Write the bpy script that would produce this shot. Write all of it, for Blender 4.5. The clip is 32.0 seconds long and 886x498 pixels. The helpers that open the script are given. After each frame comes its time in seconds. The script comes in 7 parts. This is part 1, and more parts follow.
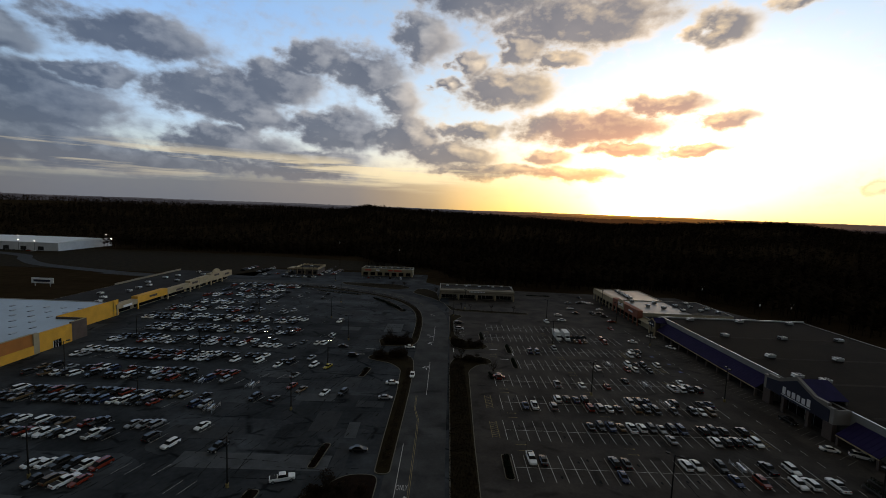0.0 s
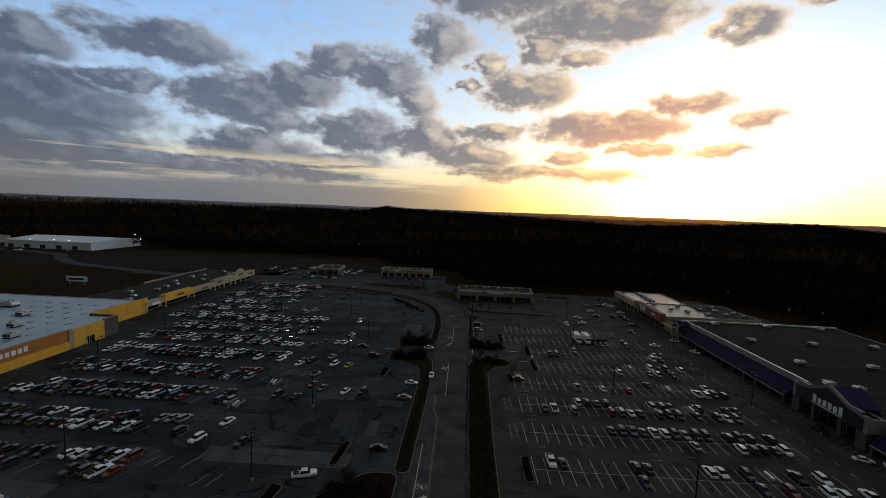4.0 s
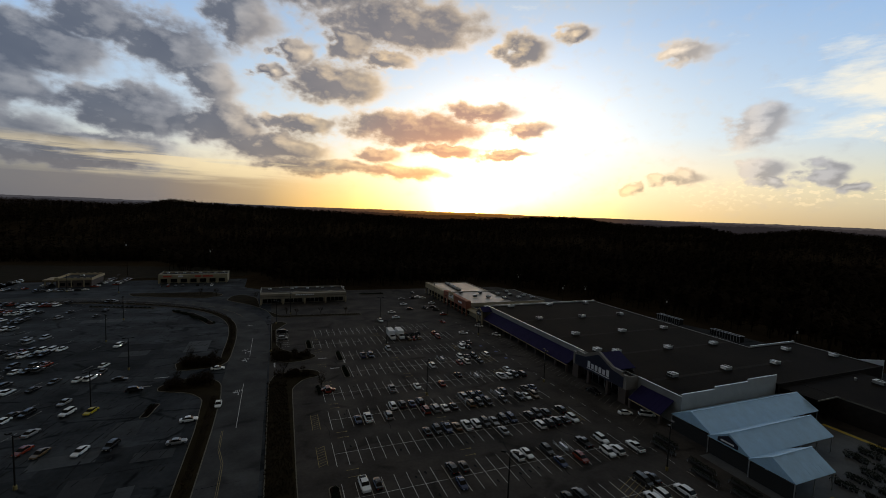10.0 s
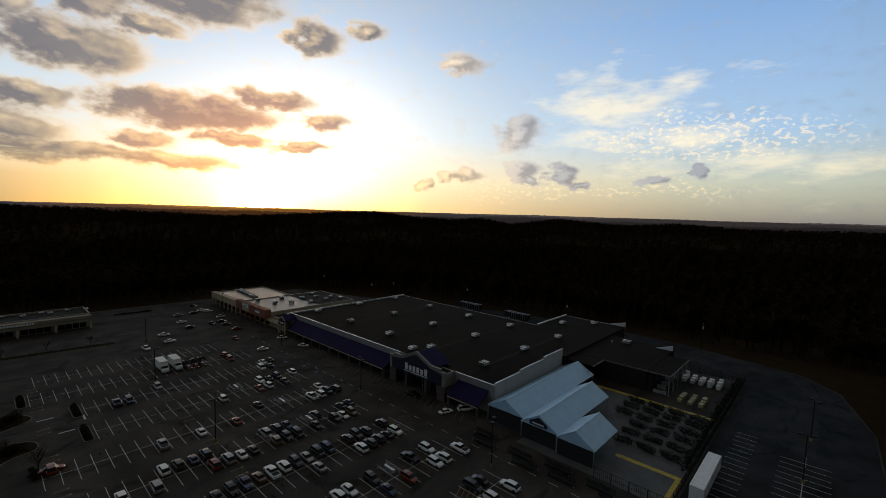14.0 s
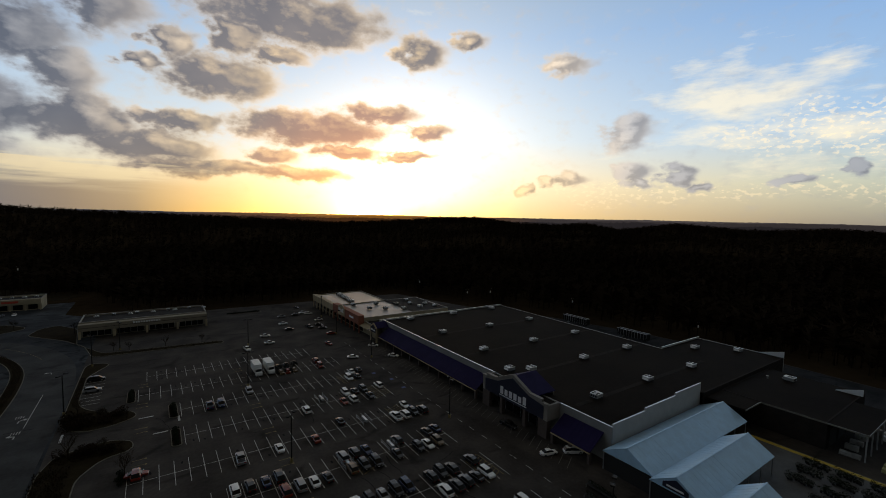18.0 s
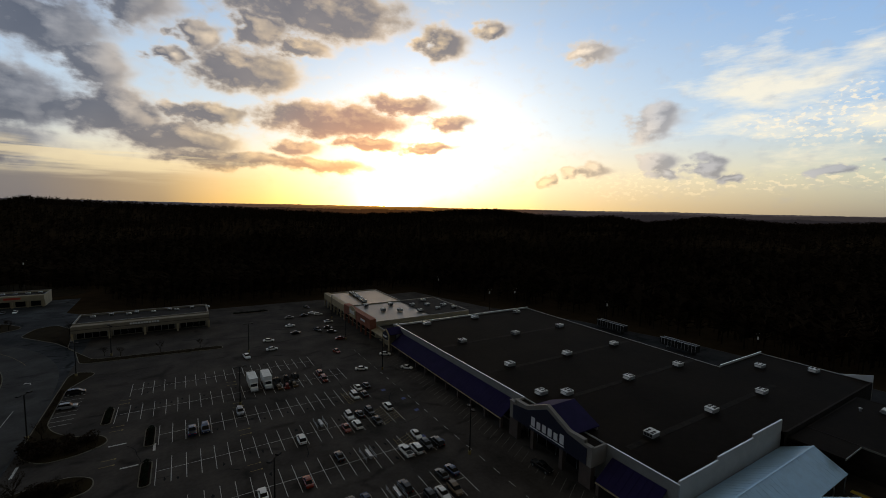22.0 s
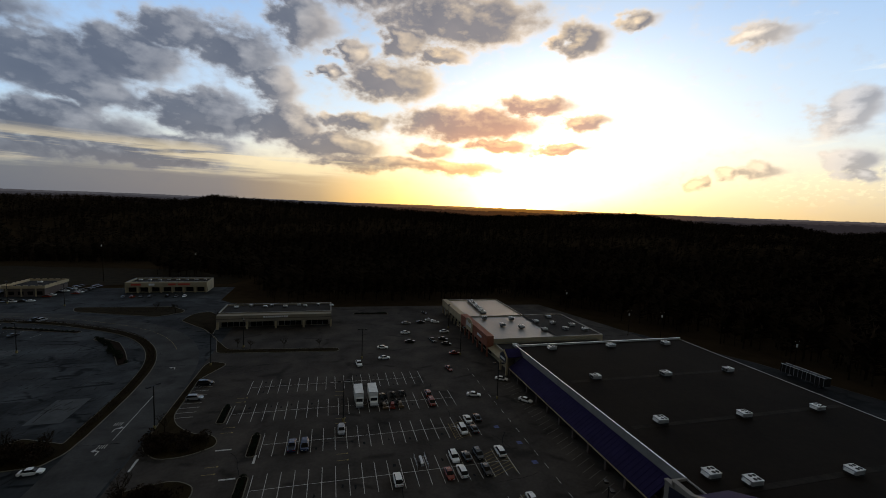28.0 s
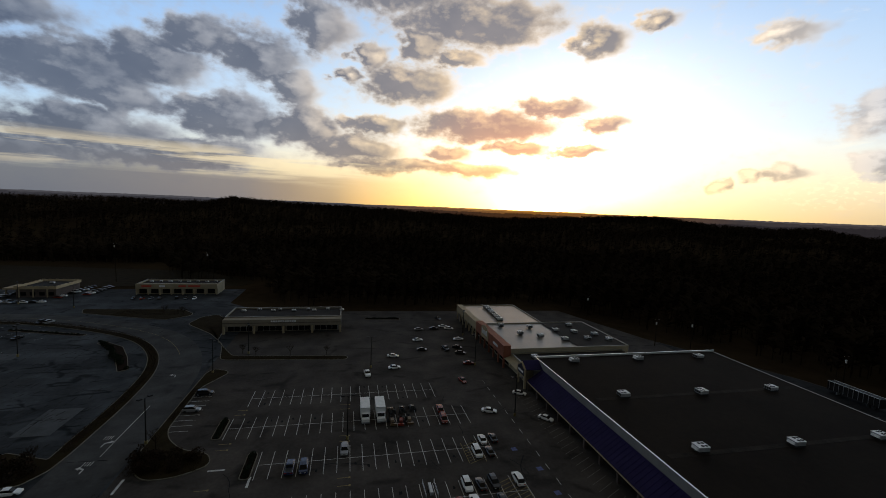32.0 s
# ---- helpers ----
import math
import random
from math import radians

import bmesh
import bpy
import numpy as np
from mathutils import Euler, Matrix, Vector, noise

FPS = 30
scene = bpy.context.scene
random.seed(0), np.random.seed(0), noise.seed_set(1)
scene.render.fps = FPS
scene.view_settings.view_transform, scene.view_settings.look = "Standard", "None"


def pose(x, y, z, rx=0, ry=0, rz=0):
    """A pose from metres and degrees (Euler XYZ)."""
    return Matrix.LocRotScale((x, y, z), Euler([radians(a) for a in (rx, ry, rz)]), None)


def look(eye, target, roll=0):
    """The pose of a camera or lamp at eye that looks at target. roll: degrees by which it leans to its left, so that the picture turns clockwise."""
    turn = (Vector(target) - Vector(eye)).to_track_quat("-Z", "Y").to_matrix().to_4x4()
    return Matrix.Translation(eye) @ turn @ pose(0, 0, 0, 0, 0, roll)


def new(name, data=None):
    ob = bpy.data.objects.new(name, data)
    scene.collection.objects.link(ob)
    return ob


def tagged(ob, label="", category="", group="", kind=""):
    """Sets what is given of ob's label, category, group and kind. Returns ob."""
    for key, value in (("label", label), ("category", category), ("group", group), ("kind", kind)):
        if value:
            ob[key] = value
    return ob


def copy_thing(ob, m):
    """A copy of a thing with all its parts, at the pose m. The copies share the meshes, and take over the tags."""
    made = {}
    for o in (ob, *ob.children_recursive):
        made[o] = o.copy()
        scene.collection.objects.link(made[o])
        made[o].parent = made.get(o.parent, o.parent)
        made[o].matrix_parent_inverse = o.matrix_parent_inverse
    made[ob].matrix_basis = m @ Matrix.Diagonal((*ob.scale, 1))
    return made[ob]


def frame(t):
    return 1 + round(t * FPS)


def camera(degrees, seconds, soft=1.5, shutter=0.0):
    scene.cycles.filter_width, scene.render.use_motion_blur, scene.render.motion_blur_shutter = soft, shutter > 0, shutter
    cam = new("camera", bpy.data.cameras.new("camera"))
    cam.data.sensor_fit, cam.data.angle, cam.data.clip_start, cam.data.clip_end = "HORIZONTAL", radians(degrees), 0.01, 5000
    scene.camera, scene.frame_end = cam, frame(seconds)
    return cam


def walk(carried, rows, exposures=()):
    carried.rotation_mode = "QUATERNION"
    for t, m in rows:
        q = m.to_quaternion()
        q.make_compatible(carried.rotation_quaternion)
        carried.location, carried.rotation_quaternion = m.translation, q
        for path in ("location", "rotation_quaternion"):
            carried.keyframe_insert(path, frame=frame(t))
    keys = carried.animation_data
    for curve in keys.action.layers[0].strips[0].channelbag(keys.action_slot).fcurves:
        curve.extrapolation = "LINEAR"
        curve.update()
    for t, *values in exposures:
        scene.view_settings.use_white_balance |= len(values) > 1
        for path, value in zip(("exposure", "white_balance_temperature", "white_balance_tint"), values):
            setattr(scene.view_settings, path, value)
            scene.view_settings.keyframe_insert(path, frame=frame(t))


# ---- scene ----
cam = camera(91.78, 32.0, soft=0.9)
PATH = [
    (0, look((-0.67, -2.28, 57.84), (-1.27, 97.28, 48.56), 2.16)),
    (0.5, look((-0.68, -2.36, 57.84), (-1.78, 97.21, 48.62), 2.14)),
    (1, look((-0.71, -2.45, 57.84), (-2.36, 97.12, 48.73), 2.15)),
    (1.5, look((-0.76, -2.55, 57.85), (-2.92, 97.01, 48.73), 2.14)),
    (2, look((-0.83, -2.66, 57.87), (-3.53, 96.90, 48.79), 2.18)),
    (2.5, look((-0.89, -2.78, 57.88), (-4.11, 96.76, 48.79), 2.15)),
    (3, look((-0.94, -2.88, 57.88), (-4.82, 96.63, 48.78), 2.18)),
    (3.5, look((-0.97, -2.93, 57.86), (-5.40, 96.56, 48.76), 2.20)),
    (5.5, look((-1.19, -2.03, 57.70), (-7.96, 97.31, 48.42), 2.40)),
    (6, look((-1.11, -1.39, 57.68), (-8.86, 97.87, 48.41), 2.55)),
    (6.5, look((-0.92, -0.32, 57.62), (-9.24, 98.93, 48.61), 2.40)),
    (7, look((-0.70, 1.03, 57.48), (8.56, 100.13, 47.81), 2.16)),
    (7.5, look((-0.40, 2.55, 57.24), (37.86, 94.44, 47.62), 2.25)),
    (8, look((0.14, 4.18, 56.98), (39.06, 95.82, 47.64), 2.18)),
    (8.5, look((0.94, 5.86, 56.78), (39.43, 97.70, 47.63), 2.09)),
    (9, look((1.89, 7.56, 56.66), (39.78, 99.69, 47.85), 2.11)),
    (9.5, look((2.90, 9.26, 56.59), (40.13, 101.67, 47.89), 2.19)),
    (10, look((3.90, 10.95, 56.54), (40.48, 103.63, 47.96), 2.23)),
    (10.5, look((4.85, 12.66, 56.51), (40.83, 105.56, 47.88), 2.23)),
    (11, look((5.74, 14.37, 56.53), (41.08, 107.52, 47.86), 2.23)),
    (11.5, look((6.55, 16.09, 56.65), (41.31, 109.45, 47.92), 2.18)),
    (12, look((7.31, 17.81, 56.82), (41.47, 111.38, 47.91), 2.15)),
    (12.5, look((8.10, 19.54, 56.93), (41.66, 113.29, 47.81), 2.11)),
    (13, look((8.97, 21.31, 56.93), (51.80, 111.19, 47.59), 1.91)),
    (13.5, look((9.96, 23.15, 56.82), (69.86, 102.72, 47.86), 1.67)),
    (14, look((11.03, 24.85, 56.66), (84.44, 92.24, 48.30), 1.61)),
    (14.5, look((11.87, 25.99, 56.52), (90.55, 87.20, 48.60), 1.33)),
    (16.5, look((19.49, 32.96, 55.39), (84.44, 108.67, 48.29), 1.88)),
    (17, look((20.53, 33.99, 55.28), (81.46, 112.95, 47.97), 1.64)),
    (17.5, look((21.99, 35.55, 55.16), (80.13, 116.58, 47.81), 1.43)),
    (18, look((23.53, 37.35, 55.08), (79.58, 119.82, 47.57), 1.14)),
    (18.5, look((25.07, 39.32, 55.06), (80.52, 122.17, 47.23), 1.18)),
    (19, look((26.62, 41.42, 55.13), (81.46, 124.64, 46.87), 1.18)),
    (19.5, look((28.15, 43.62, 55.30), (82.45, 127.16, 46.73), 1.09)),
    (20, look((29.64, 45.86, 55.50), (83.46, 129.66, 46.53), 1.16)),
    (20.5, look((31.08, 48.08, 55.68), (84.48, 132.13, 46.52), 1.17)),
    (21, look((32.47, 50.23, 55.83), (85.41, 134.55, 46.48), 1.15)),
    (21.5, look((33.81, 52.29, 55.96), (86.25, 136.91, 46.50), 1.18)),
    (22, look((35.10, 54.26, 56.08), (87.03, 139.18, 46.53), 1.24)),
    (22.5, look((36.29, 56.15, 56.17), (87.77, 141.33, 46.52), 1.30)),
    (23, look((37.36, 57.95, 56.23), (88.38, 143.41, 46.51), 1.40)),
    (23.5, look((38.29, 59.64, 56.27), (88.85, 145.37, 46.55), 1.35)),
    (24, look((39.06, 61.20, 56.34), (89.20, 147.18, 46.56), 1.55)),
    (24.5, look((39.73, 62.64, 56.42), (89.18, 149.00, 46.59), 1.73)),
    (25, look((40.37, 63.95, 56.52), (80.54, 155.04, 47.03), 2.28)),
    (25.5, look((40.99, 65.18, 56.61), (73.37, 159.33, 47.26), 2.43)),
    (26, look((41.55, 66.32, 56.71), (68.68, 162.11, 47.32), 2.55)),
    (26.5, look((41.93, 67.14, 56.79), (68.58, 163.03, 47.04), 2.41)),
    (28.5, look((44.47, 73.09, 57.15), (69.17, 169.46, 47.07), 2.22)),
    (29, look((44.80, 73.92, 57.20), (69.00, 170.41, 46.96), 2.17)),
    (29.5, look((45.26, 75.13, 57.26), (69.02, 171.73, 47.04), 2.09)),
    (30, look((45.71, 76.42, 57.29), (69.05, 173.12, 47.14), 2.11)),
    (30.5, look((46.09, 77.68, 57.26), (68.94, 174.51, 47.14), 2.24)),
    (31, look((46.42, 78.89, 57.12), (68.85, 175.84, 47.16), 2.32)),
    (31.5, look((46.68, 80.01, 56.88), (68.73, 177.03, 46.86), 2.26)),
    (32, look((46.84, 80.78, 56.66), (68.54, 177.92, 47.01), 2.42)),
]
EXPOSURES = [(0.0, 0.62, 7460, 15), (3.5, 0.62, 7460, 15), (5.6, 0.9, 7460, 15), (6.8, 0.74, 7460, 15), (8.0, 0.48, 7460, 15), (10.0, 0.4, 7460, 15), (18.0, 0.36, 7460, 15), (26.0, 0.47, 7460, 15), (29.0, 0.6, 7260, 15), (32.0, 0.6, 7260, 15)]
walk(cam, PATH, EXPOSURES)

# ---- sky, sun ----
SUN_AZ, SUN_EL = 24.0, 0.2      # degrees right of +y, above the horizon


def sky_world():
    w = bpy.data.worlds.new("evening_sky")
    scene.world = w
    w.use_nodes = True
    nt = w.node_tree
    nt.nodes.clear()
    N, K = nt.nodes.new, nt.links.new

    def val(op, a, b=None, c=None, clamp=False):
        n = N("ShaderNodeMath")
        n.operation, n.use_clamp = op, clamp
        for i, v in enumerate((a, b, c)):
            if v is None:
                continue
            if isinstance(v, (int, float)):
                n.inputs[i].default_value = v
            else:
                K(v, n.inputs[i])
        return n.outputs[0]

    def ramp(x, stops, interp="LINEAR"):
        n = N("ShaderNodeValToRGB")
        n.color_ramp.interpolation = interp
        el = n.color_ramp.elements
        while len(el) < len(stops):
            el.new(0.5)
        for e, (p, c) in zip(el, stops):
            e.position, e.color = p, (*c, 1)
        K(x, n.inputs[0])
        return n.outputs[0]

    def mix(f, a, b, kind="MIX"):
        n = N("ShaderNodeMix")
        n.data_type, n.blend_type = "RGBA", kind
        for s, v in ((0, f), (6, a), (7, b)):
            if isinstance(v, (int, float)):
                n.inputs[s].default_value = v
            elif isinstance(v, tuple):
                n.inputs[s].default_value = (*v, 1)
            else:
                K(v, n.inputs[s])
        return n.outputs[2]

    tc = N("ShaderNodeTexCoord").outputs["Generated"]
    sep = N("ShaderNodeSeparateXYZ")
    K(tc, sep.inputs[0])
    x, y, z = sep.outputs
    az = val("MULTIPLY", val("ARCTAN2", x, y), 180 / math.pi)
    el = val("MULTIPLY", val("ARCSINE", z), 180 / math.pi)

    nishita = N("ShaderNodeTexSky")
    nishita.sky_type, nishita.sun_disc = "NISHITA", False
    nishita.sun_elevation, nishita.sun_rotation = radians(SUN_EL + 1.5), radians(SUN_AZ)
    nishita.air_density, nishita.dust_density, nishita.ozone_density = 1.0, 1.5, 1.5

    s = Vector((math.sin(radians(SUN_AZ)), math.cos(radians(SUN_AZ)), math.sin(radians(SUN_EL))))
    dot = N("ShaderNodeVectorMath")
    dot.operation = "DOT_PRODUCT"
    K(tc, dot.inputs[0])
    dot.inputs[1].default_value = s
    near = val("MULTIPLY", val("ARCCOSINE", val("MINIMUM", dot.outputs["Value"], 0.99999)), 180 / math.pi)

    def falloff(d, scale):
        return val("POWER", math.e, val("DIVIDE", d, -scale))

    def times(c, k):
        n = N("ShaderNodeVectorMath")
        n.operation = "SCALE"
        if isinstance(c, tuple):
            n.inputs[0].default_value = c
        else:
            K(c, n.inputs[0])
        if isinstance(k, (int, float)):
            n.inputs["Scale"].default_value = k
        else:
            K(k, n.inputs["Scale"])
        return n.outputs[0]

    # clear sky: blue above, pale towards the horizon
    up = val("DIVIDE", el, 60.0, clamp=True)
    clear = ramp(up, ((0.0, (0.68, 0.57, 0.36)), (0.07, (0.76, 0.73, 0.54)), (0.16, (0.50, 0.67, 0.82)), (0.36, (0.29, 0.48, 0.74)), (0.58, (0.27, 0.35, 0.42)), (1.0, (0.30, 0.275, 0.24))))
    clear = mix(1.0, clear, ramp(val("DIVIDE", near, 90.0, clamp=True), ((0.3, (1.0, 1.0, 1.0)), (0.62, (0.66, 0.82, 1.0)), (1.0, (0.5, 0.68, 0.9)))), "MULTIPLY")
    clear = mix(0.85, times(nishita.outputs[0], 0.10), clear)
    # bright air round the sun, spreading to its right
    wide = N("ShaderNodeVectorMath")
    wide.operation = "DOT_PRODUCT"
    K(tc, wide.inputs[0])
    wide.inputs[1].default_value = Vector((math.sin(radians(31)), math.cos(radians(31)), math.sin(radians(5)))).normalized()
    veil = val("MULTIPLY", val("ARCCOSINE", val("MINIMUM", wide.outputs["Value"], 0.99999)), 180 / math.pi)
    clear = mix(1.0, clear, times((1.15, 1.10, 0.98), falloff(veil, 7.6)), "ADD")

    # cloud cover: a broken deck, thick on the left of the sun and thin to its right
    def fbm(vec, scale, detail, rough):
        n = N("ShaderNodeTexNoise")
        n.noise_dimensions = "2D"
        K(vec, n.inputs["Vector"])
        n.inputs["Scale"].default_value, n.inputs["Detail"].default_value, n.inputs["Roughness"].default_value = scale, detail, rough
        return n

    flat = N("ShaderNodeCombineXYZ")
    K(az, flat.inputs[0])
    K(el, flat.inputs[1])

    def vec(op, a, b, c=None):
        n = N("ShaderNodeVectorMath")
        n.operation = op
        for i, v in enumerate((a, b, c)):
            if v is None:
                continue
            if isinstance(v, tuple):
                n.inputs[i].default_value = v
            else:
                K(v, n.inputs[i])
        return n.outputs[0]

    def density(at):
        """How thick the cloud is at a place of the sky: banks with billowing, torn edges."""
        squeezed = vec("MULTIPLY", at, (0.62, 1.0, 1.0))
        big, small = fbm(squeezed, 0.24, 3.0, 0.5), fbm(squeezed, 0.8, 5.0, 0.53)
        moved = vec("ADD", at, vec("MULTIPLY_ADD", big.outputs["Color"], (5.0, 2.6, 0.0), (-2.5, -1.3, 0.0)))
        moved = vec("ADD", moved, vec("MULTIPLY_ADD", small.outputs["Color"], (2.4, 1.3, 0.0), (-1.2, -0.65, 0.0)))
        bank = None
        for a, e, wd, ht in CLOUDS_LEFT + CLOUDS_SUN + CLOUDS_RIGHT:
            m = N("ShaderNodeMapping")
            m.vector_type = "TEXTURE"
            m.inputs["Location"].default_value = (a, e, 0)
            m.inputs["Scale"].default_value = (wd * 1.40 + 0.3, ht * 1.6 + 0.25, 1)
            K(moved, m.inputs[0])
            gr = N("ShaderNodeTexGradient")
            gr.gradient_type = "SPHERICAL"
            K(m.outputs[0], gr.inputs[0])
            bank = gr.outputs["Fac"] if bank is None else val("SMOOTH_MAX", bank, gr.outputs["Fac"], 0.12)
        return val("ADD", val("MULTIPLY", bank, 0.85), val("MULTIPLY", val("SUBTRACT", small.outputs[0], 0.5), 0.46)), big, small

    deck = ramp(val("DIVIDE", val("ADD", az, 180.0), 360.0), ((0.0, (0.34,) * 3), (0.30, (0.22,) * 3), (0.375, (0.10,) * 3), (0.42, (0.06,) * 3), (0.49, (0.04,) * 3), (0.53, (0.0,) * 3), (0.78, (0.0,) * 3), (0.88, (0.12,) * 3), (1.0, (0.34,) * 3)))
    body, big, small = density(flat.outputs[0])
    thick = val("ADD", body, deck)
    # the side towards the sun
    aim = N("ShaderNodeCombineXYZ")
    K(val("MULTIPLY", val("MAXIMUM", val("MINIMUM", val("DIVIDE", val("SUBTRACT", SUN_AZ, az), 14.0), 1.0), -1.0), 1.5), aim.inputs[0])
    aim.inputs[1].default_value = 0.35
    sunward, _, _ = density(vec("ADD", flat.outputs[0], aim.outputs[0]))
    cover = ramp(thick, ((0.06, (0,) * 3), (0.44, (1,) * 3)), "EASE")
    core = ramp(thick, ((0.16, (0,) * 3), (0.52, (1,) * 3)), "EASE")
    lit = val("MULTIPLY_ADD", val("SUBTRACT", body, sunward), 1.35, 0.0, clamp=True)
    lit = val("ADD", lit, val("MULTIPLY", ramp(val("DIVIDE", az, 100.0, clamp=True), ((0.38, (0,) * 3), (0.55, (1,) * 3))), 0.48), clamp=True)
    # cloud colour: slate below, cream and orange where the low sun catches them
    edge = ramp(val("DIVIDE", near, 70.0, clamp=True), ((0.0, (1.6, 0.95, 0.36)), (0.15, (1.2, 0.80, 0.40)), (0.30, (1.0, 0.80, 0.50)), (0.5, (0.48, 0.52, 0.57)), (1.0, (0.21, 0.28, 0.38))))
    under = ramp(val("DIVIDE", near, 70.0, clamp=True), ((0.0, (0.68, 0.30, 0.14)), (0.14, (0.40, 0.22, 0.165)), (0.26, (0.19, 0.182, 0.192)), (0.5, (0.088, 0.108, 0.150)), (1.0, (0.050, 0.076, 0.128))))
    shade = val("MULTIPLY", val("MULTIPLY_ADD", core, 0.6, 0.4), val("SUBTRACT", 1.0, val("MULTIPLY", lit, 0.9)))
    cloud = mix(shade, edge, under)
    cloud = mix(1.0, cloud, ramp(big.outputs[0], ((0.3, (0.86, 0.88, 0.91)), (0.7, (1.14, 1.12, 1.08)))), "MULTIPLY")
    sky = mix(val("MULTIPLY", cover, 0.95), clear, cloud)
    # high thin feathers and small flecks far to the right of the sun

    def patch(a, e, wd, ht):
        m = N("ShaderNodeMapping")
        m.vector_type = "TEXTURE"
        m.inputs["Location"].default_value, m.inputs["Scale"].default_value = (a, e, 0), (wd, ht, 1)
        K(vec("ADD", flat.outputs[0], vec("MULTIPLY_ADD", big.outputs["Color"], (10.0, 5.0, 0.0), (-5.0, -2.5, 0.0))), m.inputs[0])
        gr = N("ShaderNodeTexGradient")
        gr.gradient_type = "SPHERICAL"
        K(m.outputs[0], gr.inputs[0])
        return gr.outputs["Fac"]

    stretch = N("ShaderNodeMapping")
    stretch.inputs["Scale"].default_value = (0.10, 0.42, 1)
    stretch.inputs["Rotation"].default_value = (0, 0, radians(-14))
    K(flat.outputs[0], stretch.inputs[0])
    wisp = fbm(stretch.outputs[0], 1.0, 8.0, 0.62)
    feather = val("MAXIMUM", val("MAXIMUM", patch(70, 13.6, 13, 4.8), val("MULTIPLY", patch(68, 9.6, 20, 2.6), 0.85)), val("MULTIPLY", patch(86, 6.5, 24, 3.2), 0.7))
    streak = ramp(val("ADD", feather, val("MULTIPLY", val("SUBTRACT", wisp.outputs[0], 0.5), 1.7)), ((0.28, (0,) * 3), (0.85, (1,) * 3)))
    sky = mix(val("MULTIPLY", val("MULTIPLY", streak, 0.62), val("SUBTRACT", 1.0, cover)), sky, (0.86, 0.82, 0.62))
    fleck = fbm(vec("MULTIPLY", flat.outputs[0], (0.75, 1.3, 1.0)), 1.9, 3.0, 0.5)
    field = val("MULTIPLY", ramp(fleck.outputs[0], ((0.53, (0,) * 3), (0.64, (1,) * 3))), ramp(val("MAXIMUM", patch(78, 9.0, 15, 3.4), patch(60, 3.6, 30, 1.7)), ((0.12, (0,) * 3), (0.4, (1,) * 3))))
    sky = mix(val("MULTIPLY", val("MULTIPLY", field, 0.42), val("SUBTRACT", 1.0, cover)), sky, (0.95, 0.84, 0.58))
    # flat grey layer low on the left, with pale gaps
    bands = N("ShaderNodeMapping")
    bands.inputs["Scale"].default_value = (0.035, 0.62, 1)
    K(flat.outputs[0], bands.inputs[0])
    slit = fbm(bands.outputs[0], 1.0, 6.0, 0.6)
    turn = val("DIVIDE", val("ADD", az, 90.0), 180.0, clamp=True)      # -90 .. 90 degrees of azimuth
    horizon = ramp(turn, ((0.0, (0.07, 0.085, 0.12)), (0.33, (0.10, 0.118, 0.150)), (0.43, (0.155, 0.152, 0.160)), (0.49, (0.31, 0.235, 0.14)), (0.545, (0.95, 0.58, 0.14)), (0.59, (1.9, 1.05, 0.2)),
                          (0.633, (3.4, 1.6, 0.22)), (0.69, (1.8, 1.15, 0.26)), (0.75, (0.82, 0.60, 0.26)), (0.83, (0.48, 0.38, 0.22)), (0.92, (0.24, 0.22, 0.18)), (1.0, (0.15, 0.16, 0.18))))
    layer = val("MULTIPLY", ramp(val("DIVIDE", val("ADD", el, val("MULTIPLY", slit.outputs[0], 4.0)), 10.0, clamp=True), ((0.40, (1,) * 3), (0.72, (0,) * 3))), ramp(turn, ((0.46, (1,) * 3), (0.58, (0,) * 3))))
    sky = mix(val("MULTIPLY", layer, 0.92), sky, horizon)
    gap = val("MULTIPLY", ramp(slit.outputs[0], ((0.50, (0,) * 3), (0.62, (1,) * 3))), ramp(val("DIVIDE", el, 10.0, clamp=True), ((0.20, (0,) * 3), (0.34, (1,) * 3), (0.50, (1,) * 3), (0.64, (0,) * 3))))
    gap = val("MULTIPLY", gap, ramp(turn, ((0.50, (1,) * 3), (0.56, (0,) * 3))))
    sky = mix(val("MULTIPLY", gap, 0.7), sky, ramp(turn, ((0.2, (0.40, 0.41, 0.36)), (0.5, (0.75, 0.66, 0.42)))))
    # haze low on the horizon
    low = falloff(val("MAXIMUM", el, 0.0), 2.4)
    sky = mix(val("MULTIPLY", low, 0.85), sky, horizon)
    # the glare of the low sun
    tight = times((40.0, 30.0, 11.0), falloff(near, 0.75))
    mid = times((1.9, 1.66, 1.0), falloff(near, 4.8))
    open_sky = val("SUBTRACT", 1.0, val("MULTIPLY", core, 0.88))
    sky = mix(1.0, mix(1.0, sky, times(mid, open_sky), "ADD"), tight, "ADD")
    # the sky grows dull overhead and behind
    back = ramp(val("DIVIDE", near, 180.0), ((0.0, (1,) * 3), (0.36, (1,) * 3), (0.50, (BACK * 2.2, BACK * 1.9, BACK * 1.5)), (0.7, (BACK * 1.15, BACK * 0.98, BACK * 0.76)), (1.0, (BACK, BACK * 0.85, BACK * 0.68))))
    over = ramp(val("DIVIDE", el, 90.0, clamp=True), ((0.0, (1,) * 3), (0.36, (1,) * 3), (0.7, (OVER * 1.25, OVER, OVER * 0.74)), (1.0, (OVER * 1.1, OVER * 0.85, OVER * 0.6))))
    sky = mix(1.0, mix(1.0, sky, back, "MULTIPLY"), over, "MULTIPLY")
    bg = N("ShaderNodeBackground")
    K(sky, bg.inputs[0])
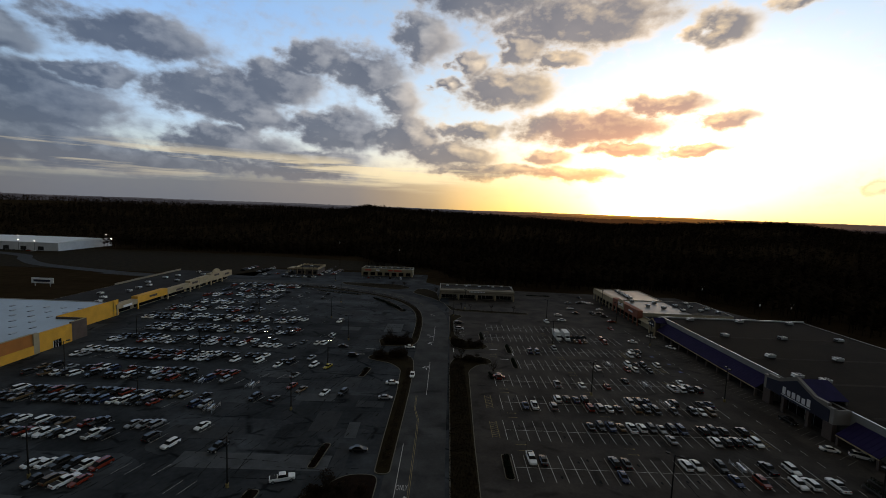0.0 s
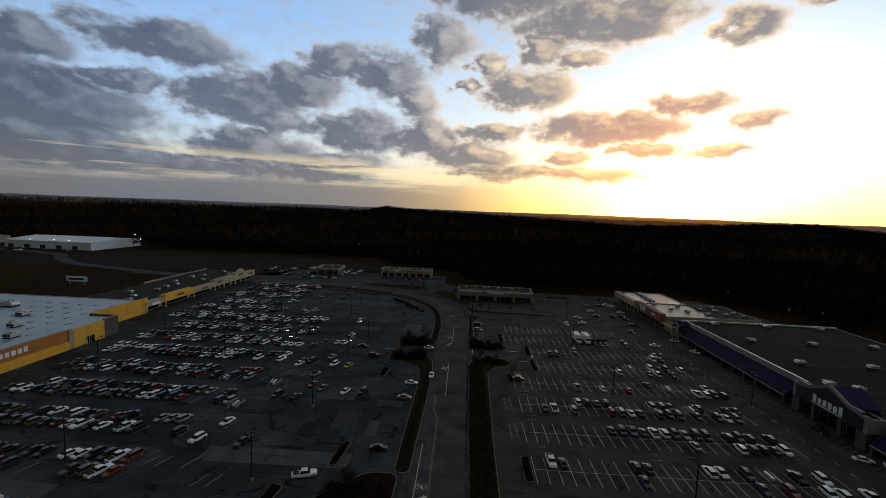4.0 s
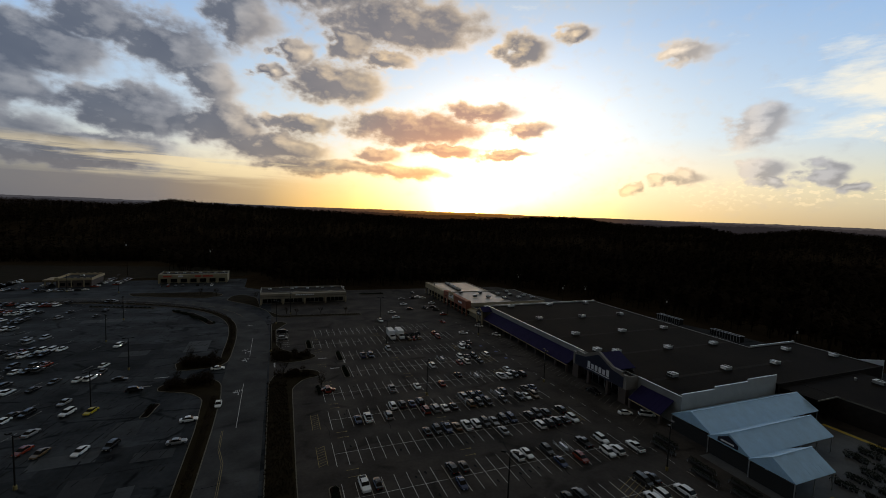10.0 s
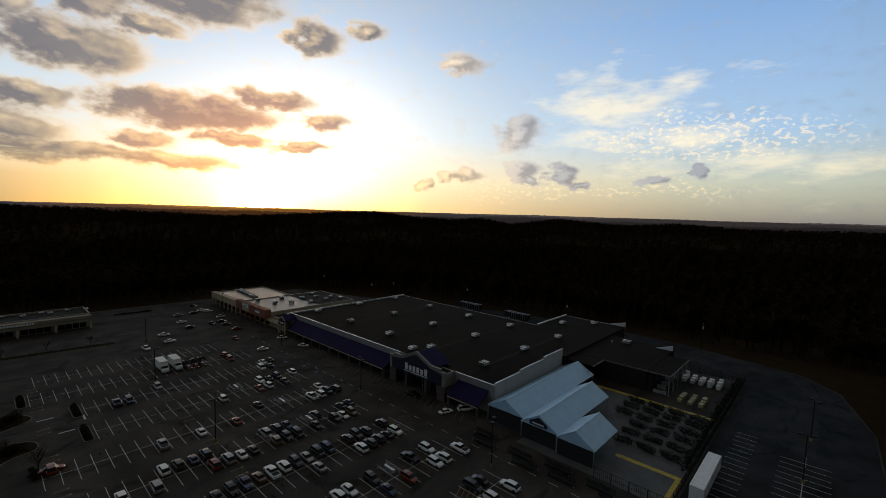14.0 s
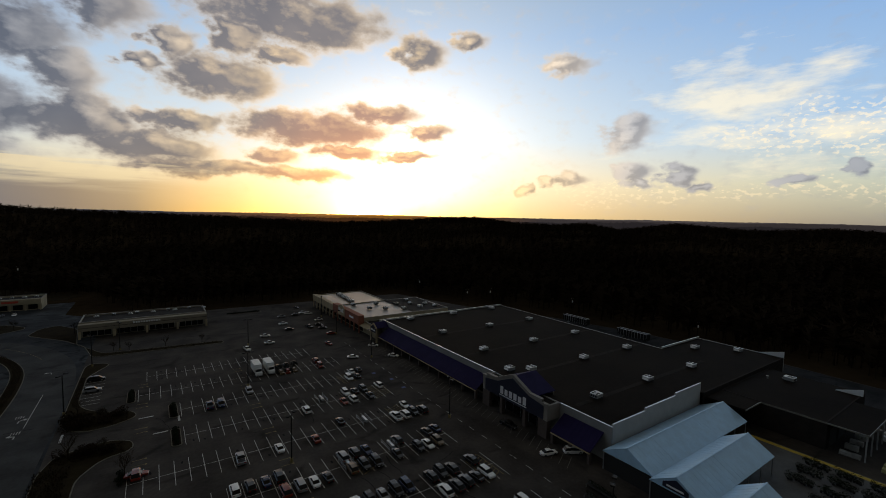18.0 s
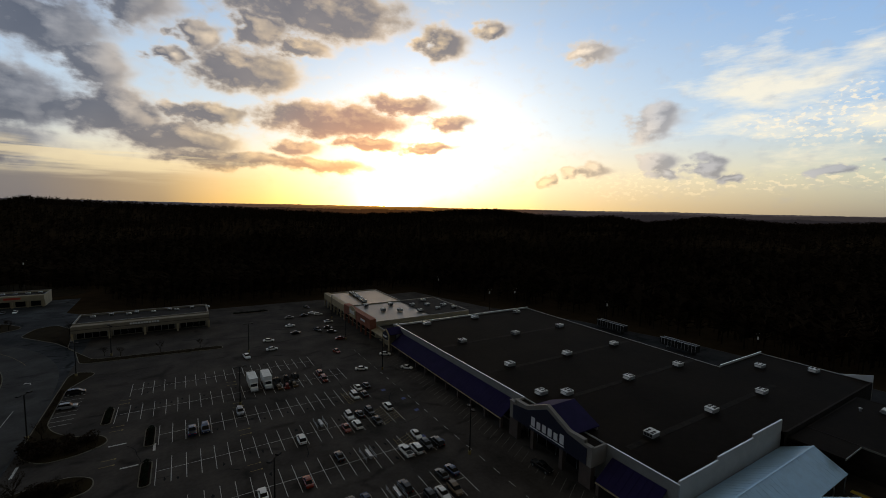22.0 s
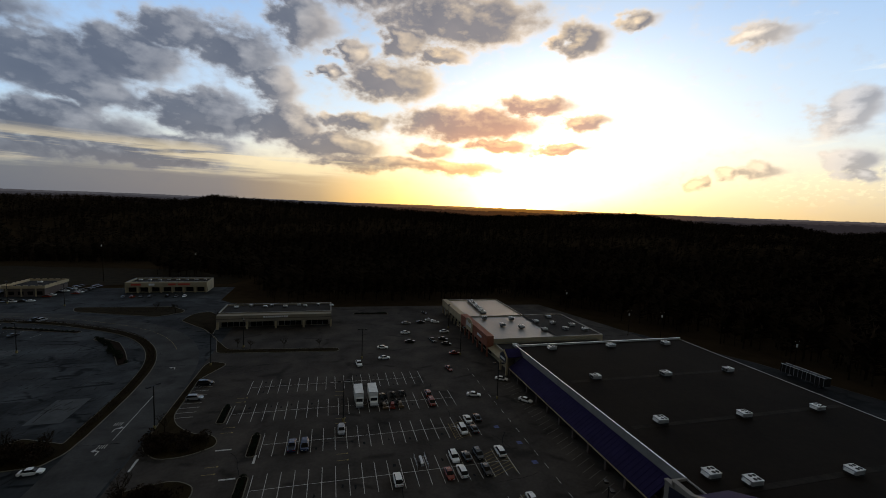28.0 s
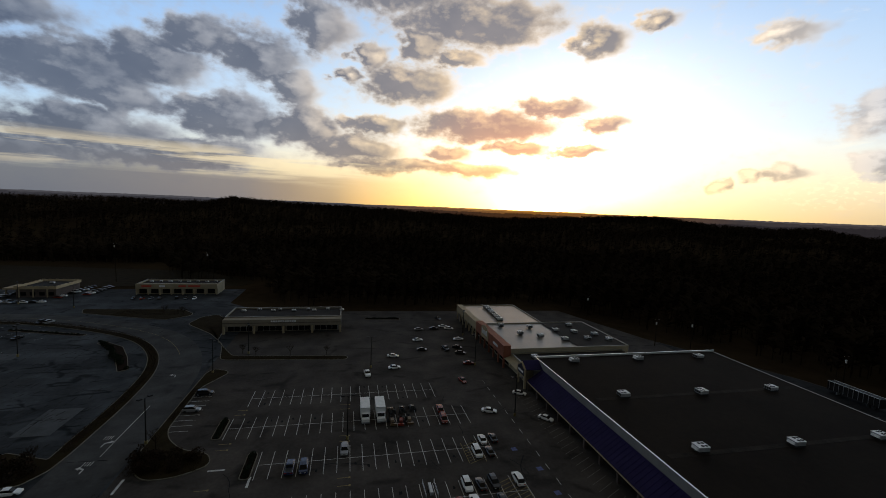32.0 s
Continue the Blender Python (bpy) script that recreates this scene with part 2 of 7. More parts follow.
    bg.inputs[1].default_value = 1.0
    out = N("ShaderNodeOutputWorld")
    K(bg.outputs[0], out.inputs[0])


BACK, OVER = 0.40, 0.52     # how bright the sky is behind and overhead
# banks of cloud: azimuth, elevation, half width, half height in degrees
CLOUDS_LEFT = [
    (-35.3, 16.6, 7.3, 1.5), (-46.5, 14.2, 3.4, 1.4), (-38.8, 12.1, 3.4, 0.9), (-45.3, 8.8, 9.0, 2.6), (-46.7, 5.4, 9.5, 2.0), (-27.9, 12.1, 7.2, 2.5), (-21.3, 14.1, 5.5, 2.3), (-17.2, 17.2, 4.1, 1.6),
    (-10.8, 16.4, 5.0, 2.4), (-6.6, 13.5, 3.1, 1.8), (-24.1, 9.9, 4.0, 1.5), (-14.5, 9.2, 6.1, 2.1), (-27.2, 6.4, 6.8, 1.7), (-36.8, 4.0, 10.1, 1.2), (-16.3, 5.3, 6.7, 1.2), (-19.4, 4.3, 9.3, 0.9),
    (-56.0, 12.0, 9.0, 3.0), (-60.0, 19.0, 9.0, 3.0),
]
CLOUDS_SUN = [
    (-5.2, 9.3, 5.3, 2.0), (0.0, 7.2, 6.7, 1.5), (2.7, 10.1, 3.9, 1.0), (-3.4, 20.6, 3.7, 2.4), (2.4, 18.0, 1.9, 1.2), (-0.6, 15.6, 1.6, 0.6), (7.1, 15.3, 6.3, 2.1), (15.4, 22.4, 11.0, 2.6),
    (8.4, 19.7, 3.0, 1.5), (13.7, 18.4, 4.1, 0.9), (16.8, 10.6, 10.7, 1.6), (26.0, 12.6, 4.6, 1.0), (32.3, 11.0, 3.0, 0.8), (21.7, 8.1, 4.9, 0.8), (29.5, 7.6, 3.5, 0.5), (13.4, 6.9, 2.6, 1.0),
    (15.4, 4.6, 6.6, 0.8), (5.2, 5.1, 8.0, 0.8), (4.0, 25.5, 9.0, 2.4),
]
CLOUDS_RIGHT = [
    (30.9, 20.1, 3.2, 1.8), (37.0, 21.8, 2.4, 0.8), (50.0, 18.5, 2.6, 1.0), (57.0, 10.5, 2.8, 1.5), (57.5, 5.7, 1.9, 1.1), (61.9, 5.4, 1.4, 0.9), (50.5, 4.8, 1.9, 0.8), (47.6, 4.5, 1.5, 0.5),
    (44.6, 3.3, 1.0, 0.4), (77.3, 5.6, 0.7, 0.5), (64.1, 4.0, 1.3, 0.5), (73.3, 4.4, 1.3, 0.4), (58.4, 4.3, 1.7, 0.4),
]
sky_world()

sun = new("sun", bpy.data.lights.new("sun", "SUN"))
sun.data.energy, sun.data.angle, sun.data.color = 2.2, radians(0.6), (1.0, 0.62, 0.28)
sun.matrix_world = look((0, 0, 0), (-math.sin(radians(SUN_AZ)) * 100, -math.cos(radians(SUN_AZ)) * 100, -100 * math.tan(radians(SUN_EL))))
# ---- materials ----
def stuff(name, color, rough=0.8, metal=0.0, vary=0.25, scale=4.0, bump=0.0, fine=40.0, spread=0.0, tint=None, spec=0.5):
    """A surface with patches at one scale, grain at a finer one, and a difference from piece to piece."""
    m = bpy.data.materials.new(name)
    m.use_nodes = True
    nt = m.node_tree
    b = nt.nodes["Principled BSDF"]
    N, K = nt.nodes.new, nt.links.new
    geo = N("ShaderNodeNewGeometry")
    a, f = N("ShaderNodeTexNoise"), N("ShaderNodeTexNoise")
    for n, s, d in ((a, scale, 5.0), (f, fine, 3.0)):
        K(geo.outputs["Position"], n.inputs["Vector"])
        n.inputs["Scale"].default_value, n.inputs["Detail"].default_value = s, d
    add = N("ShaderNodeMath")
    add.operation = "MULTIPLY_ADD"
    K(f.outputs[0], add.inputs[0])
    add.inputs[1].default_value = 0.4
    K(a.outputs[0], add.inputs[2])
    r = N("ShaderNodeMapRange")
    r.inputs[1].default_value, r.inputs[2].default_value = 0.4, 1.0
    r.inputs[3].default_value, r.inputs[4].default_value = 1 - vary, 1 + vary
    K(add.outputs[0], r.inputs[0])
    last = r.outputs[0]
    if spread:
        oi = N("ShaderNodeObjectInfo")
        q = N("ShaderNodeMapRange")
        q.inputs[3].default_value, q.inputs[4].default_value = 1 - spread, 1 + spread
        K(oi.outputs["Random"], q.inputs[0])
        mm = N("ShaderNodeMath")
        mm.operation = "MULTIPLY"
        K(last, mm.inputs[0])
        K(q.outputs[0], mm.inputs[1])
        last = mm.outputs[0]
    base = N("ShaderNodeMix")
    base.data_type = "RGBA"
    base.inputs[6].default_value = (*color, 1)
    base.inputs[7].default_value = (*(tint or color), 1)
    K(a.outputs[0], base.inputs[0])
    sc = N("ShaderNodeVectorMath")
    sc.operation = "SCALE"
    K(base.outputs[2], sc.inputs[0])
    K(last, sc.inputs["Scale"])
    K(sc.outputs[0], b.inputs["Base Color"])
    b.inputs["Specular IOR Level"].default_value = spec
    b.inputs["Roughness"].default_value, b.inputs["Metallic"].default_value = rough, metal
    if bump:
        bm_ = N("ShaderNodeBump")
        bm_.inputs["Strength"].default_value, bm_.inputs["Distance"].default_value = bump, 0.05
        K(f.outputs[0], bm_.inputs["Height"])
        K(bm_.outputs[0], b.inputs["Normal"])
    return m
ASPHALT = stuff("asphalt", (0.043, 0.037, 0.032), 0.85, vary=0.5, scale=0.11, fine=1.3, bump=0.15, tint=(0.062, 0.053, 0.046), spec=0.06)
ASPHALT_W = stuff("asphalt_old", (0.025, 0.028, 0.031), 0.85, vary=0.55, scale=0.09, fine=0.9, bump=0.15, tint=(0.047, 0.052, 0.056), spec=0.06)
ASPHALT_E = stuff("asphalt_darker", (0.018, 0.019, 0.021), 0.85, vary=0.55, scale=0.12, fine=1.1, bump=0.15, tint=(0.030, 0.031, 0.033), spec=0.05)


def cracked(m, size, dark, slabs):
    """Broken cracks and uneven slabs of old paving over a surface."""
    nt = m.node_tree
    N, K = nt.nodes.new, nt.links.new
    base = nt.nodes["Principled BSDF"].inputs["Base Color"]
    was = base.links[0].from_socket
    geo, warp = N("ShaderNodeNewGeometry"), N("ShaderNodeTexNoise")
    warp.inputs["Scale"].default_value, warp.inputs["Detail"].default_value = 0.35, 4.0
    K(geo.outputs["Position"], warp.inputs["Vector"])
    bent = N("ShaderNodeVectorMath")
    bent.operation = "MULTIPLY_ADD"
    K(warp.outputs["Color"], bent.inputs[0])
    bent.inputs[1].default_value = (2.2, 1.4, 0)
    K(geo.outputs["Position"], bent.inputs[2])
    flat = N("ShaderNodeMapping")
    flat.inputs["Scale"].default_value = (0.55 / size, 1.0 / size, 0.0)
    K(bent.outputs[0], flat.inputs[0])
    edge, cell, gone = N("ShaderNodeTexVoronoi"), N("ShaderNodeTexVoronoi"), N("ShaderNodeTexNoise")
    edge.feature, cell.feature, cell.distance = "DISTANCE_TO_EDGE", "F1", "CHEBYCHEV"
    for n in (edge, cell):
        n.inputs["Scale"].default_value = 1.0
        K(flat.outputs[0], n.inputs["Vector"])
    cell.inputs["Scale"].default_value = 0.6
    gone.inputs["Scale"].default_value = 0.16
    K(geo.outputs["Position"], gone.inputs["Vector"])
    line, keep, tone, sep = N("ShaderNodeMapRange"), N("ShaderNodeMapRange"), N("ShaderNodeMapRange"), N("ShaderNodeSeparateColor")
    line.inputs[1].default_value, line.inputs[2].default_value, line.inputs[3].default_value, line.inputs[4].default_value = 0.012, 0.05, 1.0, 0.0
    keep.inputs[1].default_value, keep.inputs[2].default_value = 0.46, 0.58
    K(edge.outputs["Distance"], line.inputs[0])
    K(gone.outputs[0], keep.inputs[0])
    K(cell.outputs["Color"], sep.inputs[0])
    K(sep.outputs[0], tone.inputs[0])
    tone.inputs[3].default_value, tone.inputs[4].default_value = 1 - slabs, 1 + slabs
    hit, less, both = N("ShaderNodeMath"), N("ShaderNodeMath"), N("ShaderNodeMath")
    hit.operation, less.operation, both.operation = "MULTIPLY", "MULTIPLY_ADD", "MULTIPLY"
    K(line.outputs[0], hit.inputs[0])
    K(keep.outputs[0], hit.inputs[1])
    K(hit.outputs[0], less.inputs[0])
    less.inputs[1].default_value, less.inputs[2].default_value = -dark, 1.0
    K(less.outputs[0], both.inputs[0])
    K(tone.outputs[0], both.inputs[1])
    sc = N("ShaderNodeVectorMath")
    sc.operation = "SCALE"
    K(was, sc.inputs[0])
    K(both.outputs[0], sc.inputs["Scale"])
    K(sc.outputs[0], base)


cracked(ASPHALT_W, 9.0, 0.75, 0.30)
cracked(ASPHALT, 16.0, 0.45, 0.10)
cracked(ASPHALT_E, 12.0, 0.5, 0.22)
ASPHALT_PATCH = stuff("asphalt_patch", (0.062, 0.066, 0.069), 0.88, vary=0.3, scale=0.3, fine=2.0, spread=0.35, spec=0.06)
ASPHALT_SEAL = stuff("crack_seal", (0.012, 0.012, 0.013), 0.8, vary=0.2, spec=0.05)
GRIME = stuff("grime", (0.022, 0.022, 0.021), 0.85, vary=0.5, scale=0.8, fine=5.0, spec=0.05)
ROADTOP = stuff("road_asphalt", (0.046, 0.046, 0.045), 0.85, vary=0.35, scale=0.15, fine=1.5, tint=(0.062, 0.062, 0.061), spec=0.06)
cracked(ROADTOP, 22.0, 0.4, 0.10)
PAINT_W = stuff("white_line_paint", (0.46, 0.45, 0.42), 0.7, vary=0.55, scale=1.2, fine=7.0)
PAINT_Y = stuff("yellow_line_paint", (0.22, 0.16, 0.05), 0.7, vary=0.5, scale=1.2, fine=7.0)
CONCRETE = stuff("concrete", (0.30, 0.29, 0.27), 0.85, vary=0.25, scale=0.5, fine=6.0)
KERB = stuff("kerb_concrete", (0.12, 0.105, 0.075), 0.85, vary=0.4, scale=0.7, fine=5.0)
GRASS = stuff("dry_grass", (0.026, 0.017, 0.008), 0.95, vary=0.5, scale=0.25, fine=4.0, bump=0.5, tint=(0.018, 0.014, 0.006), spec=0.03)
MULCH = stuff("mulch_bed", (0.014, 0.008, 0.005), 0.95, vary=0.5, scale=0.6, fine=5.0, bump=0.5, spec=0.03)
FOREST_FLOOR = stuff("hillside", (0.042, 0.027, 0.015), 0.95, vary=0.5, scale=0.012, fine=0.15, tint=(0.026, 0.019, 0.011), spec=0.0)
BARK = stuff("bare_twigs", (0.030, 0.020, 0.012), 0.95, vary=0.5, scale=0.012, fine=0.05, tint=(0.020, 0.0145, 0.0095), spec=0.0)
SHRUB = stuff("shrub_leaves", (0.014, 0.011, 0.006), 0.85, vary=0.5, scale=0.5, fine=5.0, tint=(0.030, 0.014, 0.007), spec=0.08)
FIR = stuff("evergreen_leaves", (0.012, 0.018, 0.009), 0.85, vary=0.5, scale=0.5, fine=5.0, spec=0.08)
GLASS_DARK = stuff("tinted_glass", (0.008, 0.008, 0.008), 0.12, vary=0.1, spec=0.22)
STEEL = stuff("galvanised_steel", (0.42, 0.43, 0.44), 0.45, 0.6, vary=0.25, scale=1.0)
POLE_M = stuff("bronze_pole", (0.016, 0.014, 0.013), 0.6, 0.1, vary=0.2, spec=0.2)
WHITE_M = stuff("white_painted_metal", (0.72, 0.72, 0.70), 0.5, vary=0.15, scale=1.0)
RUBBER = stuff("rubber", (0.02, 0.02, 0.02), 0.85, vary=0.2)
DARK = stuff("dark_opening", (0.015, 0.014, 0.013), 0.8, vary=0.2)


def glow(name, color, strength):
    m = bpy.data.materials.new(name)
    m.use_nodes = True
    b = m.node_tree.nodes["Principled BSDF"]
    b.inputs["Base Color"].default_value = (*color, 1)
    b.inputs["Emission Color"].default_value = (*color, 1)
    b.inputs["Emission Strength"].default_value = strength
    return m


LAMP_ON = glow("lit_lamp", (1.0, 0.93, 0.8), 9.0)


class Geo:
    """Vertices and faces of one mesh."""

    def __init__(self):
        self.v, self.f = [], []

    def add(self, pts, faces):
        n = len(self.v)
        self.v.extend(pts)
        self.f.extend(tuple(n + i for i in q) for q in faces)
        return self

    def box(self, x0, y0, z0, x1, y1, z1):
        p = [(x0, y0, z0), (x1, y0, z0), (x1, y1, z0), (x0, y1, z0), (x0, y0, z1), (x1, y0, z1), (x1, y1, z1), (x0, y1, z1)]
        return self.add(p, [(3, 2, 1, 0), (4, 5, 6, 7), (0, 1, 5, 4), (1, 2, 6, 5), (2, 3, 7, 6), (3, 0, 4, 7)])

    def prism(self, poly, z0, z1):
        """poly counter-clockwise from above, upright sides."""
        n = len(poly)
        p = [(x, y, z0) for x, y in poly] + [(x, y, z1) for x, y in poly]
        return self.add(p, [tuple(reversed(range(n))), tuple(range(n, 2 * n))] + [(i, (i + 1) % n, n + (i + 1) % n, n + i) for i in range(n)])

    def slab_x(self, prof, x0, x1):
        """prof: points (y, z); drawn out along x."""
        n = len(prof)
        p = [(x0, y, z) for y, z in prof] + [(x1, y, z) for y, z in prof]
        return self.add(p, [tuple(range(n)), tuple(reversed(range(n, 2 * n)))] + [(i, n + i, n + (i + 1) % n, (i + 1) % n) for i in range(n)])

    def slab_y(self, prof, y0, y1):
        """prof: points (x, z); drawn out along y."""
        n = len(prof)
        p = [(x, y0, z) for x, z in prof] + [(x, y1, z) for x, z in prof]
        return self.add(p, [tuple(reversed(range(n))), tuple(range(n, 2 * n))] + [(i, (i + 1) % n, n + (i + 1) % n, n + i) for i in range(n)])

    def rod(self, a, b, r0, r1=None, n=8):
        a, b = Vector(a), Vector(b)
        r1 = r0 if r1 is None else r1
        d = (b - a).normalized()
        s = d.cross(Vector((0, 0, 1)) if abs(d.z) < 0.9 else Vector((1, 0, 0))).normalized()
        t = d.cross(s)
        p = []
        for c, r in ((a, r0), (b, r1)):
            for i in range(n):
                w = 2 * math.pi * i / n
                p.append(tuple(c + (s * math.cos(w) + t * math.sin(w)) * r))
        return self.add(p, [tuple(range(n)), tuple(reversed(range(n, 2 * n)))] + [(i, n + i, n + (i + 1) % n, (i + 1) % n) for i in range(n)])

    def strip(self, line, half, z):
        """A flat ribbon along a line."""
        L = [Vector(p) for p in line]
        left, right = [], []
        for i, p in enumerate(L):
            d = (L[min(i + 1, len(L) - 1)] - L[max(i - 1, 0)]).normalized()
            nrm = Vector((-d.y, d.x))
            left.append((p.x + nrm.x * half, p.y + nrm.y * half, z))
            right.append((p.x - nrm.x * half, p.y - nrm.y * half, z))
        n = len(L)
        return self.add(left + right, [(n + i, n + i + 1, i + 1, i) for i in range(n - 1)])

    def rect(self, cx, cy, w, h, z, turn=0.0):
        """A flat rectangle, w along its own x."""
        c, s = math.cos(radians(turn)), math.sin(radians(turn))
        p = [(cx + c * a - s * b, cy + s * a + c * b, z) for a, b in ((-w / 2, -h / 2), (w / 2, -h / 2), (w / 2, h / 2), (-w / 2, h / 2))]
        return self.add(p, [(0, 1, 2, 3)])


def part(name, geo, material, parent=None, label="", smooth=False):
    """Links a mesh under a thing or a part; the points are given in the world."""
    me = bpy.data.meshes.new(name)
    base = Vector((0, 0, 0))
    if parent is not None:
        top = parent.parent or parent
        base = top.location
    me.from_pydata([(x - base.x, y - base.y, z - base.z) for x, y, z in geo.v], [], geo.f)
    me.materials.append(material)
    if smooth:
        me.polygons.foreach_set("use_smooth", [True] * len(me.polygons))
    ob = new(name, me)
    if parent is not None:
        ob.parent = parent
    if label:
        ob["label"] = label
    return ob


def thing(name, label, category, x=0, y=0, z=0, group="", kind=""):
    ob = new(name)
    ob.location = (x, y, z)
    return tagged(ob, label, category, group, kind)


def sheet(name, label, geo, material, kind="structure", category=""):
    return tagged(part(name, geo, material), label, category or name.replace("_", " "), kind=kind)


def arc(cx, cy, r, a0, a1, n=10):
    return [(cx + r * math.cos(radians(a0 + (a1 - a0) * i / n)), cy + r * math.sin(radians(a0 + (a1 - a0) * i / n))) for i in range(n + 1)]


def bezier(pts, n=12):
    """A smooth line through the points."""
    out = []
    P = [Vector(p) for p in pts]
    for i in range(len(P) - 1):
        a, b, c, d = P[max(i - 1, 0)], P[i], P[i + 1], P[min(i + 2, len(P) - 1)]
        for k in range(n):
            t = k / n
            q = 0.5 * ((2 * b) + (c - a) * t + (2 * a - 5 * b + 4 * c - d) * t * t + (3 * b - a - 3 * c + d) * t ** 3)
            out.append((q.x, q.y))
    out.append(tuple(P[-1]))
    return out


def rounded(poly, r=2.0, n=4):
    """A polygon with rounded corners."""
    out = []
    m = len(poly)
    for i in range(m):
        a, b, c = Vector(poly[i - 1]), Vector(poly[i]), Vector(poly[(i + 1) % m])
        u, v = (a - b), (c - b)
        rr = min(r, u.length * 0.45, v.length * 0.45)
        p, q = b + u.normalized() * rr, b + v.normalized() * rr
        for k in range(n + 1):
            t = k / n
            s = p * (1 - t) ** 2 + b * 2 * t * (1 - t) + q * t * t
            out.append((s.x, s.y))
    return out


def grown(poly, d):
    """A polygon moved outwards by d (counter-clockwise)."""
    out = []
    m = len(poly)
    for i in range(m):
        a, b, c = Vector(poly[i - 1]), Vector(poly[i]), Vector(poly[(i + 1) % m])
        n1 = Vector(((b - a).y, -(b - a).x))
        n2 = Vector(((c - b).y, -(c - b).x))
        n1 = n1.normalized() if n1.length > 1e-6 else n2.normalized()
        n2 = n2.normalized() if n2.length > 1e-6 else n1
        w = (n1 + n2)
        w = w.normalized() if w.length > 1e-6 else n1
        out.append((b.x + w.x * d, b.y + w.y * d))
    return out


R = random.Random(11)
# ---- ground, hills ----
def smooth01(a, b, x):
    t = np.clip((x - a) / (b - a), 0, 1)
    return t * t * (3 - 2 * t)


def hill_height(x, y):
    """The land: level round the shops, wooded ridges beyond, far hills at the horizon."""
    x, y = np.asarray(x, float), np.asarray(y, float)
    dx = np.maximum(np.maximum(-560 - x, x - 228), 0)
    north = np.interp(x, [-95, -72, -12, 12, 200], [470, 400, 394, 326, 314])
    dy = np.maximum(np.maximum(-200 - y, y - north), 0)
    d = np.hypot(dx, dy)
    az = np.degrees(np.arctan2(x - 30, y - 30))
    roll = (np.sin(x / 173.0 + 1.3) * np.cos(y / 211.0 + 0.4) + 0.6 * np.sin(x / 91.0 - y / 117.0) + 0.4 * np.sin(x / 53.0 + y / 61.0 + 2.0))
    dip = -10 * smooth01(10, 90, d) * (1 - smooth01(120, 330, d))
    crest = np.interp(az, [-70, -56, -46, -38, -30, -24, -18, -15, -12.5, -10, -7, 0, 6, 10, 16, 20, 26, 33, 38, 43, 48, 52, 56, 62, 69, 76, 83, 100],
                      [30, 36, 37, 35, 32, 37, 34, 38, 49, 42, 37, 34, 32, 29, 24, 22, 29, 39, 41, 27, 24, 33, 18, 35, 25, 33, 24, 28])
    near = smooth01(120, 760, d) * crest + smooth01(60, 400, d) * roll * 2.6 + smooth01(150, 420, d) * (1 - smooth01(680, 900, d)) * (6.0 * np.sin(x / 71.0 + 0.8 * np.sin(y / 83.0)) * np.sin(y / 64.0 + 1.1 * np.sin(x / 97.0)) - 3.0)
    far = -14 * smooth01(900, 1500, d) + smooth01(700, 1800, d) * (np.sin(x / 420.0 + 0.7) * np.cos(y / 510.0) * 6 + np.sin(x / 240.0 + y / 300.0) * 4)
    return dip + near + far


def ground_sheet():
    s = np.concatenate([-np.geomspace(4700, 640, 40), np.linspace(-600, 600, 90), np.geomspace(640, 4700, 40)])
    X, Y = np.meshgrid(s, s)
    Z = hill_height(X, Y) - 0.12
    n = len(s)
    v = np.stack([X.ravel(), Y.ravel(), Z.ravel()], 1)
    i = np.arange(n * n).reshape(n, n)
    f = np.stack([i[:-1, :-1].ravel(), i[:-1, 1:].ravel(), i[1:, 1:].ravel(), i[1:, :-1].ravel()], 1)
    me = bpy.data.meshes.new("ground")
    me.from_pydata(v.tolist(), [], f.tolist())
    me.materials.append(FOREST_FLOOR)
    me.polygons.foreach_set("use_smooth", [True] * len(me.polygons))
    tagged(new("ground", me), "brown wooded hills rolling to the horizon", "ground", kind="structure")


ground_sheet()
sheet("field", "dry brown grass field behind the shops", Geo().prism([(-560, 330), (-150, 330), (-150, 376), (-20, 380), (-14, 392), (-60, 440), (-240, 466), (-540, 468)], -0.1, 0.0), GRASS)


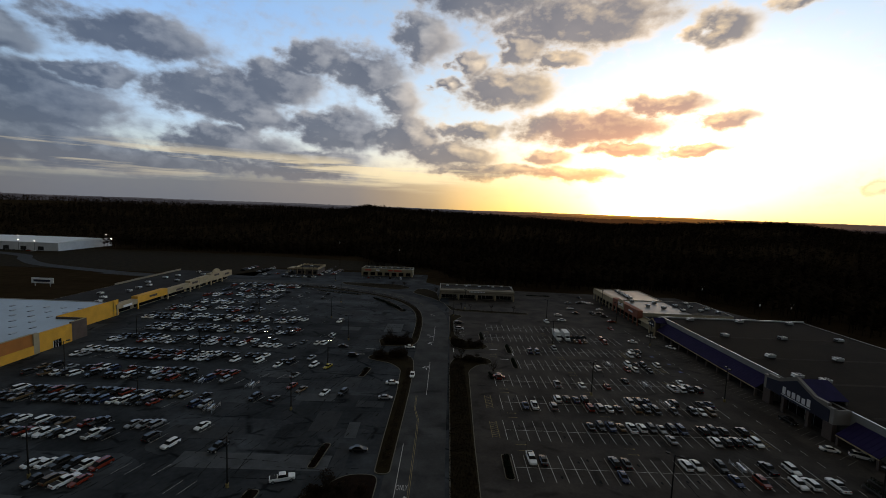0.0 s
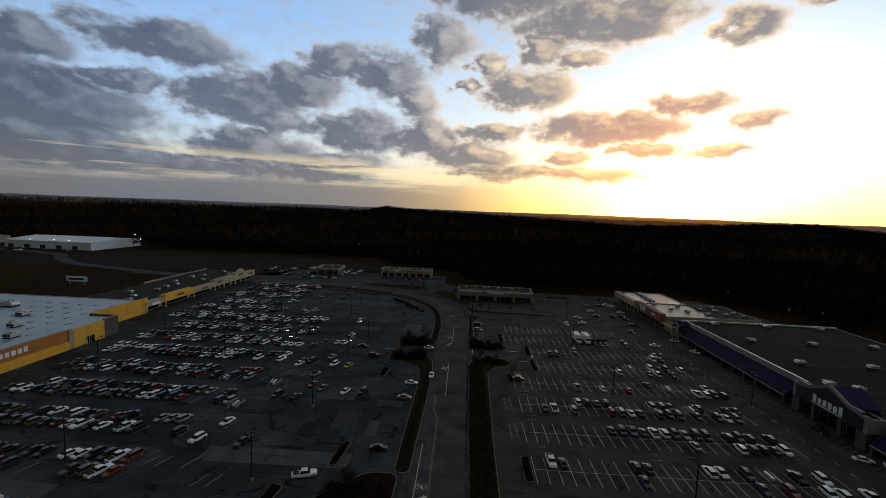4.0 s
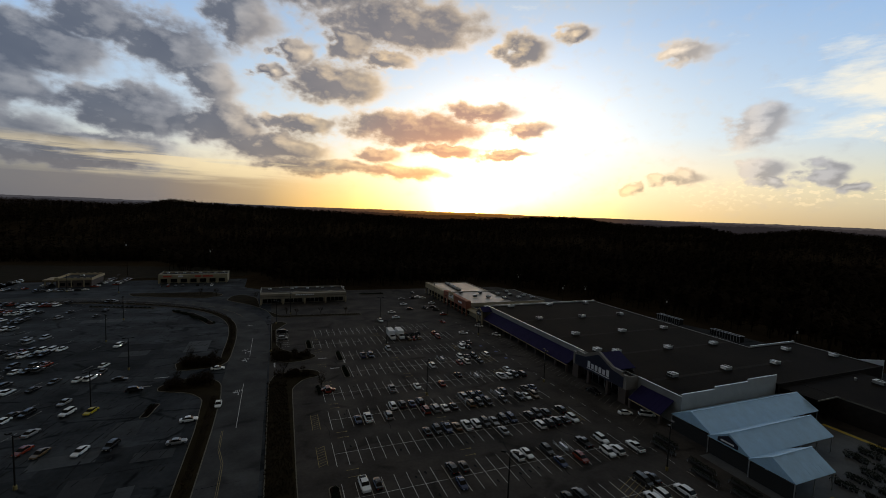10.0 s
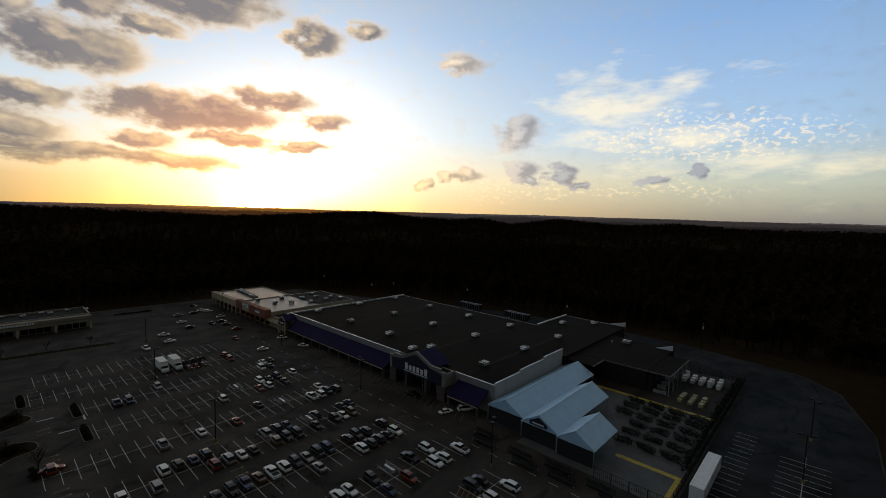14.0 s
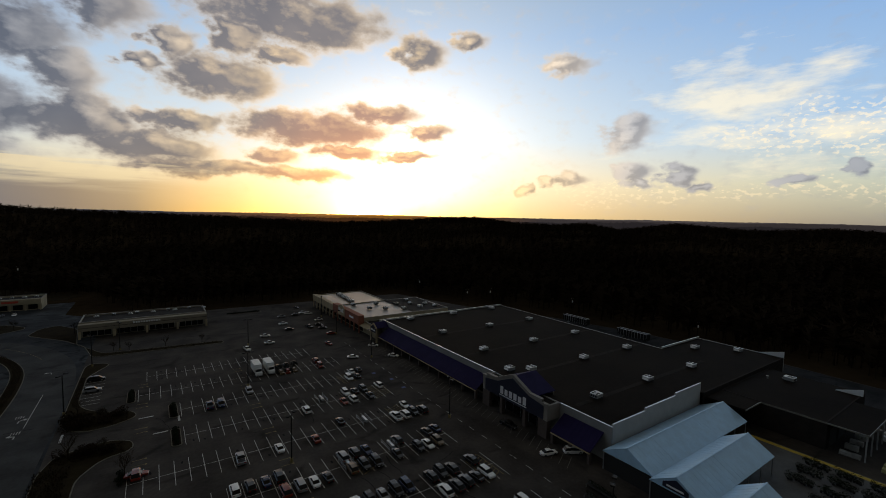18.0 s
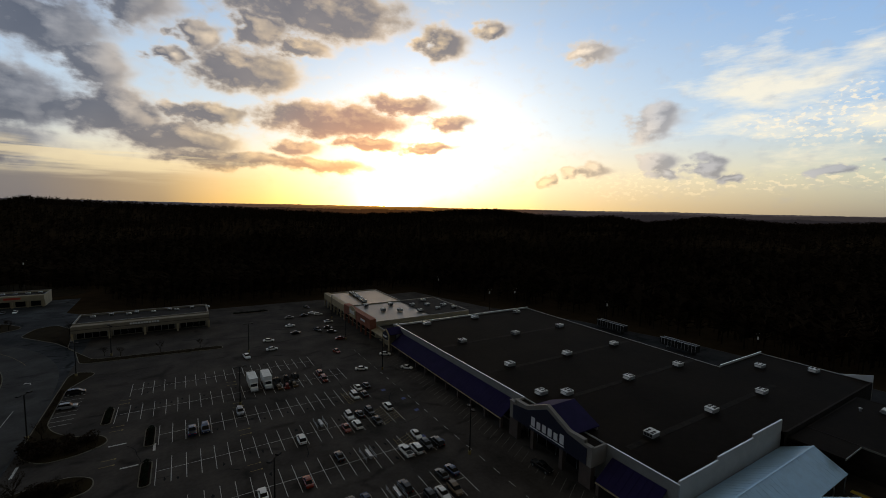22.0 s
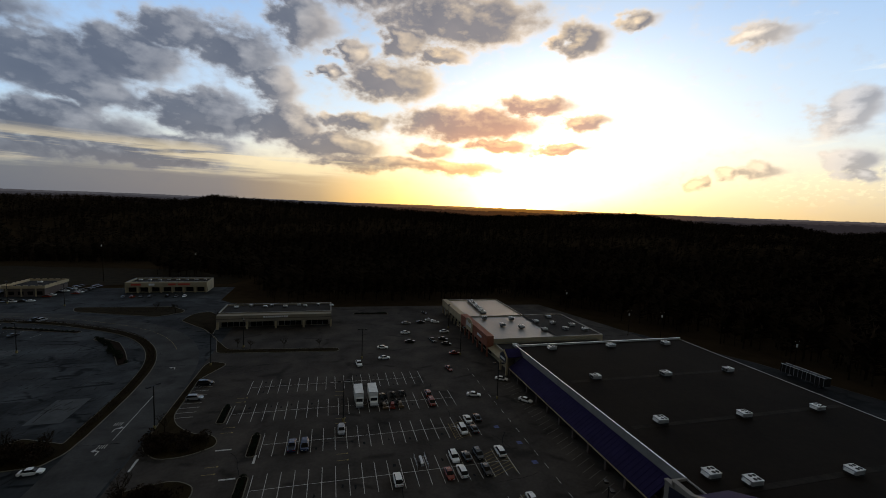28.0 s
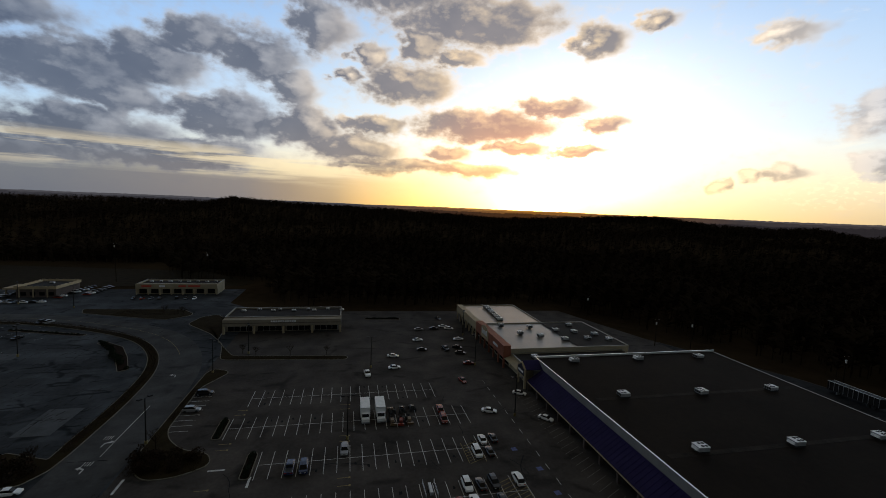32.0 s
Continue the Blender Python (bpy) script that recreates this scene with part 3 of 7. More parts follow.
def woodland(name, label, count, d0, d1, a0, a1, size, twigs, seed):
    """Leafless trees: a trunk and many thin branches each, joined."""
    rng = np.random.default_rng(seed)
    u = rng.random(count * 3)
    d = np.sqrt(d0 ** 2 + u * (d1 ** 2 - d0 ** 2))
    a = np.radians(a0 + rng.random(count * 3) * (a1 - a0))
    x, y = 30 + d * np.sin(a), 30 + d * np.cos(a)
    lvl = (x > -570) & (x < np.interp(y, [0, 100, 150, 216, 262, 304], [240, 238, 232, 218, 194, 176]) - 125 * (y < 6)) & (y < np.interp(x, [-95, -72, -12, 12, 200], [478, 404, 398, 322, 318]))
    keep = np.flatnonzero(~lvl)[:count]
    x, y = x[keep], y[keep]
    n = len(x)
    z = hill_height(x, y) - 0.2
    h = size * (0.6 + 0.7 * rng.random(n))
    V, F = [], []
    # branches: thin triangles that leave the trunk upwards and outwards
    for k in range(twigs):
        t = 0.3 + 0.52 * rng.random(n)
        w = rng.random(n) * 2 * np.pi
        out = h * (0.18 + 0.34 * rng.random(n)) * (1.1 - 0.35 * t)
        up = h * (0.04 + 0.2 * rng.random(n))
        wid = 0.024 * h + 0.05
        bx, by, bz = x, y, z + h * t
        c, s = np.cos(w), np.sin(w)
        p0 = np.stack([bx - s * wid, by + c * wid, bz - wid], 1)
        p1 = np.stack([bx + s * wid, by - c * wid, bz + wid], 1)
        p2 = np.stack([bx + c * out, by + s * out, bz + up], 1)
        V.append(np.stack([p0, p1, p2], 1))
    # trunks
    for k in range(2):
        w = rng.random(n) * np.pi + k * 1.5
        r = 0.014 * h + 0.06
        p0 = np.stack([x - np.cos(w) * r, y - np.sin(w) * r, z], 1)
        p1 = np.stack([x + np.cos(w) * r, y + np.sin(w) * r, z], 1)
        p2 = np.stack([x, y, z + h * 0.9], 1)
        V.append(np.stack([p0, p1, p2], 1))
    v = np.concatenate(V).reshape(-1, 3)
    me = bpy.data.meshes.new(name)
    m = len(v) // 3
    me.vertices.add(len(v))
    me.vertices.foreach_set("co", v.ravel())
    me.loops.add(len(v))
    me.loops.foreach_set("vertex_index", np.arange(len(v), dtype=np.int32))
    me.polygons.add(m)
    me.polygons.foreach_set("loop_start", np.arange(0, len(v), 3, dtype=np.int32))
    me.update(calc_edges=True)
    me.materials.append(BARK)
    tagged(new(name, me), label, "woods", kind="stuff")


woodland("near_woods", "leafless brown woods on the slope behind the shops", 14000, 110, 620, -75, 140, 15, 22, 1)
woodland("ridge_woods", "leafless brown woods on the ridge", 20000, 620, 1300, -65, 100, 15, 14, 2)
woodland("far_woods", "dark distant woods near the horizon", 9000, 1300, 2100, -60, 95, 15, 7, 3)



def far_ridge(name, label, r, top, swing, seed, color, depth=260):
    """A long hill in the distance with an uneven wooded skyline."""
    rng = np.random.default_rng(seed)
    n = 900
    a = np.radians(np.linspace(-80, 112, n))
    h = top + swing * (0.5 * np.sin(a * 9 + seed) + 0.35 * np.sin(a * 23 + 2.0 * seed) + 0.2 * np.sin(a * 61 + 3.0 * seed)) + rng.normal(0, 0.10 * swing + 0.5, n)
    V, F = [], []
    for k, (dr, f) in enumerate(((-depth * 1.6, -1.0), (-depth * 0.7, 0.62), (-depth * 0.1, 0.93), (0, 1.0), (depth, -1.0))):
        z = np.where(f < 0, -20.0, h * f) + 0 * a
        V.append(np.stack([(r + dr) * np.sin(a), (r + dr) * np.cos(a), z], 1))
    for k in range(4):
        i = np.arange(n - 1) + k * n
        F.append(np.stack([i, i + 1, i + 1 + n, i + n], 1))
    me = bpy.data.meshes.new(name)
    me.from_pydata(np.concatenate(V).tolist(), [], np.concatenate(F).tolist())
    me.materials.append(color)
    tagged(new(name, me), label, "hills", kind="structure")


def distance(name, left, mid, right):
    """Far hills in evening air: haze painted as dull emission, warm towards the sun."""
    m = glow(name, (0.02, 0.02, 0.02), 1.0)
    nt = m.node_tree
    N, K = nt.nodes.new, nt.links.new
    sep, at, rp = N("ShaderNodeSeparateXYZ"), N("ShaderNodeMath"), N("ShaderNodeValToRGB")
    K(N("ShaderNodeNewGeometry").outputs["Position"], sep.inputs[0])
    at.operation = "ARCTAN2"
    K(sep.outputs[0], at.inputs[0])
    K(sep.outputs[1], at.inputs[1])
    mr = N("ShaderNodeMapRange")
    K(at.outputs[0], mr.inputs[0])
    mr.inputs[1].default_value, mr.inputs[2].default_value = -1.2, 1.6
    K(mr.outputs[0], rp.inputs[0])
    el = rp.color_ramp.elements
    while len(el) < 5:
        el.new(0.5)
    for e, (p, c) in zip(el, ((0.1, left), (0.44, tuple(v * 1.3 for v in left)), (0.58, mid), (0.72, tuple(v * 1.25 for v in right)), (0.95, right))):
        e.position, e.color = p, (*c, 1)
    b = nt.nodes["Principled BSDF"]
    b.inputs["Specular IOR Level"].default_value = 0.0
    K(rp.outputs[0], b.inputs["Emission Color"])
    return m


# each ridge glows by itself, standing in for the haze before it
far_ridge("backdrop_ridge", "dusky wooded ridge in the distance", 2500, 36, 8, 5, distance("dusky_haze_glow", (0.007, 0.006, 0.007), (0.040, 0.016, 0.004), (0.010, 0.009, 0.011)))
far_ridge("backdrop_hills", "hazy hills on the horizon", 3400, 49, 6, 8, distance("hills_haze_glow", (0.017, 0.018, 0.023), (0.15, 0.065, 0.012), (0.020, 0.018, 0.020)))
far_ridge("backdrop_horizon", "pale hazy skyline far away", 4300, 57, 4, 11, distance("pale_haze_glow", (0.032, 0.034, 0.042), (0.28, 0.13, 0.022), (0.040, 0.037, 0.040)))

# ---- asphalt, road, kerbs ----
sheet("pavement", "worn dark grey asphalt of the shopping centre's car parks", Geo().prism(
    [(2.5, -120), (96, -120), (99, 8), (104, 12), (172, 13), (204, 20), (217, 31), (226, 68), (228, 100), (222, 150), (208, 200), (182, 250), (166, 304), (60, 308), (2.5, 308)], -0.12, 0.0), ASPHALT)
sheet("pavement_west", "old cracked and patched blue-grey asphalt car park", Geo().prism(
    [(-165, -120), (2.5, -120), (2.5, 312), (-15, 330), (-15, 368), (-150, 368), (-168, 330)], -0.12, 0.0), ASPHALT_W)
sheet("pavement_east", "dark asphalt drive round the garden yard and behind the store", Geo().prism(
    [(104, 12.4), (172, 13.4), (203.5, 20.4), (216.5, 31.4), (225.4, 68), (227.4, 100), (221.4, 150), (207.4, 200), (184, 245), (184, 120), (192.5, 44.6), (99.5, 44.6), (99.5, 12.2)], 0.001, 0.006), ASPHALT_E)
ROAD = [(-5.6, -120), (-5.6, 60), (-5.2, 120), (-4.6, 180), (-4.6, 212), (-7.5, 236), (-15.5, 256), (-29, 273), (-50, 287), (-78, 299), (-115, 305), (-170, 308), (-260, 322)]
road_line = bezier(ROAD, 10)
sheet("road", "two-lane asphalt access road with a turn lane", Geo().strip(road_line, 6.6, 0.006), ROADTOP)
sheet("access_road", "grey track curving across the field", Geo().strip(bezier([(-250, 322), (-330, 345), (-372, 372), (-400, 396), (-470, 415), (-560, 420)], 8), 5, 0.02), ASPHALT_PATCH)


def island(name, label, poly, top=MULCH, kerb=True, r=2.5):
    """A raised bed with a concrete kerb round it."""
    p = rounded(poly, r)
    bed = thing(name, label, "traffic island", *[sum(c) / len(p) for c in zip(*p)], 0)
    part("bed", Geo().prism(p, 0.0, 0.13), top, bed)
    ring = Geo()
    q = grown(p, 0.22)
    n = len(p)
    ring.add([(x, y, 0.0) for x, y in q] + [(x, y, 0.15) for x, y in q] + [(x, y, 0.15) for x, y in p], [(i, (i + 1) % n, n + (i + 1) % n, n + i) for i in range(n)] + [(n + i, n + (i + 1) % n, 2 * n + (i + 1) % n, 2 * n + i) for i in range(n)])
    part("kerb", ring, KERB, bed, "weathered concrete kerb")
    return bed


def offset(line, d):
    L = [Vector(p) for p in line]
    out = []
    for i, p in enumerate(L):
        t = (L[min(i + 1, len(L) - 1)] - L[max(i - 1, 0)]).normalized()
        out.append((p.x - t.y * d, p.y + t.x * d))
    return out


# planted strips along the road
island("verge", "long dry grass verge between road and car park", [(1.6, -60), (7.8, -60), (8.3, 100), (9.2, 148), (13, 154.5), (18.5, 156), (18.5, 160.5), (14, 163.5), (4.5, 161), (2.6, 154)], GRASS)
island("verge", "dry grass verge with shrubs beside the drive", [(3.0, 190), (3.2, 177), (8, 171.5), (14, 172), (19.2, 175.5), (17.5, 180), (11.5, 182), (7, 187), (4.9, 192), (4.6, 216), (9.6, 227), (9.2, 229), (4.4, 231.5), (3.1, 228), (3.0, 212)], GRASS)
island("verge", "narrow dry grass strip beside the road", [(-14.3, 86), (-11.2, 86), (-10.5, 128), (-10.6, 148), (-11.6, 158), (-16, 164.5), (-22, 165), (-28.5, 160), (-28.5, 156.5), (-19, 152.5), (-15, 147), (-14.2, 128), (-14.4, 100)], GRASS)
inner = [p for p in road_line if p[1] > 180 and p[0] > -150]
hedge_in, hedge_out = offset(inner, 6.5), offset(inner, 9.6)
island("verge", "curved hedge bed along the bend of the road", hedge_in[::2] + hedge_out[::-1][::2] + [(-14, 182), (-24, 186), (-28, 180), (-26, 172.5), (-14, 173.5), (-11.6, 178)], GRASS, r=1.0)
island("corner_bed", "raised mulch bed with brown shrubs by the entrance", [(-29.5, 58), (-13.6, 58), (-13.4, 85.5), (-20, 85.3), (-25, 80), (-29.5, 75)], MULCH)
for q in ([(-39.4, 67), (-37.2, 68), (-36.2, 79), (-38.6, 79)], [(-29.3, 87), (-27.7, 87), (-26.7, 97), (-28.4, 97)], [(-28.6, 139), (-26.9, 139), (-25.7, 147), (-27.4, 147)]):
    island("planter_bed", "narrow kerbed mulch bed between parking rows", q, MULCH, r=0.9)
for q in ([(-86, 282), (-55, 272.5), (-54, 274.5), (-84, 284)], [(-45, 263), (-35, 254), (-29, 242), (-24, 232), (-22, 234), (-27.5, 246), (-34, 257.5), (-43.5, 265)]):
    island("planter_bed", "crescent bed with dark shrubs in the car park", q, MULCH, r=1.0)
for x, y in ((15.4, 90.6), (27.2, 157.2), (27.2, 173.9), (17.3, 190.5)):
    island("planter_bed", "narrow kerbed bed with low dark shrubs at a row's end", [(x - 0.9, y - 4.7), (x + 0.9, y - 4.7), (x + 0.9, y + 4.7), (x - 0.9, y + 4.7)], MULCH, r=0.8)
island("lawn", "brown lawn in front of the restaurants", [(-78, 318), (-74, 309.5), (-50, 301), (-34, 296), (-26, 303), (-26, 307), (-34, 316)], GRASS)
island("verge", "dry bank beside the bend of the road", [(-22, 288), (-8, 272), (0, 258), (4.0, 240), (47.5, 236.5), (47.5, 240), (7, 243.5), (-3, 262), (-6, 292), (-14, 304), (-20, 300)], GRASS)
island("planter_bed", "low kerbed bed with dark shrubs", [(56, 291), (73, 290), (73, 292.5), (56, 294)], MULCH)

# ---- painted lines ----
white, yellow = Geo(), Geo()
ROWS = [(90.6 + 16.65 * k, x0, x1) for k, x0, x1 in ((-1, 30, 86), (0, 17, 86), (1, 17, 86), (2, 18, 86), (3, 18, 86), (4, 29, 86), (5, 29, 84), (6, 19, 80), (7, 21, 76))]
STALL = 2.76
for y, x0, x1 in ROWS:
    n = int((x1 - x0) / STALL)
    for i in range(n + 1):
        white.rect(x0 + STALL * i, y, 0.13, 10.3, 0.010)
    white.rect(x0 + n * STALL / 2, y, n * STALL, 0.12, 0.013)
for i in range(9):
    white.rect(7.4, 190.8 + 2.75 * i, 5.0, 0.14, 0.010)
for i in range(12):
    white.rect(111 + 2.75 * i, 26.4, 0.13, 9.4, 0.010)
white.rect(127, 26.4, 36, 0.14, 0.013)
for i in range(14):
    white.rect(112 + 2.75 * i, 38.5, 0.13, 4.6, 0.010)
# stop bars at the crossing
for a in ((4.2, 170.5, 0.5, 4.6), (21, 173.2, 3.4, 0.5), (28.3, 168.2, 0.5, 3.4), (24.1, 161.9, 3.2, 0.5), (-29.5, 168, 4.0, 0.4), (-32.5, 161.5, 3.5, 0.3)):
    white.rect(a[0], a[1], a[2], a[3], 0.012)
# lanes of the road
for y0, y1, x in ((20, 98.4, -9.2), (126.6, 156, -4.9), (182, 206, -4.4)):
    white.rect(x, (y0 + y1) / 2, 0.16, y1 - y0, 0.014)
yellow.strip([(-5.9, 0), (-6.2, 88), (-6.2, 104), (-6.3, 111), (-7.6, 117), (-7.8, 126)], 0.06, 0.014)
yellow.strip([(-6.25, 0), (-6.55, 88), (-6.55, 104), (-6.65, 111), (-7.95, 117), (-8.1, 126)], 0.05, 0.0135)
yellow.strip([(x, y) for x, y in offset(road_line, 0.15) if y > 245 and x > -200], 0.05, 0.014)


def turn_arrow(x, y, left=True, turn=0.0):
    s = -1 if left else 1
    c, sn = math.cos(radians(turn)), math.sin(radians(turn))
    shape = [(-0.12, 0), (0.12, 0), (0.12, 1.4), (0.9, 1.75), (0.9, 1.35), (1.75, 2.0), (0.9, 2.7), (0.9, 2.2), (-0.12, 1.7)]
    pts = [(x + c * a * s - sn * b, y + sn * a * s + c * b, 0.014) for a, b in shape]
    white.add(pts, [tuple(range(len(pts))) if s > 0 else tuple(reversed(range(len(pts))))])


turn_arrow(-8.1, 76.5, False)
turn_arrow(-5.9, 147.5, True)
turn_arrow(-5.2, 176, True)
turn_arrow(-6.2, 186, False)
turn_arrow(-5.4, 226, True, 12)
for gx, gy in ((-6.0, 150.6), (-5.4, 179.5), (-6.5, 190)):
    for k in range(4):
        white.rect(gx - 0.75 + 0.5 * k, gy, 0.16, 1.6, 0.014)
# hatched bays near the store fronts
for bx, by, bw, bh in ((76, 74, 9, 9.5), (80, 140.5, 5, 9), (81, 157.3, 6, 9), (76.5, 172, 4, 8), (62, 123.9, 5, 9.6), (83, 107.3, 4, 9), (14.2, 107.3, 1.9, 8.4), (14.2, 123.9, 1.9, 8.4)):
    for k in range(8):
        yellow.rect(bx, by - bh / 2 + bh * (k + 0.5) / 8, bw, 0.13, 0.016, 24)
    yellow.rect(bx - bw / 2, by, 0.13, bh, 0.0165)
    yellow.rect(bx + bw / 2, by, 0.13, bh, 0.0165)
for ax, ay in [(x, 98.9 + 16.65 * k) for k in range(7) for x in (20, 47)]:
    yellow.rect(ax, ay + 1.3, 2.6, 0.14, 0.011)
    yellow.rect(ax, ay - 1.3, 2.6, 0.14, 0.011)
    yellow.rect(ax + 1.2, ay + 1.3, 0.4, 0.5, 0.0115)
    yellow.rect(ax + 1.2, ay - 1.3, 0.4, 0.5, 0.0115)
# crossing hatch in front of the home store
hatch = Geo()
for k in range(46):
    hatch.rect(100.5, 98 + k * 2.3, 5.2, 0.10, 0.012, 28)
for k in range(30):
    white.rect(91.5, 60 + k * 5.2, 0.12, 2.2, 0.012)
# faint lines of the west car park, slanted bays
WROWS = [(64.3 + 17.4 * k, -135 if k < 8 else -146, -48 if k < 9 else -62) for k in range(14)]
for y, x0, x1 in WROWS:
    for i in range(int((x1 - x0) / 2.9)):
        if R.random() < 0.45:
            white.rect(x0 + 2.9 * i, y + R.choice((-2.7, 2.7)), 0.09, 4.6, 0.010, -18)
sheet("white_markings", "worn white stall lines and lane marks", white, PAINT_W, category="road marking")
sheet("crossing_hatch", "faded slanted hatch along the store front", hatch, stuff("faded_line_paint", (0.13, 0.125, 0.11), 0.75, vary=0.6, scale=0.9, fine=6.0), category="road marking")
blue = Geo()
for bx, by in ((89.4, 163.6), (89.5, 155.4), (87.4, 138.6), (84.4, 142.4), (86.6, 171.8)):
    blue.rect(bx, by, 1.3, 1.3, 0.012, 4)
sheet("blue_markings", "worn blue squares of the reserved stalls", blue, stuff("blue_line_paint", (0.05, 0.07, 0.20), 0.7, vary=0.5, scale=1.2, fine=7.0), category="road marking")
sheet("yellow_markings", "worn yellow centre lines and hatching", yellow, PAINT_Y, category="road marking")

word = bpy.data.curves.new("lane_word", "FONT")
word.body, word.size, word.extrude = "ONLY", 1.15, 0.002
word.align_x = "CENTER"
wob = new("lane_word", word)
wob.matrix_world = Matrix.Translation((-7.9, 80.9, 0.016)) @ Matrix.Diagonal((0.8, 2.1, 1, 1))
word.materials.append(PAINT_W)
tagged(wob, "white painted lane word on the road", "road marking", kind="structure")

# patches, sealed cracks of the west car park
patches = thing("asphalt_repairs", "pale rectangular repairs in the old asphalt", "asphalt patch", -40, 110, 0, kind="structure")
for cx, cy, w, h, a in ((-31, 108, 6.5, 11, 0), (-23, 92, 3.4, 11, 0), (-23, 104, 3, 8, 2), (-42, 88.8, 34, 6.0, 1), (-38, 122, 12, 5, 2), (-21, 119, 8, 4, 0), (-60, 100, 16, 6, 0), (-32, 70, 9, 7, 4), (-75, 118, 14, 4.5, 1),
                        (-56, 138, 12, 5, -2), (-24, 200, 8, 14, 0), (-44, 196, 9, 6, 0), (-50, 226, 12, 7, 3), (-70, 250, 16, 6, 0), (-90, 72, 20, 6, -2), (-30, 134, 6, 8, 0), (-62, 62, 18, 6, 3)):
    part("patch", Geo().rect(cx, cy, w, h, 0.004, a), ASPHALT_PATCH, patches)
seal, soot = Geo(), Geo()


def blot(g, cx, cy, w, h, turn, z):
    """A ragged dark spot."""
    c, s = math.cos(radians(turn)), math.sin(radians(turn))
    ring = []
    for q in np.linspace(0, 2 * math.pi, 11)[:-1]:
        u, v = w * R.uniform(0.55, 1.0) * math.cos(q), h * R.uniform(0.55, 1.0) * math.sin(q)
        ring.append((cx + u * c - v * s, cy + u * s + v * c, z))
    g.add(ring, [tuple(range(10))])


# long joints of the old asphalt, broken and ragged, and the grimy strips of its slanted bays
for i in range(170):
    x, y = R.uniform(-110, -15), R.uniform(60, 250)
    if R.random() < 0.6:
        x = R.uniform(-70, -15)
    a = R.choice((0, 72, 72, 90)) + R.uniform(-3, 3)
    for k in range(R.randint(2, 7)):
        s_ = R.uniform(1.0, 3.4)
        line = [(x, y)]
        for q in range(3):
            line.append((line[-1][0] + s_ / 3 * math.cos(radians(a)) + R.uniform(-0.07, 0.07), line[-1][1] + s_ / 3 * math.sin(radians(a)) + R.uniform(-0.07, 0.07)))
        seal.strip(line, R.uniform(0.03, 0.14), 0.008)
        x, y = line[-1][0] + R.uniform(0.1, 1.4) * math.cos(radians(a)), line[-1][1] + R.uniform(0.1, 1.4) * math.sin(radians(a))
for y, x0, x1 in WROWS:
    for i in range(int((-14 - x0) / 2.9)):
        for sgn in (-1, 1):
            if R.random() < 0.62:
                cx, cy = x0 + 2.9 * (i + 0.5) + R.uniform(-0.5, 0.5), y + sgn * R.uniform(1.8, 4.2)
                blot(soot, cx, cy, R.uniform(0.10, 0.38), R.uniform(0.6, 2.4), -18, 0.006 + 0.0002 * (i % 7))
            if R.random() < 0.25:
                blot(soot, x0 + 2.9 * i, y + sgn * 2.7, 0.14, R.uniform(1.2, 2.6), -18, 0.0078)
for i in range(150):
    blot(soot, R.uniform(-120, -14), R.uniform(55, 300), R.uniform(0.3, 1.6), R.uniform(0.08, 0.25), R.choice((0, 72, 90)) + R.uniform(-8, 8), 0.0084)
sheet("grime", "dark grimy streaks in the old parking bays", soot, GRIME, kind="stuff", category="stain")
for i in range(36):
    x, y = R.uniform(12, 88), R.uniform(60, 225)
    line = [(x, y)]
    a = R.choice((90, 90, 0)) + R.uniform(-10, 10)
    for k in range(R.randint(2, 6)):
        a += R.uniform(-18, 18)
        x, y = x + 1.6 * math.cos(radians(a)), y + 1.6 * math.sin(radians(a))
        line.append((x, y))
    seal.strip(line, R.uniform(0.03, 0.10), 0.008)
sheet("sealed_cracks", "black tar seals along cracks", seal, ASPHALT_SEAL, kind="stuff", category="crack")
stains = Geo()
for y, x0, x1 in ROWS:
    for i in range(int((x1 - x0) / STALL)):
        for sgn in (-1, 1):
            if R.random() < 0.2:
                cx, cy = x0 + STALL * (i + 0.5) + R.uniform(-0.3, 0.3), y + sgn * R.uniform(2.0, 4.4)
                ring = [(cx + R.uniform(0.15, 0.4) * math.cos(w), cy + R.uniform(0.3, 0.9) * math.sin(w), 0.006) for w in np.linspace(0, 2 * math.pi, 9)[:-1]]
                stains.add(ring, [tuple(range(8))])
sheet("oil_stains", "dark oil stains in the parking stalls", stains, ASPHALT_SEAL, kind="stuff", category="stain")
# ---- buildings ----
ROOF_BROWN = stuff("brown_membrane_roof", (0.017, 0.012, 0.0085), 0.85, vary=0.45, scale=0.06, fine=0.8, tint=(0.012, 0.009, 0.007), spec=0.03)
ROOF_GREY = stuff("grey_membrane_roof", (0.17, 0.155, 0.135), 0.42, vary=0.35, scale=0.07, fine=0.8, tint=(0.11, 0.10, 0.09))
ROOF_DARK = stuff("dark_gravel_roof", (0.032, 0.029, 0.027), 0.8, vary=0.4, scale=0.1, fine=1.5, spec=0.04)
# tan membrane, its colour also deepened for the golden glow it reflects
ROOF_TAN = stuff("glow_warmed_tan_roof", (0.25, 0.155, 0.055), 0.34, vary=0.35, scale=0.08, fine=1.0, tint=(0.12, 0.09, 0.05))
ROOF_PALE = stuff("pale_membrane_roof", (0.46, 0.55, 0.63), 0.55, vary=0.16, scale=0.05, fine=0.7, tint=(0.38, 0.46, 0.53))
WALL_PALE = stuff("pale_block_wall", (0.40, 0.39, 0.37), 0.85, vary=0.15, scale=0.3, fine=4.0)
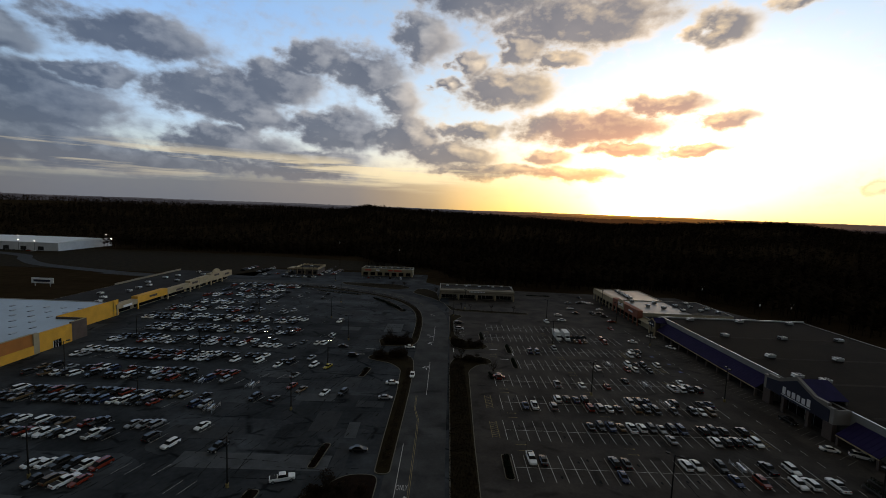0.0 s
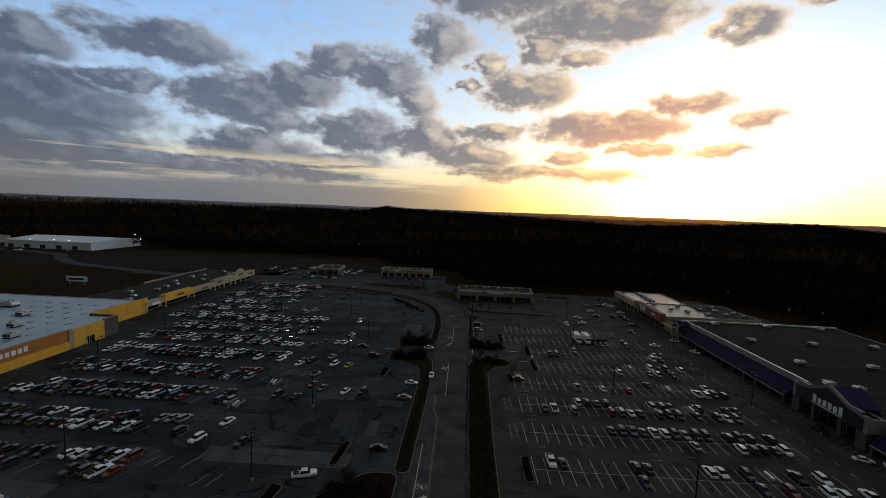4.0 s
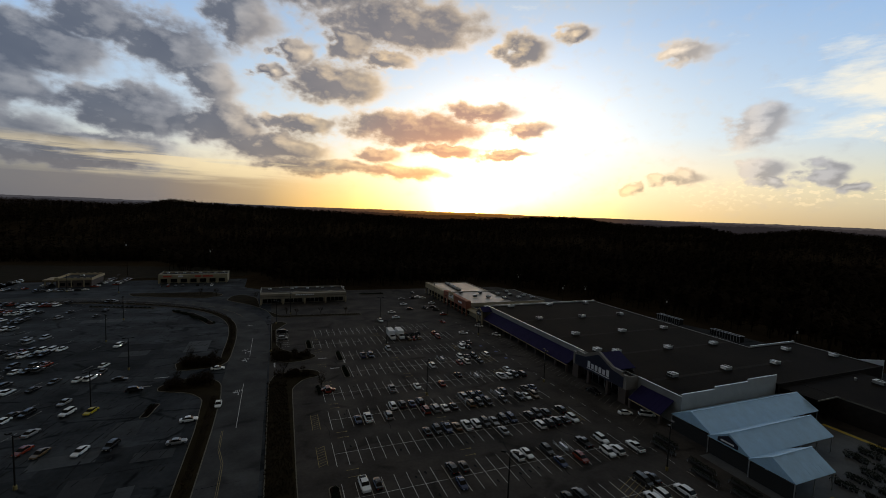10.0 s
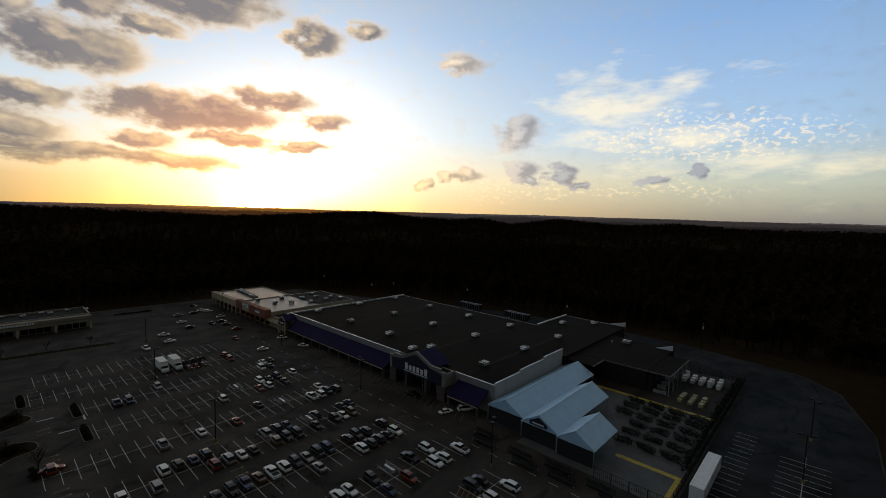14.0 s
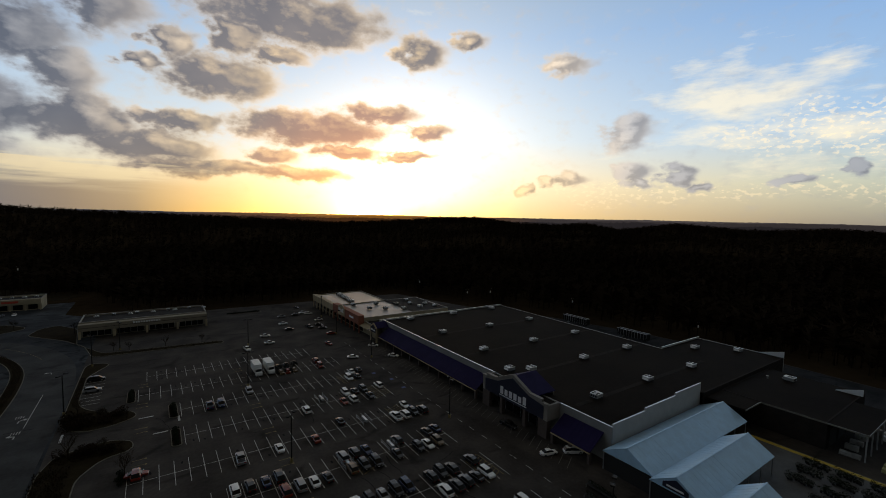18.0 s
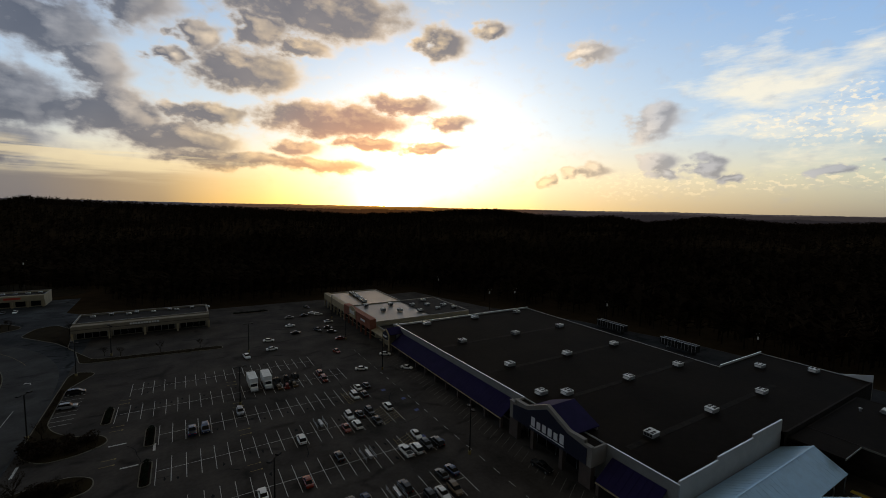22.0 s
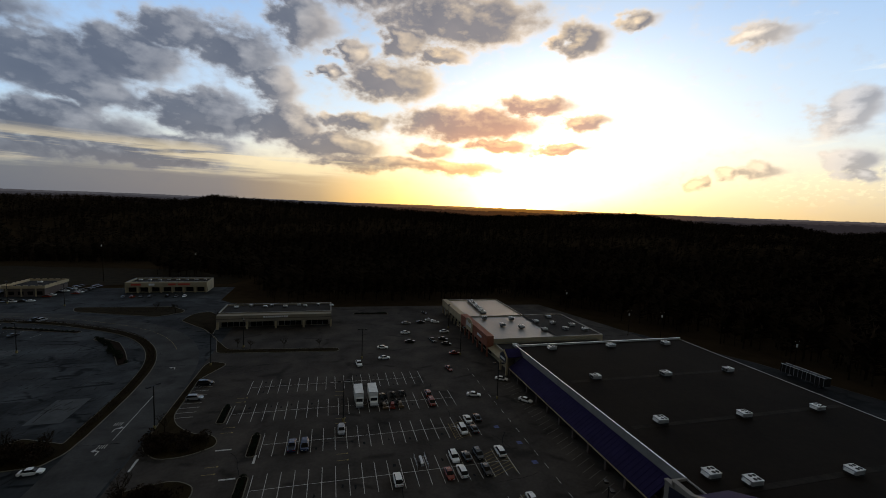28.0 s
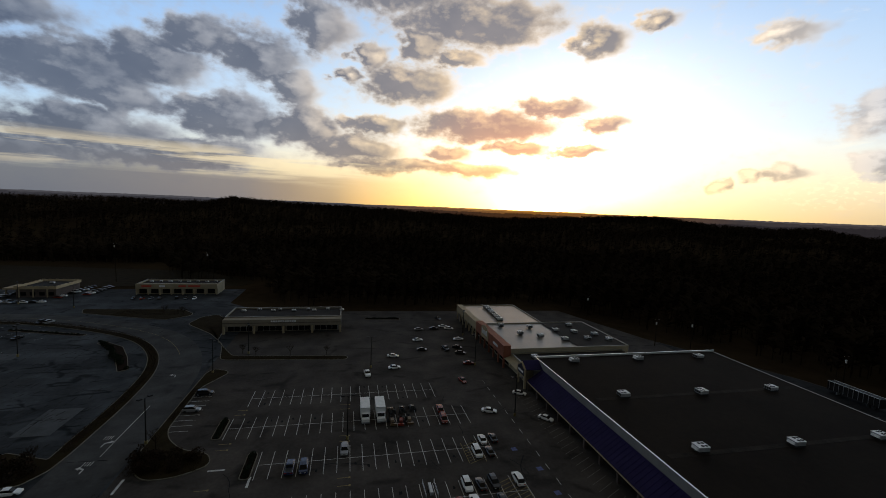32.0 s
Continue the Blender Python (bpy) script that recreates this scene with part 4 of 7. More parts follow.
WALL_TAN = stuff("tan_stucco", (0.34, 0.28, 0.18), 0.85, vary=0.18, scale=0.3, fine=4.0)
WALL_CREAM = stuff("cream_stucco", (0.40, 0.31, 0.19), 0.85, vary=0.15, scale=0.3, fine=4.0)
WALL_GOLD = stuff("golden_stucco", (0.72, 0.36, 0.035), 0.8, vary=0.15, scale=0.25, fine=4.0)
WALL_RUST = stuff("rust_brown_panel", (0.40, 0.14, 0.025), 0.8, vary=0.15, scale=0.25, fine=4.0)
WALL_STONE = stuff("dull_tan_block", (0.23, 0.19, 0.135), 0.85, vary=0.25, scale=0.25, fine=3.0)
BRICK_RED = stuff("red_brick_front", (0.27, 0.085, 0.045), 0.85, vary=0.25, scale=0.6, fine=6.0)
BLUE_METAL = stuff("deep_blue_ribbed_metal", (0.020, 0.014, 0.060), 0.7, vary=0.2, scale=0.4, fine=3.0, spec=0.08)
NAVY_SIGN = stuff("navy_sign_board", (0.014, 0.016, 0.035), 0.5, vary=0.15)
# brick made near black: the shade round the yard canopy is in its colour
BRICK_SHADED = stuff("shaded_brick", (0.030, 0.024, 0.021), 0.85, vary=0.3, scale=0.6, fine=6.0, spec=0.05)
STUCCO = stuff("grey_beige_stucco", (0.25, 0.225, 0.20), 0.85, vary=0.2, scale=0.3, fine=4.0)
WALL_FRONT = stuff("weathered_grey_block", (0.24, 0.235, 0.225), 0.85, vary=0.2, scale=0.3, fine=3.0)
COPING_DULL = stuff("dull_metal_coping", (0.17, 0.155, 0.125), 0.5, vary=0.2)
COPING = stuff("white_metal_coping", (0.84, 0.84, 0.82), 0.28, 0.35, vary=0.10)
SHADE_CLOTH = stuff("translucent_canopy_sheet", (0.40, 0.62, 0.80), 0.35, vary=0.12, scale=0.4, fine=2.0)
ROOF_PAD = stuff("scuffed_roof_pad", (0.026, 0.021, 0.017), 0.8, vary=0.85, scale=0.35, fine=2.2, tint=(0.012, 0.009, 0.007), spec=0.04)
# serves real dark brick, and walls with shade put into their colour
BRICK_AND_SHADE = stuff("dark_brick_and_shade", (0.085, 0.060, 0.050), 0.85, vary=0.25, scale=0.6, fine=6.0)
LETTER = stuff("white_sign_face", (0.78, 0.78, 0.78), 0.5, vary=0.05)
SIGN_RED = stuff("red_sign_face", (0.55, 0.06, 0.03), 0.5, vary=0.1)
WALL_WHITE = stuff("white_ribbed_wall", (0.62, 0.63, 0.64), 0.6, vary=0.12, scale=0.2, fine=1.0)


def flat_building(name, label, x0, y0, x1, y1, h, wall, roof, coping=COPING, parapet=0.7, sides="NESW", thick=0.35):
    """Walls, a sunken flat roof, and a coping on each side."""
    b = thing(name, label, "store", (x0 + x1) / 2, (y0 + y1) / 2, 0)
    part("roof", Geo().box(x0 + thick, y0 + thick, h - parapet - 0.4, x1 - thick, y1 - thick, h - parapet), roof, b)
    runs = {"S": (x0, y0, x1, y0 + thick), "N": (x0, y1 - thick, x1, y1), "W": (x0, y0 + thick + 0.003, x0 + thick, y1 - thick - 0.003), "E": (x1 - thick, y0 + thick + 0.003, x1, y1 - thick - 0.003)}
    for k, (a, c, d, e) in runs.items():
        part("wall", Geo().box(a, c, 0, d, e, h if k in sides else h - parapet + 0.05), wall, b)
        if k in sides:
            part("coping", Geo().box(a - 0.06, c - 0.06, h + 0.004, d + 0.06, e + 0.06, h + 0.12), coping, b)
    return b


def roof_unit(x, y, z, turn=0, s=1.0, group="rooftop units"):
    """A packaged air handler: dark curb, cabinet with a pale lid, round fans, a duct hood."""
    u = thing("rooftop_unit", "white rooftop air handler with round dark fans", "air handler", 0, 0, 0, group)
    part("curb", Geo().box(-1.35, -1.15, 0, 1.35, 1.15, 0.4), DARK, u)
    part("cabinet", Geo().slab_x([(-1.2, 0.4), (1.2, 0.4), (1.2, 1.28), (1.12, 1.36), (-1.12, 1.36), (-1.2, 1.28)], -1.4, 1.4), STEEL, u)
    part("lid", Geo().box(-1.46, -1.26, 1.363, 1.46, 1.26, 1.44), WHITE_M, u, "white painted lid")
    for fx, fy in ((-0.85, -0.6), (-0.85, 0.6), (0.1, -0.6), (0.1, 0.6)):
        part("fan", Geo().rod((fx, fy, 1.443), (fx, fy, 1.50), 0.40, 0.38, 14), DARK, u, "round dark fan")
    for k in (-0.7, 0.0, 0.7):
        part("louvre", Geo().box(-1.43, k - 0.3, 0.55, -1.403, k + 0.3, 1.2), DARK, u)
    part("hood", Geo().slab_y([(1.403, 0.55), (1.85, 0.6), (1.403, 1.15)], -0.9, 0.9), WHITE_M, u)
    return u


def vent_pipe():
    u = thing("roof_vent", "small galvanised roof vent", "vent", 0, 0, 0, "roof vents")
    part("stack", Geo().rod((0, 0, 0), (0, 0, 0.8), 0.22, 0.22, 10), STEEL, u)
    part("cap", Geo().rod((0, 0, 0.8), (0, 0, 1.05), 0.42, 0.1, 10), STEEL, u)
    return u


UNIT, VENT = roof_unit(0, 0, 0), vent_pipe()
unit_used = vent_used = False


def put_unit(x, y, z, turn=0, s=1.0):
    m = pose(x, y, z, 0, 0, turn)
    global unit_used
    if not unit_used:
        unit_used = True
        UNIT.matrix_basis = m @ Matrix.Diagonal((s, s, s, 1))
        return
    c = copy_thing(UNIT, m)
    c.scale = (s, s, s)


def put_vent(x, y, z):
    global vent_used
    if not vent_used:
        vent_used = True
        VENT.matrix_basis = pose(x, y, z)
        return
    copy_thing(VENT, pose(x, y, z))


def sign_blocks(parent, x, y0, y1, z, h, n, mat=LETTER, depth=0.12, seed=1, facing=-1):
    """Plain raised blocks that stand for a sign's letters, along y on a face that looks along x."""
    r = random.Random(seed)
    w = (y1 - y0) / n
    for i in range(n):
        a = y0 + w * i + w * 0.10
        hh = h * (1.0 if i in (0, n - 1) else r.uniform(0.74, 0.86))
        part("sign_block", Geo().box(min(x, x + facing * depth), a, z, max(x, x + facing * depth), a + w * 0.64, z + hh), mat, parent, "white sign block")


# the home-improvement store
HOME_H = 8.3
home = thing("home_store", "large brown-roofed store with blue awnings and gabled entrance", "store", 144, 150, 0)
ZR = HOME_H - 0.55
part("roof", Geo().prism([(108.9, 93.4), (149, 93.4), (149, 92.4), (206.6, 92.4), (206.6, 120.6), (179.3, 120.6), (179.3, 209.7), (108.9, 209.7)], ZR - 0.5, ZR), ROOF_BROWN, home)
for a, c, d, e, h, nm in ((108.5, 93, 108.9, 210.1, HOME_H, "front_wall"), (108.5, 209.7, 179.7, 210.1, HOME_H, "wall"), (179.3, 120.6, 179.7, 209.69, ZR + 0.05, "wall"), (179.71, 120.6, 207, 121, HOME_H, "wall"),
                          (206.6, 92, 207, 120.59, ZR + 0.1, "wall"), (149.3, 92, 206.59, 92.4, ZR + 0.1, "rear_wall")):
    part(nm, Geo().box(a, c, 0, d, e, h), BRICK_SHADED if nm == "rear_wall" else WALL_FRONT if nm == "front_wall" else WALL_PALE, home)
# south wall with stepped top
part("wall", Geo().slab_y([(108.9, 0), (149.2, 0), (149.2, HOME_H + 1.9), (136, HOME_H + 1.9), (136, HOME_H + 1.2), (122, HOME_H + 1.2), (122, HOME_H + 0.5), (108.9, HOME_H + 0.5)], 93.0, 93.4), WALL_PALE, home)
for a, c, d, e, z in ((108.4, 92.9, 109.0, 108, HOME_H), (108.4, 133, 109.0, 209.6, HOME_H), (108.4, 209.61, 179.8, 210.2, HOME_H), (179.72, 120.5, 207.1, 121.1, HOME_H), (136, 92.92, 149.3, 93.48, HOME_H + 1.9), (122, 92.92, 135.99, 93.48, HOME_H + 1.2), (109.01, 92.92, 121.99, 93.48, HOME_H + 0.5)):
    ix, iy = (0.16, 0) if d - a < e - c else (0, 0.16)
    part("coping", Geo().box(a + ix, c + iy, z + 0.003, d - ix, e - iy, z + 0.12), COPING, home, "white metal coping")
part("parapet", Geo().slab_x([(92.0, ZR + 0.1), (99.5, ZR + 0.1), (92.0, ZR + 2.2)], 206.6, 207.0), WALL_WHITE, home)
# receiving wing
# wing walls carry painted shade for the dark under the open canopy
wing = flat_building("receiving_wing", "low dark-roofed wing with an open canopy over the garden yard", 158.7, 68, 192, 91.6, 7.2, BRICK_SHADED, ROOF_BROWN, parapet=0.3, sides="")
part("parapet", Geo().slab_x([(67.6, 6.9), (73.6, 6.9), (67.6, 8.9)], 187.6, 187.95), WALL_WHITE, wing, "white sloping parapet")
part("canopy_roof", Geo().box(158.7, 60.6, 6.45, 181, 67.99, 6.85), ROOF_BROWN, wing)
part("canopy_roof", Geo().box(149.4, 82, 6.45, 158.69, 91.6, 6.85), ROOF_BROWN, wing)
for a, c, d, e in ((158.6, 60.45, 181.1, 60.59), (149.3, 81.85, 158.69, 81.99), (158.55, 60.6, 158.69, 81.8)):
    part("canopy_edge", Geo().box(a, c, 6.5, d, e, 6.88), COPING_DULL, wing, "dull metal canopy edge")
for k in range(5):
    part("post", Geo().box(159.2 + 5.2 * k, 60.9, 0, 159.45 + 5.2 * k, 61.15, 6.44), STEEL, wing)
for k in range(4):
    part("bay_opening", Geo().box(161 + 7.5 * k, 67.92, 0, 166.5 + 7.5 * k, 67.99, 4.5), DARK, wing)
# tie-in strips on the roof between the units
for yy in (105.6, 128.6, 152.0, 178.4):
    part("walk_pad", Geo().box(112, yy - 0.75, ZR, 178, yy + 0.75, ZR + 0.03), ROOF_PAD, home, "pale walkway pad across the roof")
# entrance block with stepped gable
ent = thing("store_entrance", "projecting gabled entrance with navy sign board", "entrance", 106, 120.5, 0)
GX0, GX1 = 103.9, 108.45
prof = [(108, 0), (133, 0), (133, 8.7), (131.2, 8.7), (131.2, 9.5), (127.0, 9.5), (120.5, 12.4), (114.0, 9.5), (109.8, 9.5), (109.8, 8.7), (108, 8.7)]
part("gable_wall", Geo().slab_x([(108, 4.6)] + [(133, 4.6)] + prof[2:], GX0, GX0 + 0.45), STUCCO, ent)
# piers coloured dark for the shade below the gable
for a, d in ((108, 111), (130, 133)):
    part("pier", Geo().box(GX0, a, 0, GX0 + 1.2, d, 4.59), BRICK_AND_SHADE, ent)
for a in (115.5, 124.5):
    part("pier", Geo().box(GX0 + 0.02, a, 0, GX0 + 1.0, a + 1.0, 4.59), BRICK_AND_SHADE, ent)
part("side_wall", Geo().box(GX0 + 0.46, 108, 4.6, GX1, 108.4, 8.6), STUCCO, ent)
part("side_wall", Geo().box(GX0 + 0.46, 132.6, 0, GX1, 133, 8.6), STUCCO, ent)
trim = Geo()
tp = [(133, 8.7), (131.2, 8.7), (131.2, 9.5), (127.0, 9.5), (120.5, 12.4), (114.0, 9.5), (109.8, 9.5), (109.8, 8.7), (108, 8.7)]
for (a, b), (c, d) in zip(tp, tp[1:]):
    L = math.hypot(c - a, d - b)
    nx, nz = -(d - b) / L, (c - a) / L
    if nz < 0 or (abs(nz) < 1e-6 and False):
        nx, nz = -nx, -nz
    trim.slab_x([(a, b), (c, d), (c + nx * 0.3, d + nz * 0.3), (a + nx * 0.3, b + nz * 0.3)], GX0 - 0.25, GX0 + 0.7)
part("cornice", trim, STUCCO, ent, "grey-beige stucco cornice following the gable")
part("sign_board", Geo().slab_x([(109.2, 4.7), (131.8, 4.7), (131.8, 8.2), (126.6, 8.9), (120.5, 11.6), (114.4, 8.9), (109.2, 8.2)], GX0 - 0.14, GX0 - 0.01), NAVY_SIGN, ent, "navy blue sign board")
sign_blocks(ent, GX0 - 0.15, 115.0, 125.6, 5.9, 2.1, 6)
part("sign_bar", Geo().box(GX0 - 0.22, 115.0, 5.35, GX0 - 0.15, 125.6, 5.6), LETTER, ent, "white sign bar")
part("gable_roof", Geo().slab_x([(113.2, 9.0), (120.5, 12.25), (127.8, 9.0), (127.8, 8.8), (120.5, 12.0), (113.2, 8.8)], GX0 + 0.75, 112.6), BLUE_METAL, ent, "deep blue metal gable roof")
part("gable_back", Geo().slab_x([(113.6, 7.8), (127.4, 7.8), (127.4, 8.8), (120.5, 11.9), (113.6, 8.8)], 112.2, 112.5), STUCCO, ent)
part("door_glass", Geo().box(GX1 - 1.2, 111.05, 0, GX1 - 1.05, 129.95, 3.4), GLASS_DARK, ent, "dark glazed entrance doors")
for k in range(7):
    part("door_frame", Geo().box(GX1 - 1.28, 111.2 + 3.05 * k, 0, GX1 - 1.21, 111.32 + 3.05 * k, 3.4), STEEL, ent)
part("flat_roof", Geo().box(GX0 + 0.46, 108.41, 8.0, GX1, 132.59, 8.1), ROOF_BROWN, ent)
part("soffit", Geo().box(GX0 + 0.46, 108.41, 4.6, GX1, 132.59, 4.75), WALL_CREAM, ent)


def awning(y0, y1, label, ribs=True):
    a = thing("awning", label, "awning", 106, (y0 + y1) / 2, 0)
    part("awning_roof", Geo().slab_y([(103.6, 2.75), (108.45, 6.1), (108.45, 6.35), (103.5, 2.95)], y0, y1), BLUE_METAL, a, "deep blue ribbed metal")
    n = int((y1 - y0) / 1.3)
    for i in range(n):
        yy = y0 + (i + 0.5) * (y1 - y0) / n
        part("rib", Geo().slab_y([(103.5, 2.955), (108.4, 6.32), (108.4, 6.38), (103.5, 3.02)], yy - 0.04, yy + 0.04), BLUE_METAL, a)
    part("fascia", Geo().box(103.4, y0, 2.5, 103.59, y1, 2.75), WALL_CREAM, a)
    m = max(2, int((y1 - y0) / 6.5))
    for i in range(m + 1):
        yy = y0 + 0.4 + i * (y1 - y0 - 0.8) / m
        # column colour holds the shade under the awning
        part("column", Geo().box(103.65, yy - 0.35, 0, 104.35, yy + 0.35, 2.6), BRICK_AND_SHADE, a)
    return a


awning(136, 203.5, "long deep blue metal awning along the store front")
awning(95, 106.5, "short deep blue metal awning beside the entrance")
# dark panels on the front wall paint the shade beneath the awning
for i in range(10):
    part("lower_wall", Geo().box(108.3, 137 + 6.6 * i, 0.0, 108.39, 143.55 + 6.6 * i, 4.2), BRICK_AND_SHADE, home, "wall under the awning, coloured dark for the shade there")
    part("store_window", Geo().box(108.22, 138 + 6.6 * i, 0.6, 108.29, 142.6 + 6.6 * i, 3.0), GLASS_DARK, home)
small = thing("side_gable", "small blue gabled portal with cream cornice", "entrance", 106, 206.5, 0)
part("gable_wall", Geo().slab_x([(203.6, 3.6), (209.8, 3.6), (209.8, 6.4), (206.7, 8.2), (203.6, 6.4)], 102.6, 103.0), WALL_CREAM, small)
part("sign_board", Geo().slab_x([(204.2, 4.2), (209.2, 4.2), (209.2, 6.1), (206.7, 7.6), (204.2, 6.1)], 102.48, 102.59), NAVY_SIGN, small, "navy sign board")
part("sign_bar", Geo().box(102.42, 204.8, 4.9, 102.47, 208.6, 5.6), LETTER, small, "white sign bar")
part("gable_roof", Geo().slab_x([(203.4, 6.5), (206.7, 8.4), (210.0, 6.5), (210.0, 6.3), (206.7, 8.15), (203.4, 6.3)], 103.02, 109.5), BLUE_METAL, small, "deep blue metal roof")
for yy in (203.7, 209.2):
    part("pier", Geo().box(102.6, yy, 0, 103.3, yy + 0.6, 3.59), WALL_CREAM, small)

for ux, uy in [(120.6, y) for y in (106.0, 129.8, 153.0, 179.3, 205.4)] + [(144.4, y) for y in (105.6, 128.4, 151.8, 178.0, 205.0)] + [(168.0, y) for y in (104.6, 127.6, 151.2, 177.6, 204.4)] + [(114.6, 133.2), (190.4, 114.2), (201.0, 104.0)]:
    put_unit(ux, uy, ZR, R.choice((0, 180)) + R.uniform(-2, 2), 0.92)
put_unit(184.4, 83.4, 6.9, 90, 0.95)
put_vent(181, 88, 6.9)

# open sales shelter roofs of the garden yard
def shelter(x0, x1, yc, half, label):
    s = thing("garden_shelter", label, "shelter", (x0 + x1) / 2, yc, 0, "garden shelters")
    ze, zr = 4.2, 7.3
    part("canopy", Geo().slab_x([(yc - half, ze), (yc, zr), (yc + half, ze), (yc + half, ze - 0.12), (yc, zr - 0.12), (yc - half, ze - 0.12)], x0, x1), SHADE_CLOTH, s, "pale blue translucent gable canopy")
    n = int((x1 - x0) / 1.5)
    for i in range(n + 1):
        x = x0 + (x1 - x0) * i / n
        for sg in (-1, 1):
            part("rib", Geo().slab_x([(yc + sg * half, ze + 0.004), (yc, zr + 0.004), (yc, zr + 0.022), (yc + sg * half, ze + 0.022)] if sg > 0 else [(yc, zr + 0.004), (yc - half, ze + 0.004), (yc - half, ze + 0.022), (yc, zr + 0.022)], x - 0.04, x + 0.04), SHADE_CLOTH, s)
    part("ridge_cap", Geo().box(x0, yc - 0.15, zr + 0.024, x1, yc + 0.15, zr + 0.08), SHADE_CLOTH, s)
    part("gable_panel", Geo().slab_x([(yc - half, ze - 0.13), (yc + half, ze - 0.13), (yc, zr - 0.13)], x0 + 0.05, x0 + 0.12), SHADE_CLOTH, s)
    part("gable_panel", Geo().slab_x([(yc - half, ze - 0.13), (yc + half, ze - 0.13), (yc, zr - 0.13)], x1 - 0.12, x1 - 0.05), SHADE_CLOTH, s)
    part("front_screen", Geo().box(x0 + 0.3, yc - half + 0.1, 0, x0 + 0.36, yc + half - 0.1, 3.7), DARK, s, "dark mesh screen below the gable")
    m = max(2, int((x1 - x0) / 6))
    for i in range(m + 1):
        for sg in (-1, 1):
            x = x0 + 0.2 + (x1 - x0 - 0.4) * i / m
            part("post", Geo().box(x - 0.09, yc + sg * (half - 0.25) - 0.09, 0, x + 0.09, yc + sg * (half - 0.25) + 0.09, ze - 0.12), STEEL, s)
    return s


shelter(105.0, 148.8, 87.0, 5.8, "long pale canopy shelter beside the store wall")
sh = shelter(103.6, 135.0, 76.0, 5.2, "pale canopy shelter with a small navy sign on its gable")
part("sign_board", Geo().slab_x([(73.6, 4.5), (78.4, 4.5), (78.4, 5.4), (76.0, 6.7), (73.6, 5.4)], 103.4, 103.59), NAVY_SIGN, sh, "small navy sign")
part("sign_bar", Geo().box(103.33, 74.4, 4.9, 103.39, 77.6, 5.25), LETTER, sh, "white sign bar")
shelter(102.8, 116.4, 66.0, 4.8, "short pale canopy shelter at the yard corner")


# shops north of the store
strip = flat_building("strip_shops", "flat-roofed shop row with a red brick fascia", 105, 222, 153, 256, 6.9, WALL_TAN, ROOF_GREY, coping=COPING_DULL, parapet=0.35)
part("roof_patch", Geo().box(132, 222.5, 6.79, 152.6, 255.5, 6.84), ROOF_DARK, strip, "darker rear roof")
part("fascia", Geo().box(102.2, 222, 3.9, 104.99, 256, 8.2), BRICK_RED, strip, "red brick fascia above the walkway")
part("sign_arch", Geo().slab_x([(239, 4.4), (248, 4.4)] + [(243.5 + 4.5 * math.cos(radians(a)), 7.4 + 2.2 * math.sin(radians(a))) for a in range(0, 181, 20)], 101.9, 102.19), WALL_CREAM, strip)
sign_blocks(strip, 101.89, 240.2, 246.8, 6.0, 2.0, 5, seed=3)
part("sign_bar", Geo().box(102.1, 228, 5.6, 102.19, 233, 6.5), LETTER, strip, "white sign bar")
for k in range(7):
    part("column", Geo().box(102.3, 222.1 + 5.55 * k, 0, 102.9, 222.7 + 5.55 * k, 3.89), BRICK_RED, strip)
    if k < 6:
        part("shop_window", Geo().box(104.9, 223.4 + 5.55 * k, 0.4, 104.985, 227.2 + 5.55 * k, 3.2), GLASS_DARK, strip)
link = flat_building("link_shop", "low dark-roofed shop beside the home store", 105.2, 210.3, 150, 221.9, 5.4, WALL_TAN, ROOF_DARK, coping=COPING_DULL, parapet=0.3)
part("canopy", Geo().slab_y([(102.6, 3.6), (105.15, 4.4), (105.15, 4.6), (102.6, 3.8)], 210.6, 221.8), WALL_TAN, link)
north = flat_building("end_shop", "flat tan-roofed end shop with cream fascia", 105, 256.1, 133, 291, 6.8, WALL_CREAM, ROOF_TAN, coping=COPING_DULL, parapet=0.3)
part("fascia", Geo().box(102.4, 256.2, 3.9, 104.99, 291, 7.2), WALL_CREAM, north, "cream fascia above the walkway")
for k in range(7):
    part("column", Geo().box(102.5, 257 + 5.5 * k, 0, 103.1, 257.6 + 5.5 * k, 3.89), WALL_CREAM, north)
    if k < 6:
        part("shop_window", Geo().box(104.9, 258.4 + 5.5 * k, 0.4, 104.985, 261.8 + 5.5 * k, 3.2), GLASS_DARK, north)
for k in range(7):
    put_unit(115 + 0.25 * k, 262 + 4.0 * k, 6.5, 90 * (k % 2), 0.9)
for ux, uy in ((112, 252), (116, 240), (124, 249), (123, 236), (133, 243), (131, 231), (143, 250), (140, 240), (147, 236), (149, 229), (141, 231), (112, 217)):
    put_unit(ux, uy, 6.8 if uy > 222 else 5.1, R.choice((0, 90)), 0.8)

# the fitness hall
gym = flat_building("fitness_hall", "long cream hall with dark shopfront bays", -3.4, 274.5, 44.6, 291.5, 6.4, WALL_STONE, ROOF_DARK, coping=COPING_DULL, parapet=0.6)
part("fascia", Geo().box(-3.4, 270.8, 3.3, 44.6, 274.49, 6.1), WALL_STONE, gym, "deep cream fascia over the walkway")
part("fascia_band", Geo().box(-3.45, 270.7, 4.55, 44.65, 270.79, 4.8), BRICK_AND_SHADE, gym)
